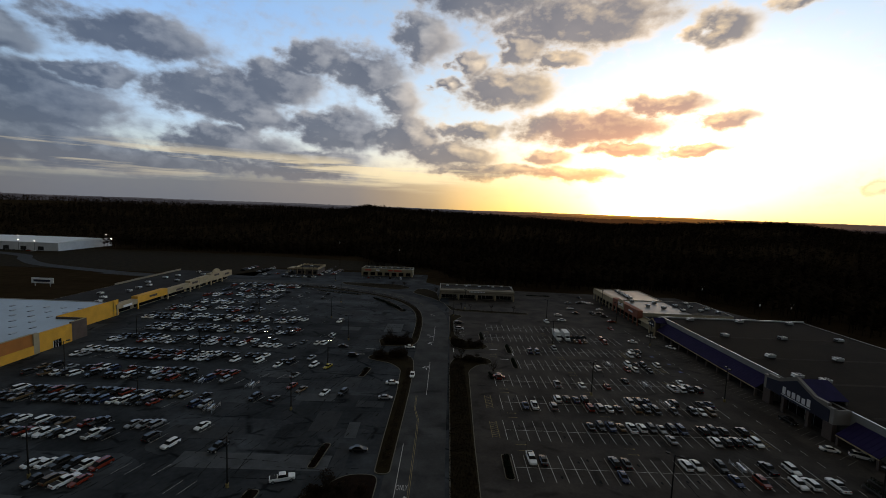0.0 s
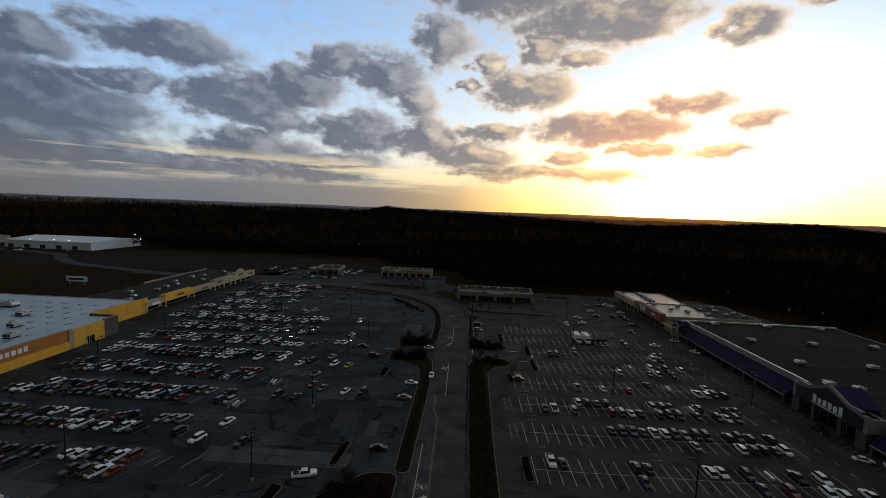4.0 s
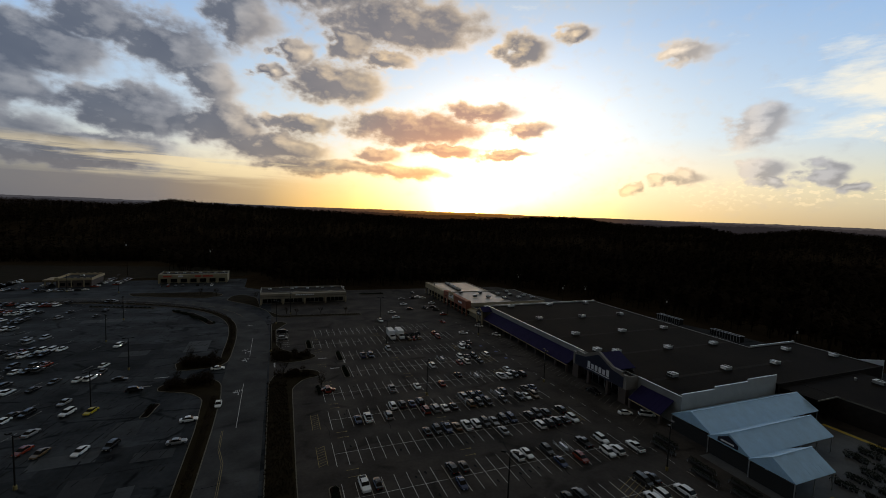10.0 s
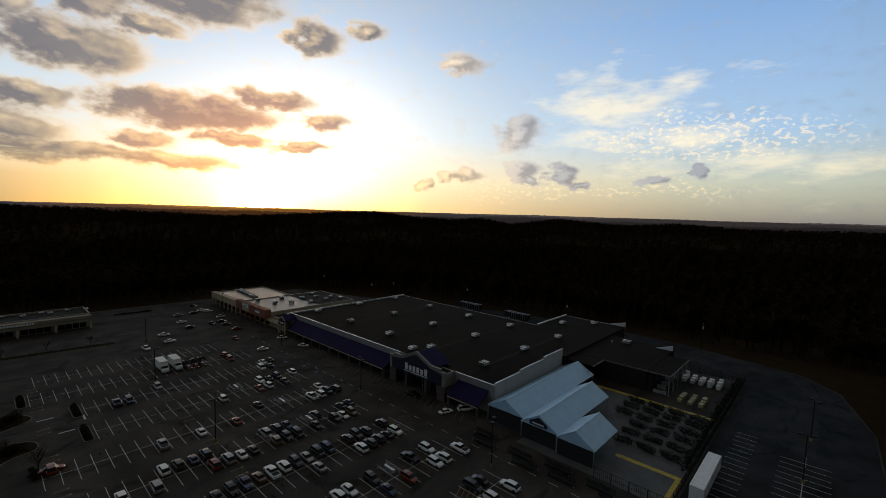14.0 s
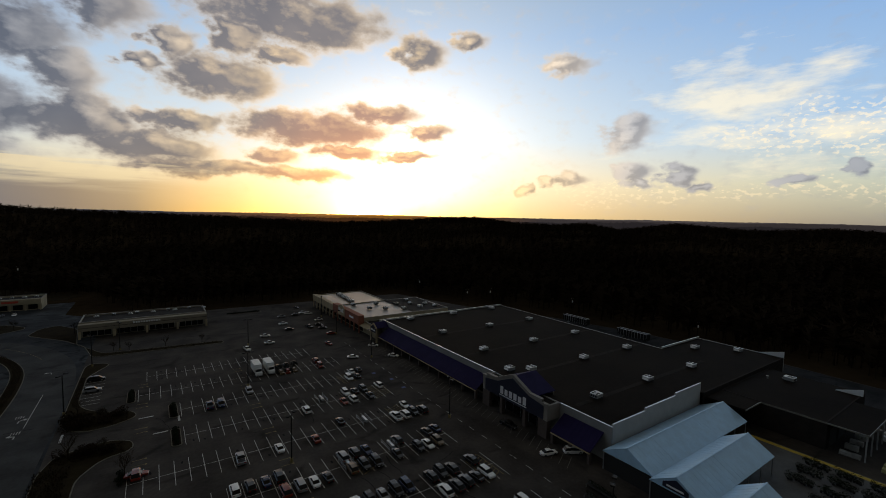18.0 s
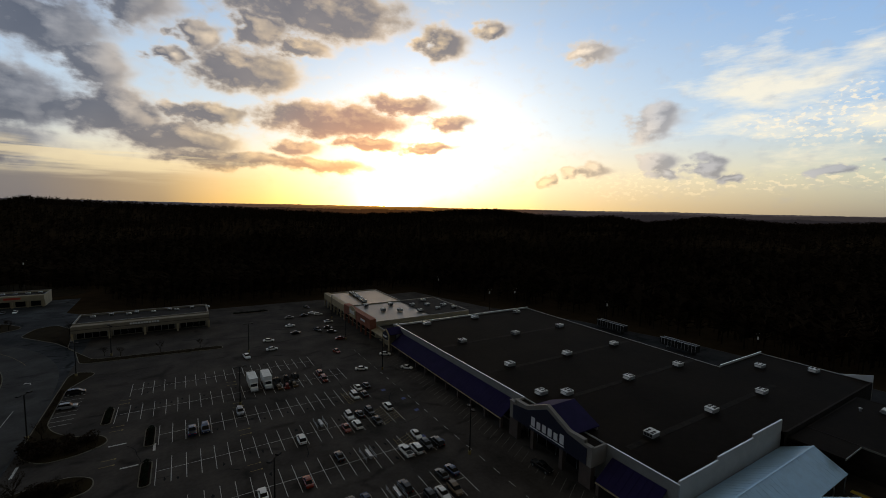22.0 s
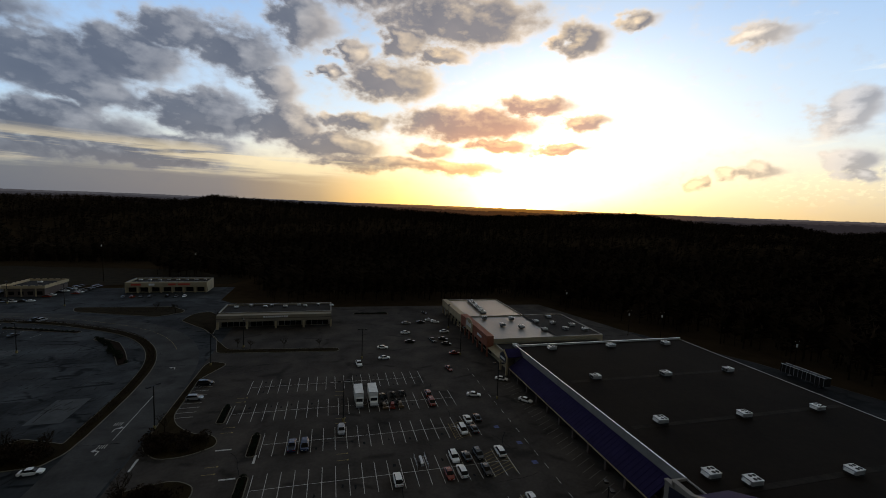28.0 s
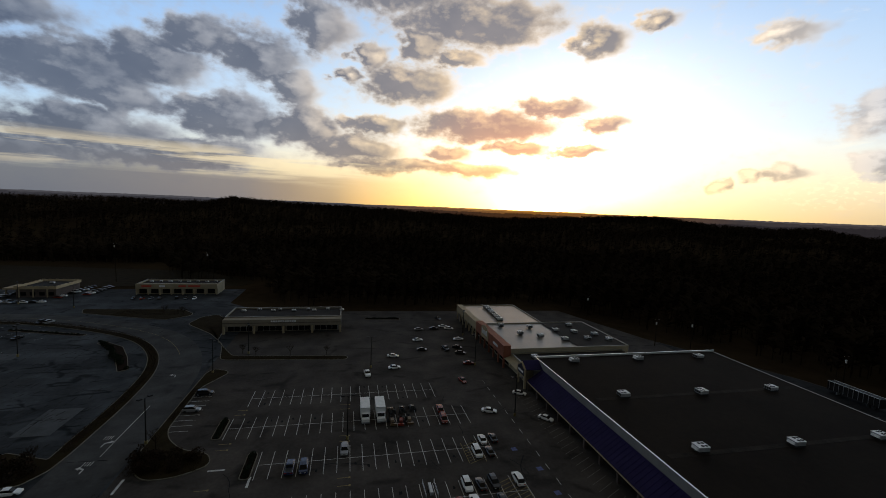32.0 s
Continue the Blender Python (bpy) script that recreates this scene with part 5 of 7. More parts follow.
for k in range(5):
    x = -3.4 + 11.85 * k
    part("column", Geo().box(x, 270.85, 0, x + 0.8, 271.6, 3.29), WALL_CREAM, gym)
    if k < 4:
        part("shop_window", Geo().box(x + 1.2, 274.4, 0.3, x + 11.2, 274.49, 3.3), GLASS_DARK, gym, "dark tinted shopfront glass")
        for j in range(5):
            part("mullion", Geo().box(x + 1.2 + 2.45 * j, 274.3, 0.3, x + 1.3 + 2.45 * j, 274.39, 3.3), STEEL, gym)
for j in range(11):
    part("sign_block", Geo().box(15.6 + 0.95 * j, 270.6, 5.0, 16.3 + 0.95 * j, 270.69, 5.7), LETTER, gym, "white sign block")
for k in range(9):
    put_unit(1.5 + 5.1 * k + 1.2 * (k % 3), 286.5 + (k % 2) * 2, 5.8, 90 * (k % 2), 0.6)

# restaurants and bank behind the bend
rest = flat_building("restaurant_row", "tan shop row with red signs and lit end wall", -70, 354, -27.5, 368, 6.2, WALL_TAN, ROOF_DARK, coping=COPING_DULL, parapet=0.8)
part("fascia", Geo().box(-70, 352.2, 3.4, -27.5, 353.99, 6.2), WALL_TAN, rest)
for k in range(8):
    part("column", Geo().box(-70 + 5.96 * k, 352.3, 0, -69.4 + 5.96 * k, 352.9, 3.39), WALL_CREAM, rest)
    if k < 7:
        part("shop_window", Geo().box(-68.8 + 5.96 * k, 353.9, 0.4, -65 + 5.96 * k, 353.99, 3.0), GLASS_DARK, rest)
for a, w in ((-67, 5), (-58, 3), (-48, 4), (-43, 6.5)):
    part("sign_board", Geo().box(a, 352.05, 4.4, a + w, 352.19, 5.5), SIGN_RED if w != 3 else LETTER, rest, "red sign board" if w != 3 else "white sign board")
for k in range(8):
    put_unit(-66 + 5 * k, 363, 5.4, 90 * (k % 2), 0.6)
bank = thing("bank", "small brown bank with a white crenellated parapet", "bank", -113, 355, 0)
part("body", Geo().box(-123, 346, 0, -105, 367, 4.5), BRICK_AND_SHADE, bank, "brown brick walls")
part("cornice", Geo().prism(rounded([(-123.7, 345.3), (-104.3, 345.3), (-104.3, 367.7), (-123.7, 367.7)], 0.5), 4.51, 4.95), WALL_CREAM, bank)
part("roof", Geo().box(-122.4, 346.6, 4.951, -105.6, 366.4, 5.05), ROOF_DARK, bank)
for a, c, d, e in ((-123.6, 345.4, -104.4, 345.75), (-123.6, 367.25, -104.4, 367.6), (-123.6, 345.76, -123.25, 367.24), (-104.75, 345.76, -104.4, 367.24)):
    part("parapet", Geo().box(a, c, 4.952, d, e, 5.9), WALL_CREAM, bank, "pale parapet")
    n = 6
    for k in range(n):
        u, v = k / n, (k + 0.55) / n
        box = (a + (d - a) * u, c, a + (d - a) * v, e) if d - a > e - c else (a, c + (e - c) * u, d, c + (e - c) * v)
        part("merlon", Geo().box(box[0], box[1], 5.904, box[2], box[3], 6.2), WALL_CREAM, bank, "pale merlon")
for k in range(4):
    part("window", Geo().box(-121 + 4.2 * k, 345.9, 1.0, -118.6 + 4.2 * k, 345.99, 2.8), GLASS_DARK, bank)
for k in range(3):
    part("pilaster", Geo().box(-122 + 6.4 * k, 345.75, 0, -121.4 + 6.4 * k, 345.98, 4.5), WALL_CREAM, bank)
part("drive_canopy", Geo().box(-131, 349, 3.6, -123.8, 361, 4.4), WALL_CREAM, bank)
for yy in (350, 359.4):
    part("column", Geo().box(-130.5, yy, 0, -129.8, yy + 0.7, 3.59), WALL_TAN, bank)
put_unit(-114, 359, 5.05, 0, 0.7)

# the discount store in the west
WX, WH = -148.0, 7.4
disc = thing("discount_store", "huge store with golden stucco front and pale roof", "store", -195, 110, 0)
part("roof", Geo().prism([(-250, 0), (WX - 2.5, 0), (WX - 2.5, 88), (WX - 0.5, 88), (WX - 0.5, 170), (-160.5, 170), (-160.5, 200), (-250, 200)], WH - 1.4, WH - 0.7), ROOF_PALE, disc, "pale grey-blue membrane roof")
for a, c, d, e, h in ((-250.4, 0, -250, 200, WH - 0.6), (-250, 200, -160, 200.4, WH - 0.4), (-250, -0.4, WX - 2.1, 0, WH - 0.5), (WX - 2.5, 0, WX - 2.1, 87.6, WH - 0.3)):
    part("wall", Geo().box(a, c, 0, d, e, h), WALL_PALE, disc)
part("side_wall", Geo().box(WX - 2.5, 87.61, 0, WX - 0.51, 88, WH + 0.2), WALL_GOLD, disc)
# the last stretch is coloured dark to paint the recess's shade
for y0, y1, h, m, dx in ((88.01, 109.3, WH + 0.5, WALL_GOLD, 0.5), (109.31, 147, WH + 0.1, WALL_RUST, 0.2), (147.01, 149.2, WH - 0.1, WALL_TAN, 0.6), (149.21, 163, WH - 0.45, WALL_GOLD, 0.4), (163.01, 170, WH + 0.2, BRICK_AND_SHADE, 0.2)):
    part("front_wall", Geo().box(WX - 0.5, y0, 0, WX + dx, y1, h), m, disc)
    part("coping", Geo().box(WX - 0.6, y0, h + 0.003, WX + dx + 0.1, y1, h + 0.15), WALL_TAN if m != WALL_GOLD else WALL_GOLD, disc)
    if m == WALL_RUST:
        part("lower_band", Geo().box(WX + dx + 0.01, y0, 0, WX + dx + 0.4, y1, 3.2), WALL_GOLD, disc, "golden lower wall band")
# return wall of the recess, its shade likewise in the colour
part("side_wall", Geo().box(-160.4, 170.01, 0, WX + 0.2, 170.4, WH + 0.2), BRICK_AND_SHADE, disc)
part("side_wall", Geo().box(-160.5, 170.41, 0, -160.0, 203.5, WH + 0.4), WALL_GOLD, disc)
sign_blocks(disc, WX + 0.21, 118.5, 132.5, 4.6, 1.9, 7, seed=5, facing=1)
for y0, y1 in ((90.5, 97), (154.5, 158), (108.2, 109.0)):
    part("door_glass", Geo().box(WX + 0.51, y0, 0, WX + 0.62, y1, 2.8), GLASS_DARK, disc, "dark glazed entrance")
    for k in range(int(y1 - y0)):
        part("door_frame", Geo().box(WX + 0.63, y0 + k, 0, WX + 0.69, y0 + k + 0.12, 2.8), LETTER, disc)
SKYL = stuff("skylight_dome", (0.30, 0.33, 0.36), 0.3, vary=0.1, spread=0.25)
k0 = None
for i in range(12):
    for j in range(22):
        x, y = -243 + 7.8 * i, 26 + 7.7 * j
        if x > -163 and y > 164:
            continue
        if k0 is None:
            g0 = Geo().prism(rounded([(-0.65, -1.1), (0.65, -1.1), (0.65, 1.1), (-0.65, 1.1)], 0.2, 2), 0, 0.3)
            k0 = part("skylight", g0, SKYL)
            k0.parent = disc
            k0.location = (x + 195, y - 110, WH - 0.7)
        else:
            k = k0.copy()
            scene.collection.objects.link(k)
            k.location = (x + 195, y - 110, WH - 0.7)
for ux, uy in ((-172, 150), (-160, 138), (-205, 178), (-176, 100), (-168, 120), (-190, 90), (-215, 120), (-185, 165), (-160, 70)):
    put_unit(ux, uy, WH - 0.7, R.choice((0, 90)), 1.3 if ux != -205 else 1.8)

# shop row in the west
WROW = [(202, 216, 5.4, WALL_CREAM), (216.1, 240, 6.6, WALL_GOLD), (240.1, 262, 5.8, WALL_CREAM), (262.1, 272, 7.0, WALL_CREAM), (272.1, 286, 7.2, WALL_CREAM), (286.1, 300, 8.0, WALL_CREAM), (300.1, 314, 6.8, WALL_CREAM)]
westrow = thing("west_shops", "long shop row with stepped cream and golden fascias", "store", -175, 258, 0)
part("body", Geo().box(-198, 200, 0, -163, 314, 5.0), WALL_TAN, westrow)
part("roof", Geo().box(-197.5, 200.5, 5.01, -163.5, 313.5, 5.1), ROOF_DARK, westrow)
part("rear_parapet", Geo().box(-198, 250, 5.02, -197.6, 314, 6.2), WALL_STONE, westrow)
for y0, y1, h, m in WROW:
    part("fascia", Geo().box(-162.99, y0, 3.0, -159.6, y1, h), m, westrow)
    part("column", Geo().box(-160.3, y0 + 0.1, 0, -159.7, y0 + 0.9, 2.99), m, westrow)
    part("shop_window", Geo().box(-162.98, y0 + 1.5, 0.3, -162.9, y1 - 1.0, 2.8), GLASS_DARK, westrow)
    part("sign_board", Geo().box(-159.59, (y0 + y1) / 2 - 3, h - 2.2, -159.45, (y0 + y1) / 2 + 3, h - 1.1), R.choice((LETTER, WALL_TAN, BRICK_AND_SHADE)), westrow)
part("sign_arch", Geo().slab_x([(288, 8.0), (298, 8.0)] + [(293 + 5 * math.cos(radians(a)), 8.0 + 2.6 * math.sin(radians(a))) for a in range(0, 181, 15)], -160.4, -159.7), WALL_CREAM, westrow, "rounded cream sign arch")
for k in range(12):
    put_unit(-178 + R.uniform(-8, 8), 206 + 9 * k, 5.1, R.choice((0, 90)), 0.9)

# far sheds
shed = thing("warehouse", "long white metal warehouse with shallow roof", "warehouse", -445, 465, 0)
part("wall", Geo().prism([(-494, 432), (-397, 432), (-395, 500), (-492, 500)], 0, 8.4), WALL_WHITE, shed)
part("roof", Geo().add([(-495, 431, 8.41), (-396, 431, 8.41), (-394, 501, 8.41), (-493, 501, 8.41), (-494, 466, 11.5), (-395, 466, 11.5)], [(0, 1, 5, 4), (4, 5, 2, 3), (1, 2, 5), (3, 0, 4)]), WHITE_M, shed)
for k in range(5):
    part("dock_door", Geo().box(-490 + 18 * k, 431.8, 0.3, -484 + 18 * k, 431.99, 4.2), DARK, shed)
shed2 = flat_building("far_shop", "long pale far shop with rows of parked cars", -640, 452, -540, 480, 8, WALL_CREAM, ROOF_GREY)
# ---- vehicles ----
CAR_COLORS = {
    "w": stuff("white_car_paint", (0.82, 0.81, 0.78), 0.3, vary=0.06), "k": stuff("black_car_paint", (0.010, 0.010, 0.011), 0.25, vary=0.1),
    "g": stuff("silver_car_paint", (0.27, 0.27, 0.27), 0.3, 0.2, vary=0.08), "r": stuff("red_car_paint", (0.20, 0.026, 0.012), 0.25, vary=0.1),
    "b": stuff("bronze_car_paint", (0.14, 0.085, 0.040), 0.3, 0.1, vary=0.1), "n": stuff("navy_car_paint", (0.020, 0.032, 0.075), 0.25, vary=0.1),
    "d": stuff("charcoal_car_paint", (0.026, 0.025, 0.025), 0.35, 0.0, vary=0.1), "y": stuff("yellow_car_paint", (0.50, 0.36, 0.02), 0.3, vary=0.1),
}
for m in CAR_COLORS.values():
    coat = m.node_tree.nodes["Principled BSDF"].inputs
    coat["Coat Weight"].default_value, coat["Coat Roughness"].default_value, coat["Specular IOR Level"].default_value = 0.22, 0.10, 0.3
COLOR_WORD = {"w": "white", "k": "black", "g": "silver", "r": "dark red", "b": "bronze", "n": "navy blue", "d": "charcoal grey", "y": "yellow"}
HEADLAMP = stuff("clear_lamp_lens", (0.75, 0.75, 0.72), 0.1, vary=0.05)
TAILLAMP = stuff("red_lamp_lens", (0.35, 0.012, 0.01), 0.15, vary=0.05)
RIM = stuff("alloy_rim", (0.45, 0.45, 0.46), 0.35, 0.8, vary=0.1)


def loft(sections):
    """Rings of equal length joined along the car, both ends closed."""
    g, n = Geo(), len(sections[0])
    pts = [p for s in sections for p in s]
    f = []
    for i in range(len(sections) - 1):
        for k in range(n):
            f.append((i * n + k, i * n + (k + 1) % n, (i + 1) * n + (k + 1) % n, (i + 1) * n + k))
    f += [tuple(reversed(range(n))), tuple(range((len(sections) - 1) * n, len(sections) * n))]
    return g.add(pts, f)


# station rows along the car, front at -y: (y, half width, floor, shoulder) and cabin (y, half width, roof)
SHAPES = {
    "sedan": ([(-2.35, 0.62, 0.34, 0.60), (-2.2, 0.82, 0.24, 0.70), (-1.2, 0.90, 0.20, 0.86), (0.0, 0.91, 0.20, 0.92), (1.2, 0.91, 0.20, 0.95), (2.05, 0.85, 0.24, 0.93), (2.35, 0.68, 0.36, 0.78)],
              [(-1.15, 0.76, 0.90), (-0.45, 0.68, 1.38), (0.35, 0.67, 1.44), (0.95, 0.66, 1.36), (1.65, 0.72, 0.96)]),
    "suv": ([(-2.4, 0.68, 0.42, 0.80), (-2.25, 0.88, 0.32, 0.95), (-1.3, 0.95, 0.27, 1.06), (0.0, 0.96, 0.27, 1.10), (1.4, 0.96, 0.27, 1.12), (2.2, 0.92, 0.32, 1.10), (2.42, 0.80, 0.45, 0.95)],
            [(-1.25, 0.82, 1.06), (-0.65, 0.74, 1.66), (0.4, 0.74, 1.76), (1.7, 0.73, 1.70), (2.25, 0.80, 1.12)]),
    "pickup": ([(-2.8, 0.74, 0.46, 0.88), (-2.65, 0.94, 0.36, 1.04), (-1.5, 1.0, 0.32, 1.12), (0.0, 1.0, 0.32, 1.12), (1.2, 1.0, 0.32, 1.12), (2.7, 0.98, 0.36, 1.10), (2.85, 0.94, 0.46, 1.06)],
               [(-1.35, 0.86, 1.10), (-0.75, 0.78, 1.72), (0.2, 0.78, 1.80), (0.75, 0.78, 1.76), (0.98, 0.86, 1.14)]),
    "van": ([(-2.5, 0.68, 0.40, 0.78), (-2.35, 0.90, 0.28, 0.92), (-1.5, 0.98, 0.24, 1.04), (0.0, 0.98, 0.24, 1.08), (1.5, 0.98, 0.24, 1.08), (2.35, 0.95, 0.28, 1.05), (2.5, 0.86, 0.40, 0.92)],
            [(-1.75, 0.82, 1.04), (-0.85, 0.78, 1.66), (0.3, 0.78, 1.78), (1.9, 0.77, 1.74), (2.4, 0.84, 1.08)]),
}


def car_geo(shape):
    body_st, cab_st = SHAPES[shape]
    rings = []
    for y, w, zf, zs in body_st:
        m = (zf + zs) / 2
        rings.append([(-w * 0.86, y, zf), (-w, y, zf + 0.12), (-w, y, m), (-w * 0.97, y, zs - 0.06), (-w * 0.86, y, zs), (w * 0.86, y, zs), (w * 0.97, y, zs - 0.06), (w, y, m), (w, y, zf + 0.12), (w * 0.86, y, zf)])
    base = cab_st[0][2]
    cab = []
    for i, (y, w, zr) in enumerate(cab_st):
        zb = 0.70
        cab.append([(-w * 1.12, y, zb), (-w * 1.08, y, min(base, zr) - 0.02), (-w, y, zr - 0.07), (-w * 0.82, y, zr), (w * 0.82, y, zr), (w, y, zr - 0.07), (w * 1.08, y, min(base, zr) - 0.02), (w * 1.12, y, zb)])
    roof = [[(-w * 0.93, y, zr - 0.02), (-w * 0.82, y, zr + 0.035), (w * 0.82, y, zr + 0.035), (w * 0.93, y, zr - 0.02)] for y, w, zr in cab_st[1:-1]]
    roof = [[(x, roof[0][0][1] - 0.02, z) for x, _, z in roof[0]]] + roof[1:]
    return loft(rings), loft(cab), loft(roof)


WHEEL_GEO = {}


def build_car(shape, color, lit=False):
    word = {"sedan": "sedan", "suv": "sport utility vehicle", "pickup": "pickup truck", "van": "minivan"}[shape]
    c = thing("pickup_truck" if shape == "pickup" else "minivan" if shape == "van" else "car", f"{COLOR_WORD[color]} {word} parked on the asphalt" + (" with lit headlights" if lit else ""), "car", 0, 0, 0, "parked cars")
    body, cab, roof = car_geo(shape)
    b = part("body", body, CAR_COLORS[color], c, smooth=False)
    part("cabin_glass", cab, GLASS_DARK, c, "dark tinted windows")
    part("roof", roof, CAR_COLORS[color], c)
    st = SHAPES[shape][0]
    if shape == "pickup":
        part("load_bed", Geo().box(-0.80, 1.15, 1.122, 0.80, 2.6, 1.14), DARK, c, "open dark load bed")
    r = 0.32 if shape == "sedan" else 0.38
    wy = (st[1][0] + 0.72, st[-2][0] - 0.68)
    for y in wy:
        for s in (-1, 1):
            w = st[2][1]
            wh = part("wheel", Geo().rod((s * (w - 0.22), y, r), (s * (w + 0.02), y, r), r, r, 12), RUBBER, c)
            if shape in ("pickup", "van"):
                part("rim", Geo().rod((s * (w + 0.021), y, r), (s * (w + 0.03), y, r), r * 0.62, r * 0.6, 10), RIM, wh)
    yf, wf, zf, zs = st[0]
    yb, wb, zfb, zsb = st[-1]
    for s in (-1, 1):
        part("headlight", Geo().box(min(s * 0.34, s * (wf - 0.02)), yf - 0.03, zs - 0.16, max(s * 0.34, s * (wf - 0.02)), yf + 0.1, zs - 0.03), LAMP_ON if lit else HEADLAMP, c)
        part("taillight", Geo().box(min(s * 0.40, s * (wb - 0.02)), yb - 0.1, zsb - 0.2, max(s * 0.40, s * (wb - 0.02)), yb + 0.03, zsb - 0.05), TAILLAMP, c)
    return c


CARS = {}


def put_car(x, y, turn, color, shape=None, lit=False):
    shape = shape or R.choice(("sedan", "sedan", "sedan", "suv", "suv", "suv", "van", "pickup"))
    key = (shape, color, lit)
    m = pose(x, y, 0.0, 0, 0, turn)
    if key not in CARS:
        CARS[key] = build_car(*key)
        CARS[key].matrix_basis = m @ Matrix.Diagonal((0.91, 0.91, 0.91, 1))
    else:
        copy_thing(CARS[key], m)


# occupied stalls of the east car park, two sides to each row, south side first
OCCUPIED = [
    "............r...ww.w", "...w......kk.....kk", "........k........k.r..ww.p", ".wk.....kk....ww.k...k.w", "...............g...wkkkw", "........kkkbwwkgkk.kkk.k",
    "..kp.g...rgwk.bkk.k.kwb", "......wkkk....vkk..k..kk", ".......g..w..r.......pwkk", "r...............k......w", "..........w...rw.k", "...............wkk.w",
    "..kk.............wk", "......g...........wk", "...................r", "...................r", "", "",
]
for i, text in enumerate(OCCUPIED):
    y, x0, x1 = ROWS[i // 2]
    side = -1 if i % 2 == 0 else 1
    for k, ch in enumerate(text):
        if ch == ".":
            continue
        shape = {"p": "pickup", "v": "van"}.get(ch)
        col = {"p": "w", "v": "g", "k": R.choice("kkkkdn")}.get(ch, ch)
        put_car(x0 + STALL * (k + 0.5) + R.uniform(-0.15, 0.15), y + side * (2.7 + R.uniform(-0.25, 0.25)), R.choice((0, 180)) + R.uniform(-2, 2), col, shape)
for x, y, a, ch in ((92.3, 289.4, 20, "k"), (79.5, 271.2, 90, "g"), (86.8, 272, 95, "k"), (91.8, 275.3, 85, "w"), (93.8, 271.6, 80, "w"), (76.5, 255.6, 100, "w"), (94.3, 255.4, 92, "w"), (76.4, 243.3, 85, "k"),
                    (85.9, 243.5, 10, "k"), (91.1, 244.9, 60, "k"), (90.8, 238.4, 65, "d"), (64.3, 237.3, 80, "w"), (90.9, 227, 88, "r"), (63.6, 225.7, 95, "w"), (99.7, 200.4, 60, "w"), (100.8, 184.2, 40, "w"),
                    (86.6, 190.5, 70, "w"), (84.6, 212, 10, "r"), (99.2, 103.0, 75, "w"), (19.6, 143, 85, "r"), (7.5, 211.5, 92, "k"), (7.4, 201.2, 88, "g"), (100.5, 118, 5, "k")):
    put_car(x, y, a, ch, "sedan" if ch in "wr" else None)
put_car(54.1, 221, 5, "w", "pickup")
put_car(104.6, 100.3, 60, "w", "van")

# west car park: fuller towards the store
for k, (y, x0, x1) in enumerate(WROWS):
    if y > 145 or y < 60:
        continue
    for side in (-1, 1):
        n = int((x1 - x0) / 2.9)
        for i in range(n):
            x = x0 + 2.9 * (i + 0.5)
            p = 0.80 if x < -82 else 0.55 if x < -67 else 0.08
            if y < 90:
                p = 0.62 if -122 < x < -70 else 0.04
            if R.random() < p:
                put_car(x + R.uniform(-0.2, 0.2), y + side * (2.7 + R.uniform(-0.3, 0.3)), (0 if R.random() < 0.5 else 180) - 18 + R.uniform(-3, 3), R.choice("wwwwwggkkkkkddddrrbn"))
for x, y, a, ch, sh in ((-16.5, 133.9, 95, "w", "sedan"), (-17.2, 122.8, 92, "g", "sedan"), (-19.5, 94.5, 95, "k", "sedan"), (-33.0, 82.5, 110, "w", "pickup"), (-34.5, 158.2, 100, "k", "suv"), (-41, 168.7, 90, "d", "sedan"),
                        (-47.5, 128.3, -20, "r", "sedan"), (-43.6, 126, -20, "b", "sedan"), (-36, 124.5, -18, "w", "sedan"), (-30.5, 125, -18, "k", "suv"), (-46.2, 146.7, -20, "w", "suv"), (-41.0, 146, -18, "y", "sedan"),
                        (-58.7, 145.4, -18, "w", "sedan"), (-63.5, 93.3, -18, "w", "suv"), (-52, 93, -18, "k", "pickup"), (-10.5, 141.5, 0, "w", "sedan"), (-13.9, 171.0, 95, "w", "sedan")):
    put_car(x, y, a, ch, sh)
for x, y in ((-92, 205.0), (-79.5, 202.8), (-79.1, 186), (-68, 190), (-51, 208), (-74.5, 178), (-48, 177)):
    put_car(x, y, R.uniform(-25, 15), "d", "sedan", True)

# low, far cars joined in one
far_cars = {c: Geo() for c in "wkdgr"}
far_glass = Geo()
FAR_GEO = {k: car_geo(k) for k in ("sedan", "suv")}


def far_car(x, y, turn, c):
    m = pose(x, y, 0.02, 0, 0, turn) @ Matrix.Diagonal((0.91, 0.91, 0.91, 1))
    body, cab, roof = FAR_GEO[R.choice(("sedan", "suv"))]
    for g, src in ((far_cars[c], body), (far_glass, cab), (far_cars[c], roof)):
        g.add([tuple(m @ Vector(p)) for p in src.v], src.f)


for k, (y, x0, x1) in enumerate(WROWS):
    if y < 145:
        continue
    for side in (-1, 1):
        for i in range(int((x1 - x0) / 2.9)):
            x = x0 + 2.9 * (i + 0.5)
            p = (0.8 if x < -84 else 0.55 if x < -66 else 0.12) if y < 215 else 0.62 if (x - x0) / (x1 - x0) < 0.55 else 0.1
            if R.random() < p:
                far_car(x, y + side * 2.7, R.choice((-18, 162)) + R.uniform(-3, 3), R.choice("wwwkkkddgr"))
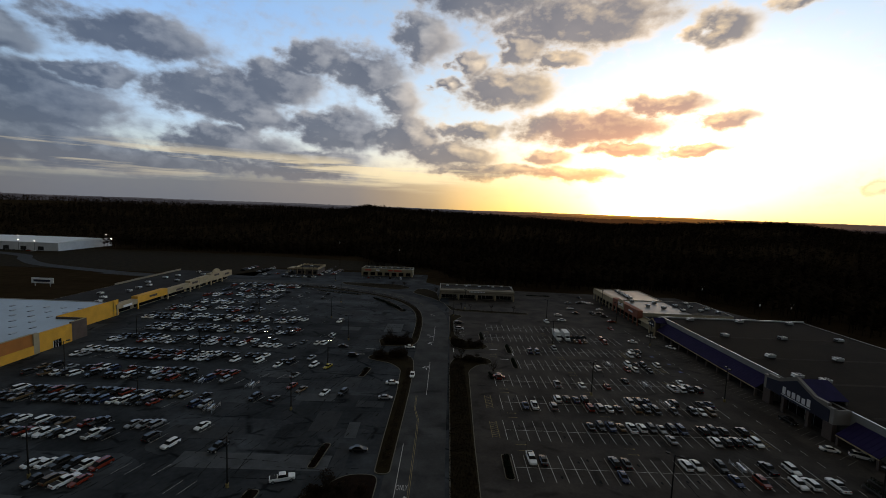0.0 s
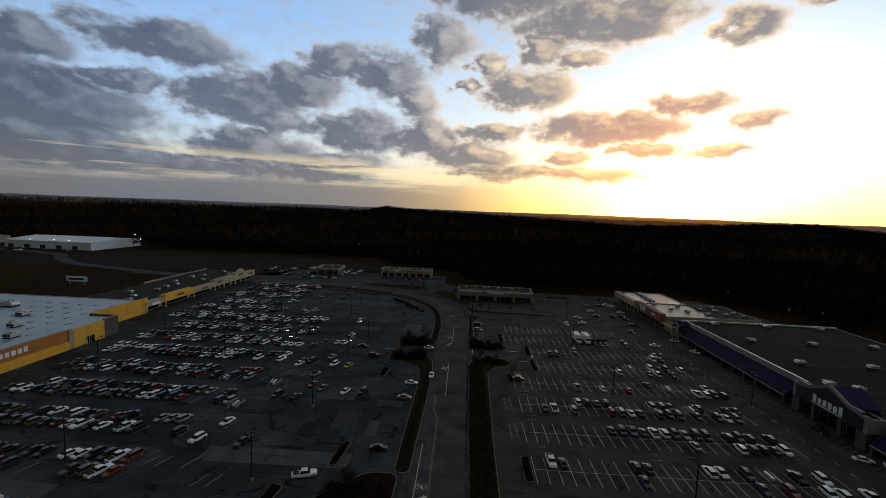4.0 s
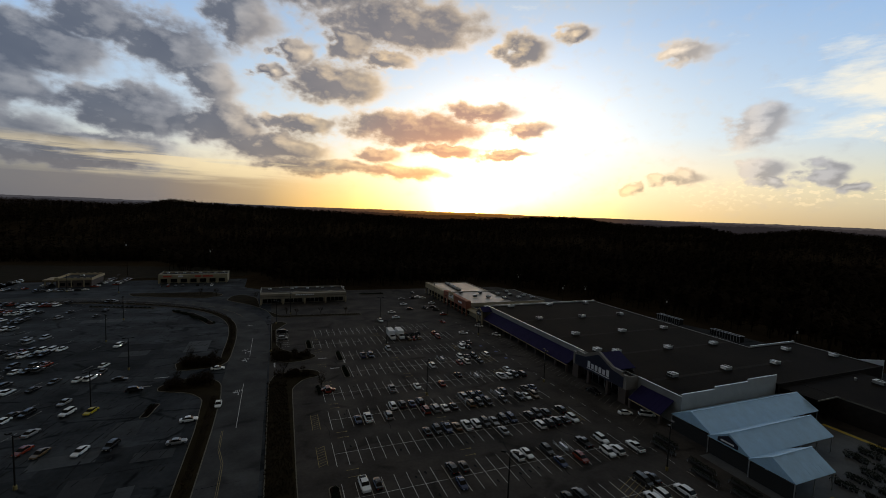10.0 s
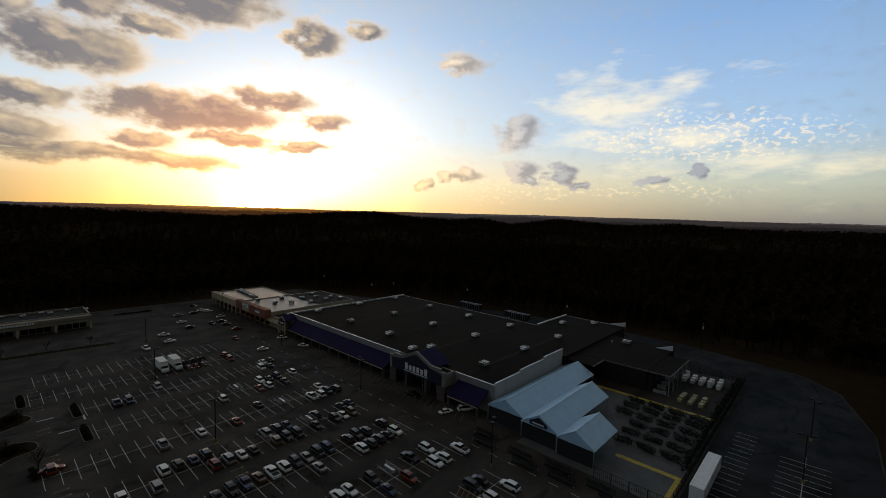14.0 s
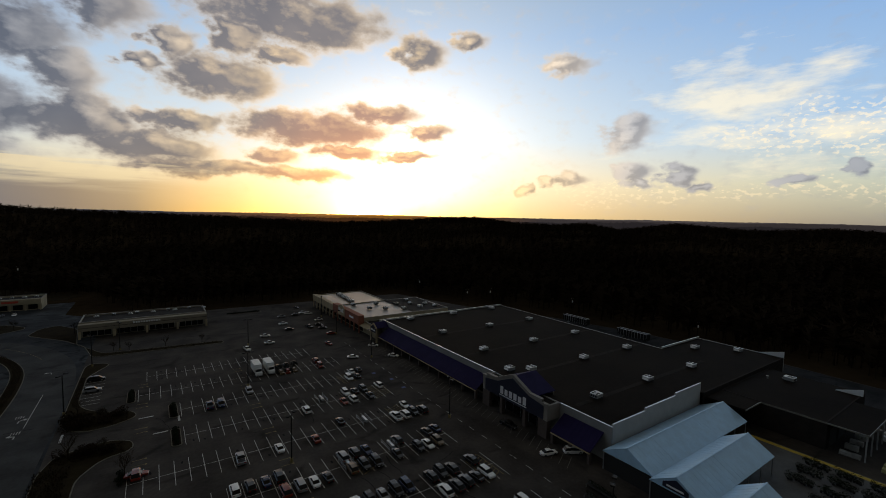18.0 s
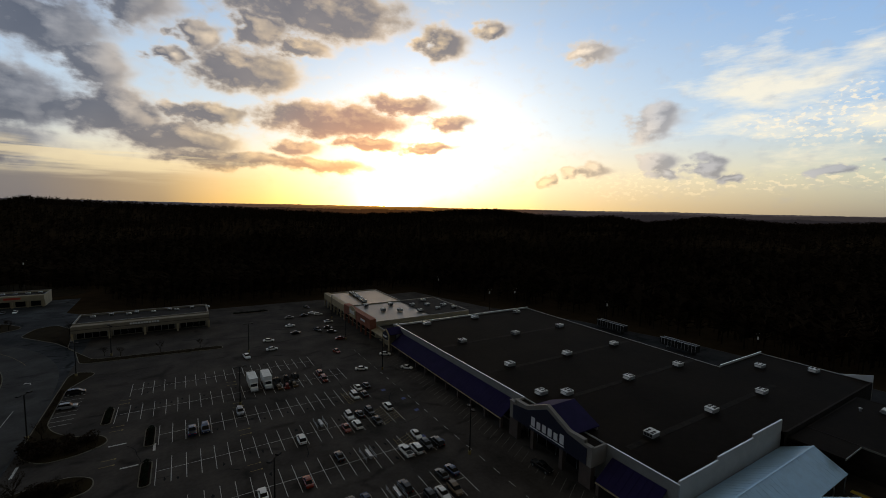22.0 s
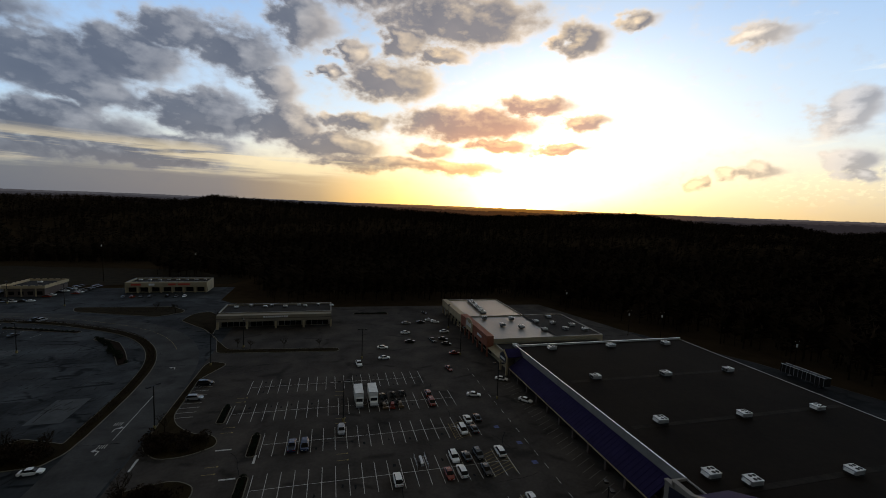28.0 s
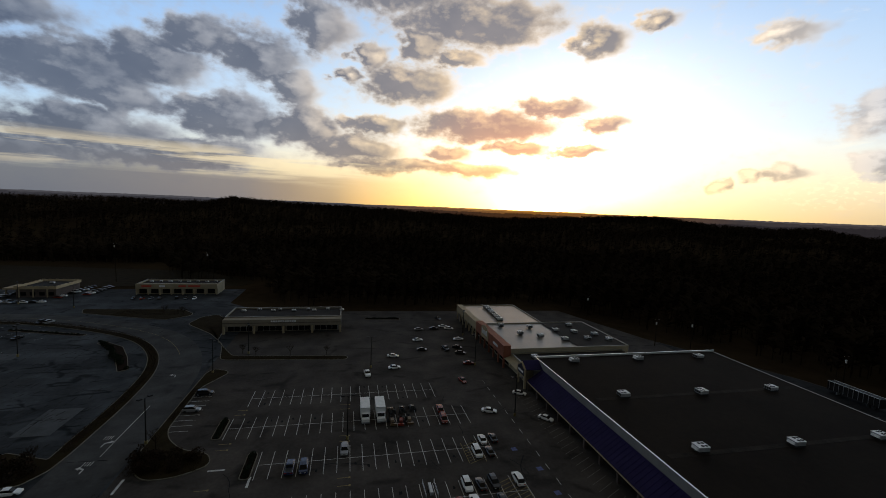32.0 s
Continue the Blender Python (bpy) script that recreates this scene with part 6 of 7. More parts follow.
for x, y, n, dx, dy, a in ((-66, 340, 8, 4.3, 0, 5), (-134, 331, 7, 3.2, 0.4, -8), (-170, 349, 9, 0.2, 3.2, 80), (-155, 350, 8, 0.5, 3.0, 85), (-148, 337, 8, 2.9, 1.2, -20), (-146, 347, 7, 2.9, 1.0, 160),
                           (-103, 344, 9, 0.2, 3.6, 85), (-94, 348, 9, 0.3, 3.4, 88), (-118, 331.5, 5, 3.4, 0.4, 90), (-470, 424, 12, 5, 0, 0), (-640, 440, 18, 6, 0.4, 0), (-500, 412, 10, 5, 0, 0)):
    for i in range(n):
        if R.random() < 0.8:
            far_car(x + dx * i, y + dy * i, a + R.uniform(-4, 4) + R.choice((0, 180)), R.choice("wwkkddgr"))
for c, word in (("w", "white"), ("k", "black"), ("d", "dark grey"), ("g", "silver"), ("r", "dark red")):
    tagged(part("distant_cars", far_cars[c], CAR_COLORS[c]), f"many distant {word} parked cars", "cars", kind="stuff")
tagged(part("distant_car_windows", far_glass, GLASS_DARK), "dark windows of the distant parked cars", "cars", kind="stuff")


def box_truck(x, y):
    t = thing("box_truck", "white box truck parked nose out in a stall", "truck", x, y, 0, "box trucks")
    part("box", Geo().box(x - 1.22, y - 1.6, 1.05, x + 1.22, y + 4.9, 3.65), WHITE_M, t)
    for z in (1.2, 3.5):
        part("rail", Geo().box(x - 1.25, y - 1.63, z, x + 1.25, y - 1.601, z + 0.12), STEEL, t)
    part("cab", Geo().slab_x([(y - 3.6, 0.55), (y - 1.75, 0.55), (y - 1.75, 2.45), (y - 2.5, 2.45), (y - 2.85, 1.65), (y - 3.6, 1.45)], x - 1.0, x + 1.0), CAR_COLORS["w"], t)
    part("windscreen", Geo().slab_x([(y - 2.87, 1.66), (y - 2.53, 2.38), (y - 2.56, 2.40), (y - 2.9, 1.68)], x - 0.88, x + 0.88), GLASS_DARK, t)
    for s in (-1, 1):
        part("side_window", Geo().box(x + s * 1.005 - 0.01, y - 2.6, 1.6, x + s * 1.005 + 0.01, y - 1.9, 2.3), GLASS_DARK, t)
        part("headlight", Geo().box(x + s * 0.75 - 0.17, y - 3.63, 0.9, x + s * 0.75 + 0.17, y - 3.58, 1.15), HEADLAMP, t)
        for yy in (y - 2.7, y + 3.0):
            part("wheel", Geo().rod((x + s * 0.75, yy, 0.42), (x + s * 1.02, yy, 0.42), 0.42, 0.42, 12), RUBBER, t)
    part("chassis", Geo().box(x - 0.5, y - 3.3, 0.55, x + 0.5, y + 4.8, 1.04), DARK, t)
    part("bumper", Geo().box(x - 1.0, y - 3.75, 0.45, x + 1.0, y - 3.61, 0.75), STEEL, t)


box_truck(52.3, 191.6)
box_truck(56.3, 191.6)


def tractor(x, y, turn, col, word):
    t = thing("compact_tractor", f"{word} compact tractor parked among the stalls", "tractor", 0, 0, 0, "tractors")
    part("hood", Geo().slab_x([(-1.5, 0.7), (-0.1, 0.7), (-0.1, 1.35), (-1.3, 1.2)], -0.38, 0.38), CAR_COLORS[col], t)
    part("deck", Geo().box(-0.55, -0.09, 0.6, 0.55, 1.0, 0.8), DARK, t)
    part("seat", Geo().slab_x([(0.35, 0.81), (0.85, 0.81), (0.95, 1.4), (0.8, 1.4), (0.7, 1.0), (0.35, 1.0)], -0.28, 0.28), RUBBER, t)
    part("roll_bar", Geo().rod((-0.5, 0.95, 0.8), (-0.5, 0.95, 2.2), 0.05).rod((0.5, 0.95, 0.8), (0.5, 0.95, 2.2), 0.05).rod((-0.5, 0.95, 2.2), (0.5, 0.95, 2.2), 0.05), DARK, t)
    part("loader", Geo().box(-0.8, -2.3, 0.15, 0.8, -1.8, 0.65).rod((-0.5, -1.9, 0.5), (-0.5, 0.0, 1.1), 0.06).rod((0.5, -1.9, 0.5), (0.5, 0.0, 1.1), 0.06), CAR_COLORS[col], t)
    for s in (-1, 1):
        part("rear_wheel", Geo().rod((s * 0.5, 0.6, 0.6), (s * 0.85, 0.6, 0.6), 0.6, 0.6, 14), RUBBER, t)
        part("front_wheel", Geo().rod((s * 0.45, -1.2, 0.36), (s * 0.7, -1.2, 0.36), 0.36, 0.36, 12), RUBBER, t)
    t.matrix_basis = pose(x, y, 0, 0, 0, turn)


for x, y, a, c, w in ((59.0, 188.5, 10, "b", "brown"), (61.5, 188.2, -8, "r", "dark red"), (63.6, 188.6, 5, "b", "brown"), (59.6, 193.4, 190, "b", "brown"), (62.4, 193.8, 175, "k", "black"), (65.4, 194.2, 185, "d", "grey")):
    tractor(x, y, a, c, w)


def semi_trailer(name, x0, y0, x1, y1, label):
    t = thing(name, label, "trailer", (x0 + x1) / 2, (y0 + y1) / 2, 0)
    part("box", Geo().box(x0, y0, 1.15, x1, y1, 3.95), WHITE_M, t)
    n = int((x1 - x0) / 1.2)
    for i in range(n):
        part("side_post", Geo().box(x0 + 0.5 + 1.2 * i, y0 - 0.03, 1.2, x0 + 0.58 + 1.2 * i, y0 - 0.001, 3.9), STEEL, t)
    for xx in (x0 + 1.6, x0 + 2.9):
        for yy in (y0 + 0.05, y1 - 0.55):
            part("wheel", Geo().rod((xx, yy, 0.5), (xx, yy + 0.5, 0.5), 0.5, 0.5, 12), RUBBER, t)
    part("landing_gear", Geo().box(x1 - 3.2, y0 + 0.5, 0, x1 - 3.0, y1 - 0.5, 1.14), STEEL, t)


semi_trailer("semi_trailer", 105.5, 40.3, 122.5, 42.9, "long white semi trailer beside the garden yard")
# ---- lamps, plants, yard ----
def light_pole(h=11.0, heads=2):
    p = thing("light_pole", "tall dark car park light pole on a yellow concrete base", "light pole", 0, 0, 0, "car park light poles")
    part("base", Geo().rod((0, 0, 0), (0, 0, 0.85), 0.34, 0.32, 12), PAINT_Y, p, "yellow painted concrete base")
    part("shaft", Geo().rod((0, 0, 0.85), (0, 0, h), 0.17, 0.11, 8), POLE_M, p)
    for k in range(heads):
        a = 2 * math.pi * k / heads
        dx, dy = math.cos(a), math.sin(a)
        arm = part("arm", Geo().rod((0, 0, h - 0.2), (dx * 0.9, dy * 0.9, h), 0.05, 0.04, 6), POLE_M, p)
        part("lamp_head", Geo().box(dx * 1.25 - 0.45, dy * 1.25 - 0.36, h - 0.08, dx * 1.25 + 0.45, dy * 1.25 + 0.36, h + 0.2), POLE_M, arm)
    part("collar", Geo().rod((0, 0, h - 2.4), (0, 0, h - 1.9), 0.16, 0.16, 8), POLE_M, p)
    return p


POLE = light_pole()
spots = [(-43.1, 79.6), (-42.4, 113.4), (-41.4, 147.2), (-41, 178), (-86, 114), (-84, 80), (-88, 148), (-58, 214), (-92, 182), (-96, 216), (-62, 250), (48, 131.6), (90, 130.4), (87.2, 78.2), (93, 187.4), (55.6, 227.4), (47.7, 181.7), (46.4, 79.2), (93, 226), (5, 228), (2.8, 186),
         (12, 246), (98, 262), (-118, 96), (-122, 131), (-124, 166), (-126, 200), (131, 26.4), (156, 26), (-112, 330), (-84, 322)]
for i, (x, y) in enumerate(spots):
    m = pose(x, y, 0, 0, 0, R.uniform(0, 180))
    if i == 0:
        POLE.matrix_basis = m
    else:
        copy_thing(POLE, m)

# lit lamps near the far warehouse
for i, (x, y) in enumerate(((-520, 410), (-500, 402), (-476, 470), (-452, 420), (-430, 424), (-408, 418), (-398, 508), (-372, 470), (-560, 425), (-418, 520))):
    p = thing("lit_street_lamp", "slim street lamp with a lit white head", "street lamp", x, y, 0, "lit street lamps")
    part("shaft", Geo().rod((x, y, 0), (x, y, 11), 0.14, 0.09, 6), POLE_M, p)
    part("lamp_head", Geo().box(x - 0.45, y - 0.35, 11, x + 0.45, y + 0.35, 11.3), LAMP_ON, p)


def utility_pole(x, y, h):
    z = float(hill_height(x, y)) - 0.2
    p = thing("utility_pole", "wooden utility pole with cross arm", "utility pole", x, y, z, "utility poles")
    part("shaft", Geo().rod((x, y, z), (x, y, z + h), 0.2, 0.13, 8), BARK, p)
    part("cross_arm", Geo().box(x - 1.2, y - 0.08, z + h - 1.3, x + 1.2, y + 0.08, z + h - 1.1), BARK, p)
    part("transformer", Geo().rod((x - 0.35, y - 0.3, z + h - 3.2), (x - 0.35, y - 0.3, z + h - 2.1), 0.28, 0.28, 10), WHITE_M, p, "pale transformer can")
    for s in (-1, 1):
        part("insulator", Geo().rod((x + s, y, z + h - 1.1), (x + s, y, z + h - 0.85), 0.07, 0.05, 6), WHITE_M, p)


for x, y, h in ((175.6, 288.6, 13), (179.6, 240, 13), (193.6, 235.2, 13), (214, 190, 13), (-98, 392, 26), (-42, 386, 22), (222, 128, 12), (228, 66, 12)):
    utility_pole(x, y, h)


def leaf_cloud(geo, cx, cy, cz, rx, ry, rz, n, size, rng):
    """Small leaves filling an uneven ellipsoid."""
    for i in range(n):
        a, b = rng.uniform(0, 2 * math.pi), rng.uniform(-1, 1)
        q = rng.uniform(0.45, 1.0) ** 0.5 * rng.uniform(0.8, 1.12)
        c = math.sqrt(1 - b * b)
        x, y, z = cx + rx * q * c * math.cos(a), cy + ry * q * c * math.sin(a), max(cz + rz * q * b, 0.14)
        u = Vector((rng.uniform(-1, 1), rng.uniform(-1, 1), rng.uniform(-0.6, 1))).normalized() * size
        v = Vector((rng.uniform(-1, 1), rng.uniform(-1, 1), rng.uniform(-1, 1))).cross(u).normalized() * size * 0.6
        p = Vector((x, y, z))
        geo.add([tuple(p - u * 0.5), tuple(p + v * 0.5), tuple(p + u * 0.5), tuple(p - v * 0.5)], [(0, 1, 2, 3)])


def shrub(seed, mat, label, h=1.1, w=1.0):
    rng = random.Random(seed)
    s = thing("shrub", label, "shrub", 0, 0, 0, "island shrubs")
    g = Geo()
    for k in range(4):
        leaf_cloud(g, rng.uniform(-0.4, 0.4) * w, rng.uniform(-0.4, 0.4) * w, h * rng.uniform(0.4, 0.62), 0.62 * w, 0.62 * w, h * 0.48, 55, 0.24, rng)
    part("crown", g, mat, s)
    st = Geo()
    for k in range(5):
        a = rng.uniform(0, 6.28)
        st.rod((0, 0, 0.1), (0.4 * w * math.cos(a), 0.4 * w * math.sin(a), h * 0.6), 0.03, 0.015, 5)
    part("stem", st, BARK, s)
    return s


SHRUBS = [shrub(1, SHRUB, "low rust-brown shrub in a mulch bed"), shrub(2, FIR, "low dark evergreen shrub in a bed", 0.9, 0.9), shrub(3, SHRUB, "rounded brown-green shrub in a bed", 1.4, 1.2)]
used = set()


def put_shrub(x, y, k=None, s=1.0):
    k = R.randrange(3) if k is None else k
    m = pose(x, y, 0.05, 0, 0, R.uniform(0, 360))
    if k not in used:
        used.add(k)
        SHRUBS[k].matrix_basis = m
        return
    c = copy_thing(SHRUBS[k], m)
    c.scale = (s, s, s * R.uniform(0.85, 1.15))


def bare_tree(seed, h, label):
    """Trunk, limbs that fork three times, twigs."""
    rng = random.Random(seed)
    t = thing("tree", label, "tree", 0, 0, 0, "island trees")
    trunk, crown = Geo(), Geo()
    trunk.rod((0, 0, 0), (0.05, 0.0, h * 0.36), 0.13, 0.09, 8)

    def grow(p, d, L, r, depth):
        q = p + d * L
        crown.rod(tuple(p), tuple(q), r, r * 0.6, 5 if depth > 1 else 3)
        if depth == 0:
            return
        for k in range(rng.randint(3, 4)):
            nd = (d + Vector((rng.uniform(-0.75, 0.75), rng.uniform(-0.75, 0.75), rng.uniform(-0.1, 0.5)))).normalized()
            grow(p + d * L * rng.uniform(0.5, 1.0), nd, L * rng.uniform(0.55, 0.8), r * 0.55, depth - 1)

    for k in range(5):
        a = k * 1.256 + rng.uniform(-0.3, 0.3)
        grow(Vector((0.05, 0, h * rng.uniform(0.24, 0.36))), Vector((0.5 * math.cos(a), 0.5 * math.sin(a), 0.85)).normalized(), h * 0.26, 0.06, 3)
    part("trunk", trunk, BARK, t)
    part("crown", crown, BARK, t, "bare twiggy crown")
    lf = Geo()
    for k in range(9):
        leaf_cloud(lf, rng.uniform(-1.1, 1.1), rng.uniform(-1.1, 1.1), h * rng.uniform(0.45, 0.85), 0.7, 0.7, 0.8, 26, 0.2, rng)
    part("last_leaves", lf, SHRUB, t, "few withered brown leaves")
    return t


TREES = [bare_tree(5, 6.0, "small leafless tree on a kerbed island"), bare_tree(6, 5.0, "small twiggy brown tree on an island")]
for i, (x, y) in enumerate(((-23.5, 180), (-16, 180), (-24, 161), (-17, 159), (6, 183), (11, 177.5), (7, 158.5), (13, 158.5), (17.6, 143.5), (-22, 78), (-25, 73), (10, 246), (-6, 284), (15, 243.6), (27, 242.5), (40, 242), (-38, 306), (-29, 303))):
    m = pose(x, y, 0.1, 0, 0, R.uniform(0, 360))
    if i < 2:
        TREES[i].matrix_basis = m
    else:
        c = copy_thing(TREES[i % 2], m)
        s = R.uniform(0.75, 1.15)
        c.scale = (s, s, s)

# shrubs in the small beds
for x, y0, y1 in ((15.4, 86.5, 95), (27.2, 153, 161.5), (27.2, 170, 178.5), (17.3, 186.5, 195), (16.9, 141, 146), (-37.8, 69, 78), (-28, 88.5, 96), (-27.1, 140.5, 146)):
    y = y0
    while y < y1:
        put_shrub(x + R.uniform(-0.25, 0.25), y, 1 if x > 0 else None, R.uniform(0.7, 1.0))
        y += R.uniform(0.75, 1.1)
for i in range(34):
    t = R.random()
    put_shrub(-45 + 22 * t + R.uniform(-1, 1), 264.3 - 31 * t ** 1.15 + R.uniform(-1, 1), 1, R.uniform(0.8, 1.3))
for i in range(14):
    put_shrub(-85 + 30 * i / 14, 282.8 - 9.5 * i / 14, 1, R.uniform(0.6, 1.0))
for i in range(26):
    put_shrub(R.uniform(-28, -15), R.uniform(62, 84), R.choice((0, 2)), R.uniform(1.0, 2.0))
for i in range(18):
    put_shrub(R.uniform(-27, -14), R.uniform(157, 162), R.choice((0, 2)), R.uniform(1.1, 2.3))
for i in range(14):
    put_shrub(R.uniform(4, 16), R.uniform(156, 161), R.choice((0, 2)), R.uniform(1.0, 2.0))
for i in range(14):
    put_shrub(57 + 1.15 * i, 291.9, 1, R.uniform(0.7, 1.0))
for i in range(22):
    put_shrub(R.uniform(4, 16), R.uniform(173.5, 180), R.choice((0, 2)), R.uniform(1.0, 2.2))
for i in range(26):
    put_shrub(R.uniform(-26, -14), R.uniform(174.5, 181), R.choice((0, 2)), R.uniform(1.1, 2.3))

# clipped hedges beside the road, leaves joined
rng = random.Random(4)
for line, h, wide in ((offset(inner, 8.1), 1.5, 1.25), ([(-12.6 + 0.012 * i, 88 + 1.1 * i) for i in range(56)], 0.7, 1.1), ([(3.9, 196 + 1.2 * i) for i in range(17)], 0.9, 0.6), ([(6.5 + 1.3 * i, 241.2 - 0.09 * i) for i in range(31)], 0.7, 0.6)):
    g = Geo()
    for (a, b), (c, d) in zip(line, line[1:]):
        L = math.hypot(c - a, d - b)
        for k in range(max(1, int(L / 0.8))):
            t = (k + rng.random()) / max(1, int(L / 0.8))
            leaf_cloud(g, a + (c - a) * t, b + (d - b) * t, h * 0.55, wide, wide, h * 0.55, int(20 + 22 * (wide - 0.6)), 0.30, rng)
    tagged(part("hedge", g, SHRUB), "low dark brown hedge beside the road", "hedge", kind="stuff")

# tufts over the verges
g = Geo()
for i in range(9000):
    if i % 3:
        y = rng.uniform(60, 155)
        x = rng.uniform(2.0, 7.9)
    else:
        x, y = rng.choice(((rng.uniform(-28, -14), rng.uniform(60, 84)), (rng.uniform(3, 17), rng.uniform(173, 180)), (rng.uniform(4, 17), rng.uniform(156, 161)), (rng.uniform(-26, -13.5), rng.uniform(155.5, 162)), (rng.uniform(-60, -32), rng.uniform(304, 314))))
    hgt, w = rng.uniform(0.15, 0.4), rng.uniform(0, 3.14)
    dx, dy = 0.12 * math.cos(w), 0.12 * math.sin(w)
    g.add([(x - dx, y - dy, 0.13), (x + dx, y + dy, 0.13), (x + rng.uniform(-0.15, 0.15), y + rng.uniform(-0.15, 0.15), 0.13 + hgt)], [(0, 1, 2)])
tagged(part("grass_tufts", g, SHRUB), "dry tufts of grass on the verges", "grass", kind="stuff")

# ---- garden yard ----
BAND_Y = stuff("yellow_floor_paint", (0.46, 0.33, 0.03), 0.7, vary=0.4, scale=0.9, fine=5.0)
yard = sheet("yard_floor", "concrete floor of the garden yard", Geo().box(100.4, 45.4, 0.0, 152, 80.3, 0.02), stuff("yard_concrete", (0.085, 0.085, 0.083), 0.85, vary=0.4, scale=0.2, fine=2.0))
for a in ((150.2, 47, 151.6, 81), (112.2, 46, 113.6, 60), (101, 45.6, 112.19, 46.9)):
    sheet("yellow_safety_band", "broad yellow painted band on the yard floor", Geo().box(a[0], a[1], 0.021, a[2], a[3], 0.03), BAND_Y)


def fence(x0, y0, x1, y1, h, label):
    f = thing("yard_fence", label, "fence", (x0 + x1) / 2, (y0 + y1) / 2, 0)
    L = math.hypot(x1 - x0, y1 - y0)
    n = int(L / 3)
    for i in range(n + 1):
        x, y = x0 + (x1 - x0) * i / n, y0 + (y1 - y0) * i / n
        part("post", Geo().box(x - 0.07, y - 0.07, 0, x + 0.07, y + 0.07, h), POLE_M, f)
    for z in (0.2, h * 0.5, h - 0.1):
        part("rail", Geo().rod((x0, y0, z), (x1, y1, z), 0.04, 0.04, 6), POLE_M, f)
    m = int(L / 0.42)
    first_bar = None
    for i in range(m):
        x, y = x0 + (x1 - x0) * i / m, y0 + (y1 - y0) * i / m
        if first_bar is None:
            first_bar = part("picket", Geo().box(x - 0.025, y - 0.025, 0.1, x + 0.025, y + 0.025, h - 0.05), POLE_M, f)
        else:
            bar = first_bar.copy()
            scene.collection.objects.link(bar)
            bar.location = (x - x0, y - y0, 0)


fence(100, 45, 192, 45, 2.6, "tall black steel picket fence round the garden yard")
fence(100, 45.2, 100, 60, 2.6, "tall black steel picket fence facing the car park")
fence(192, 45.2, 192, 66, 2.6, "tall black steel picket fence at the yard end")


def nursery_plant(seed, h, w, label):
    rng = random.Random(seed)
    s = thing("nursery_plant", label, "plant", 0, 0, 0, "nursery plants")
    part("pot", Geo().rod((0, 0, 0), (0, 0, 0.4), 0.22, 0.28, 8), DARK, s)
    g = Geo()
    for k in range(3):
        leaf_cloud(g, rng.uniform(-0.2, 0.2), rng.uniform(-0.2, 0.2), 0.5 + h * rng.uniform(0.3, 0.6), 0.5 * w, 0.5 * w, h * 0.5, 40, 0.24, rng)
    part("leaves", g, FIR, s)
    return s


NP = [nursery_plant(8, 1.5, 1.3, "dark potted evergreen in the garden yard"), nursery_plant(9, 1.0, 1.6, "low dark potted shrub in the garden yard")]
first = [True, True]
for bx in (120, 125.5, 131, 136.5, 142, 147):
    for by in (50, 55.5, 61, 66.5):
        if bx < 135 and by > 64:
            continue
        for k in range(8):
            i = R.randrange(2)
            m = pose(bx + R.uniform(-0.5, 0.5), by - 1.9 + 0.55 * k, 0.03, 0, 0, R.uniform(0, 360))
            if first[i]:
                first[i] = False
                NP[i].matrix_basis = m
            else:
                copy_thing(NP[i], m)


# dark evergreens lined up inside the yard's long fence
for i in range(58):
    c = copy_thing(NP[i % 2], pose(117 + 1.28 * i + R.uniform(-0.2, 0.2), 46.4 + R.uniform(-0.3, 0.5), 0.03, 0, 0, R.uniform(0, 360)))
    k = R.uniform(1.1, 1.6)
    c.scale = (k, k, k)

tuft = Geo()
leaf_cloud(tuft, 0, 0, 0.38, 0.62, 0.5, 0.42, 60, 0.25, random.Random(21))
RACK_PLANT = bpy.data.meshes.new("plant")
RACK_PLANT.from_pydata(tuft.v, [], tuft.f)
RACK_PLANT.materials.append(FIR)


def plant_table(x0, y0, x1, y1, name="plant_rack", label="long low rack of dark plants outside the yard"):
    t = thing(name, label, "rack", (x0 + x1) / 2, (y0 + y1) / 2, 0, "plant racks")
    part("shelf", Geo().box(x0, y0, 0.6, x1, y1, 0.68), DARK, t)
    for x in (x0 + 0.1, x1 - 0.1):
        for y in (y0 + 0.1, y1 - 0.1):
            part("leg", Geo().box(x - 0.05, y - 0.05, 0, x + 0.05, y + 0.05, 0.59), STEEL, t)
    for k in range(int((y1 - y0) / 0.9)):
        p = new("plant", RACK_PLANT)
        p.parent = t
        p.location = (0, y0 + 0.5 + 0.9 * k - (y0 + y1) / 2, 0.69)
        p.rotation_euler = (0, 0, 0.9 * k + x0)


for x0, y0 in ((96.5, 84), (93.2, 82), (95, 73), (92.2, 70), (96.5, 64), (93.4, 61.5), (96, 54), (93, 50)):
    plant_table(x0, y0, x0 + 1.5, y0 + 6.5)


def pallet(x, y, mat, label, h):
    p = thing("pallet_stack", label, "pallet", x, y, 0, "pallet stacks")
    for k in range(3):
        part("board", Geo().box(x - 0.6, y - 0.6 + 0.5 * k, 0, x + 0.6, y - 0.4 + 0.5 * k, 0.14), CONCRETE, p)
    part("load", Geo().prism(rounded([(x - 0.6, y - 0.6), (x + 0.6, y - 0.6), (x + 0.6, y + 0.6), (x - 0.6, y + 0.6)], 0.12, 2), 0.141, h), mat, p)


LUMBER = stuff("yellow_wrapped_load", (0.36, 0.33, 0.14), 0.6, vary=0.25)
for i in range(4):
    for j in range(5):
        if R.random() < 0.85:
            pallet(177.5 + 1.7 * i, 50.5 + 2.6 * j, WHITE_M, "white wrapped goods on a pallet", R.uniform(1.2, 2.4))
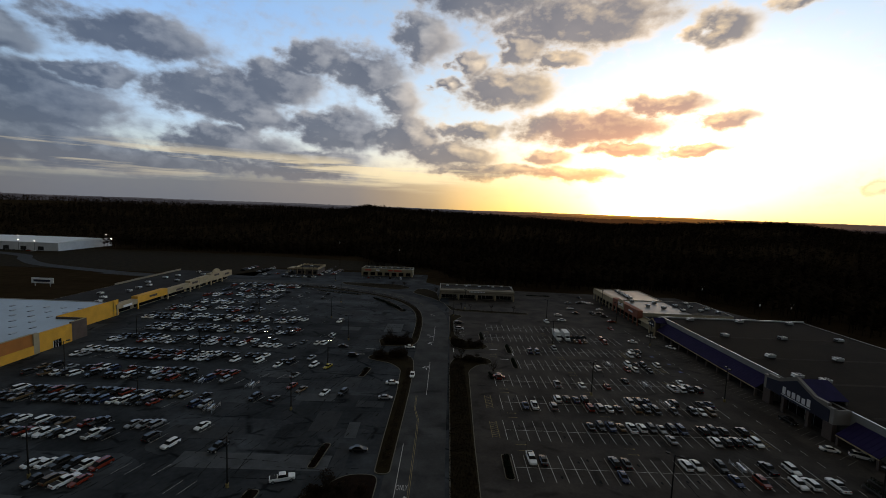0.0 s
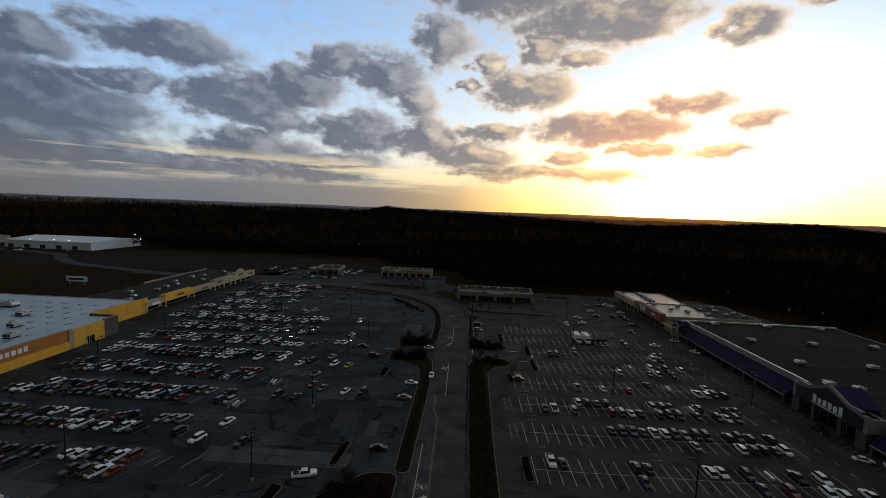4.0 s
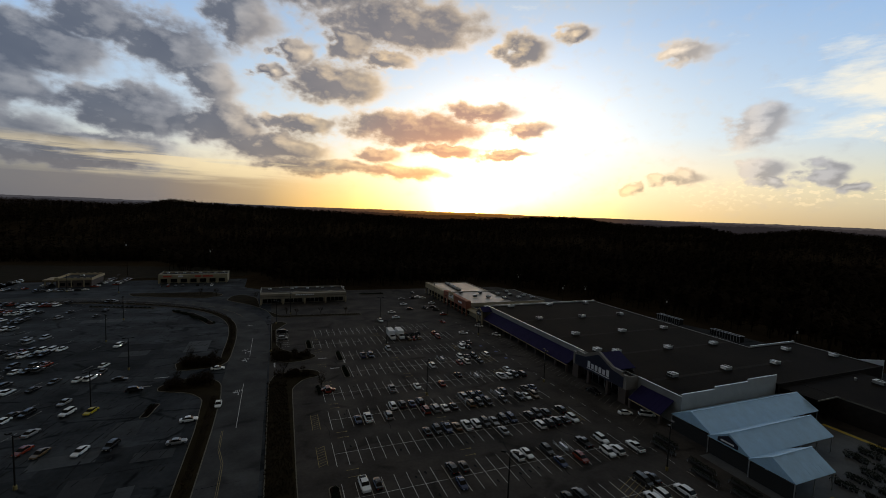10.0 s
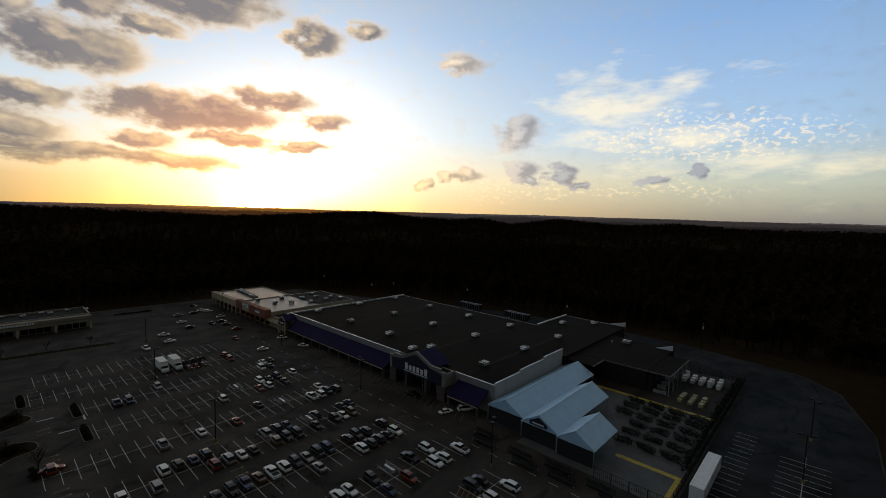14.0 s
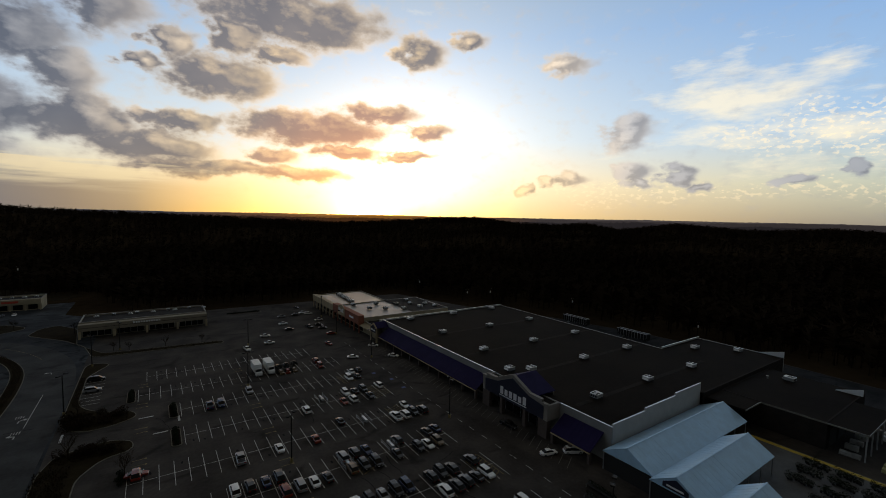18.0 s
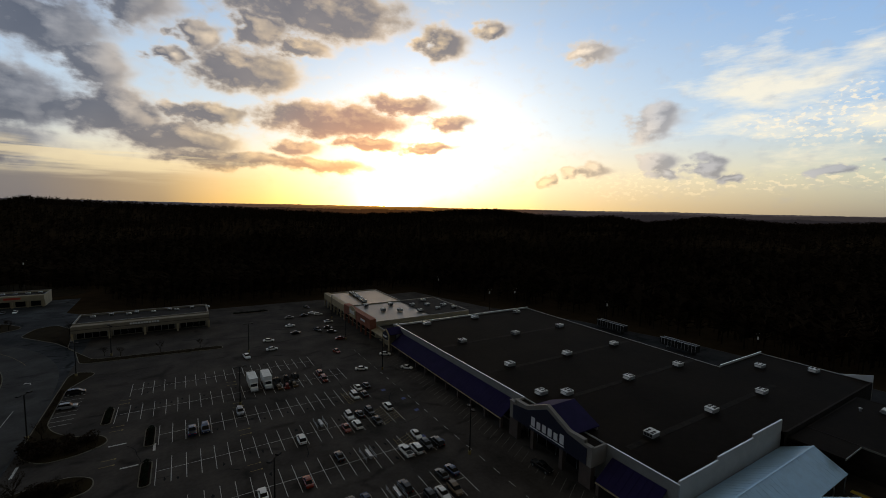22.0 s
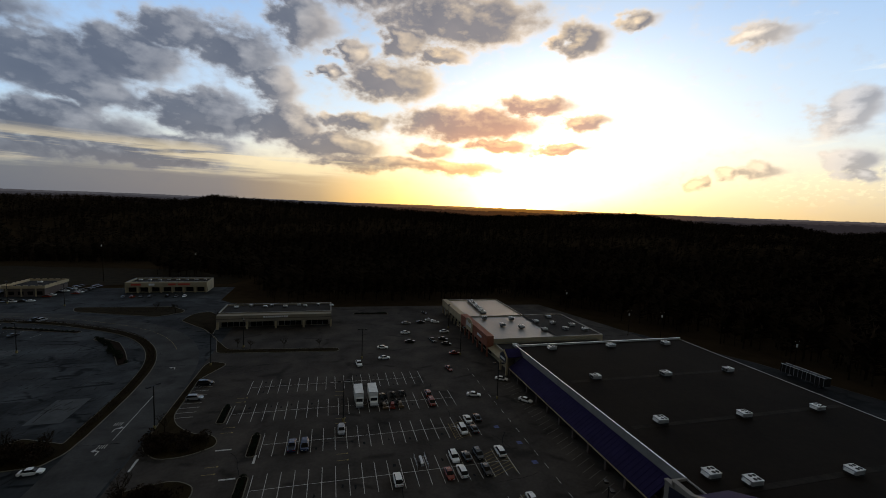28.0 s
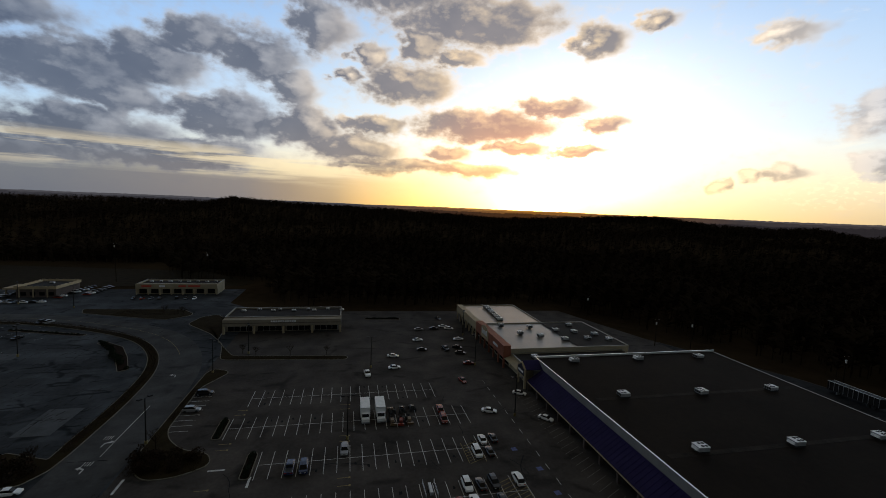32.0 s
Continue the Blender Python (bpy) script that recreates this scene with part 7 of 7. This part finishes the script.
for i in range(5):
    for j in range(3):
        pallet(157.5 + 1.6 * i, 51.5 + 2.9 * j, LUMBER, "yellow wrapped goods on a pallet", R.uniform(0.8, 1.4))
for i in range(6):
    for j in range(3):
        if R.random() < 0.7:
            pallet(160 + 4.4 * i, 62.5 + 1.3 * j, CONCRETE, "grey goods on a pallet beside the wing", R.uniform(0.7, 1.3))


def cart_corral(x, y):
    c = thing("cart_corral", "steel shopping cart corral in a stall", "cart corral", x, y, 0, "cart corrals")
    for s in (-1.2, 1.2):
        part("side_rail", Geo().rod((x + s, y - 2.3, 0.9), (x + s, y + 2.3, 0.9), 0.04).rod((x + s, y - 2.3, 0.45), (x + s, y + 2.3, 0.45), 0.04), STEEL, c)
        for yy in (y - 2.3, y + 2.3):
            part("post", Geo().rod((x + s, yy, 0), (x + s, yy, 1.1), 0.05), STEEL, c)
    part("nested_cart", Geo().slab_x([(y - 1.9, 0.35), (y + 1.2, 0.35), (y + 1.3, 0.95), (y - 1.8, 0.95)], x - 0.3, x + 0.3), STEEL, c, "nested row of steel carts")


for x, y in ((69.5, 125.9), (69.5, 141), (64, 160), (70, 93.3), (-64, 112), (-77, 130), (-60, 128), (-98, 96), (-95, 165), (58, 124)):
    cart_corral(x, y)

# shipping trailers and bins behind the home store
for cy, lab in ((149.6, "dark storage trailer with pale roof edges behind the store"), (182, "dark storage trailer parked far behind the store")):
    tr = thing("storage_trailer", lab, "trailer", 208, cy, 0, "storage trailers")
    part("box", Geo().box(206.4, cy - 7.5, 1.1, 209.0, cy + 7.5, 3.9), POLE_M, tr, "dark grey trailer box")
    for xx in (206.35, 208.95):
        part("roof_rail", Geo().box(xx, cy - 7.5, 3.9, xx + 0.1, cy + 7.5, 4.02), WHITE_M, tr, "pale roof rail")
    for k in range(11):
        part("side_post", Geo().box(206.3, cy - 7.2 + 1.4 * k, 1.15, 206.39, cy - 7.1 + 1.4 * k, 3.88), STEEL, tr)
    for yy in (cy - 5.6, cy - 4.3):
        for xx in (206.5, 208.4):
            part("wheel", Geo().rod((xx, yy, 0.5), (xx + 0.5, yy, 0.5), 0.5, 0.5, 12), RUBBER, tr)
    part("landing_gear", Geo().box(206.9, cy + 4.8, 0, 208.5, cy + 5.0, 1.09), STEEL, tr)
dock = thing("loading_dock", "low dark concrete dock wall behind the store", "dock", 190, 150, 0)
part("dock_wall", Geo().box(179.75, 136, 0, 192, 136.4, 1.6), BRICK_AND_SHADE, dock)
part("dock_wall", Geo().box(179.75, 168, 0, 196, 168.4, 2.2), BRICK_AND_SHADE, dock)
for k in range(5):
    part("dock_door", Geo().box(179.72, 140 + 5.5 * k, 1.2, 179.8, 143 + 5.5 * k, 4.2), WHITE_M, dock, "white dock door")
for i in range(6):
    x, y = 182.5 + R.uniform(0, 2), 150 + 8 * i
    d = thing("waste_bin", "dark steel waste bin behind the store", "waste bin", x, y, 0, "waste bins")
    part("body", Geo().slab_x([(y - 1, 0.15), (y + 1, 0.15), (y + 1.2, 1.5), (y - 1.2, 1.5)], x - 1.4, x + 1.4), STEEL, d)
    part("lid", Geo().box(x - 1.45, y - 1.22, 1.51, x + 1.45, y + 1.22, 1.58), DARK, d)

# a low board sign beyond the discount store
bs = thing("board_sign", "white roadside board sign on two posts", "sign", -253, 262, 0)
part("board", Geo().box(-260, 262, 2.0, -246, 262.4, 5.4), LETTER, bs)
part("sign_bar", Geo().box(-258.5, 261.9, 2.9, -248, 261.99, 4.3), NAVY_SIGN, bs)
for x in (-258, -248.4):
    part("post", Geo().box(x, 262.05, 0, x + 0.4, 262.35, 1.99), STEEL, bs)
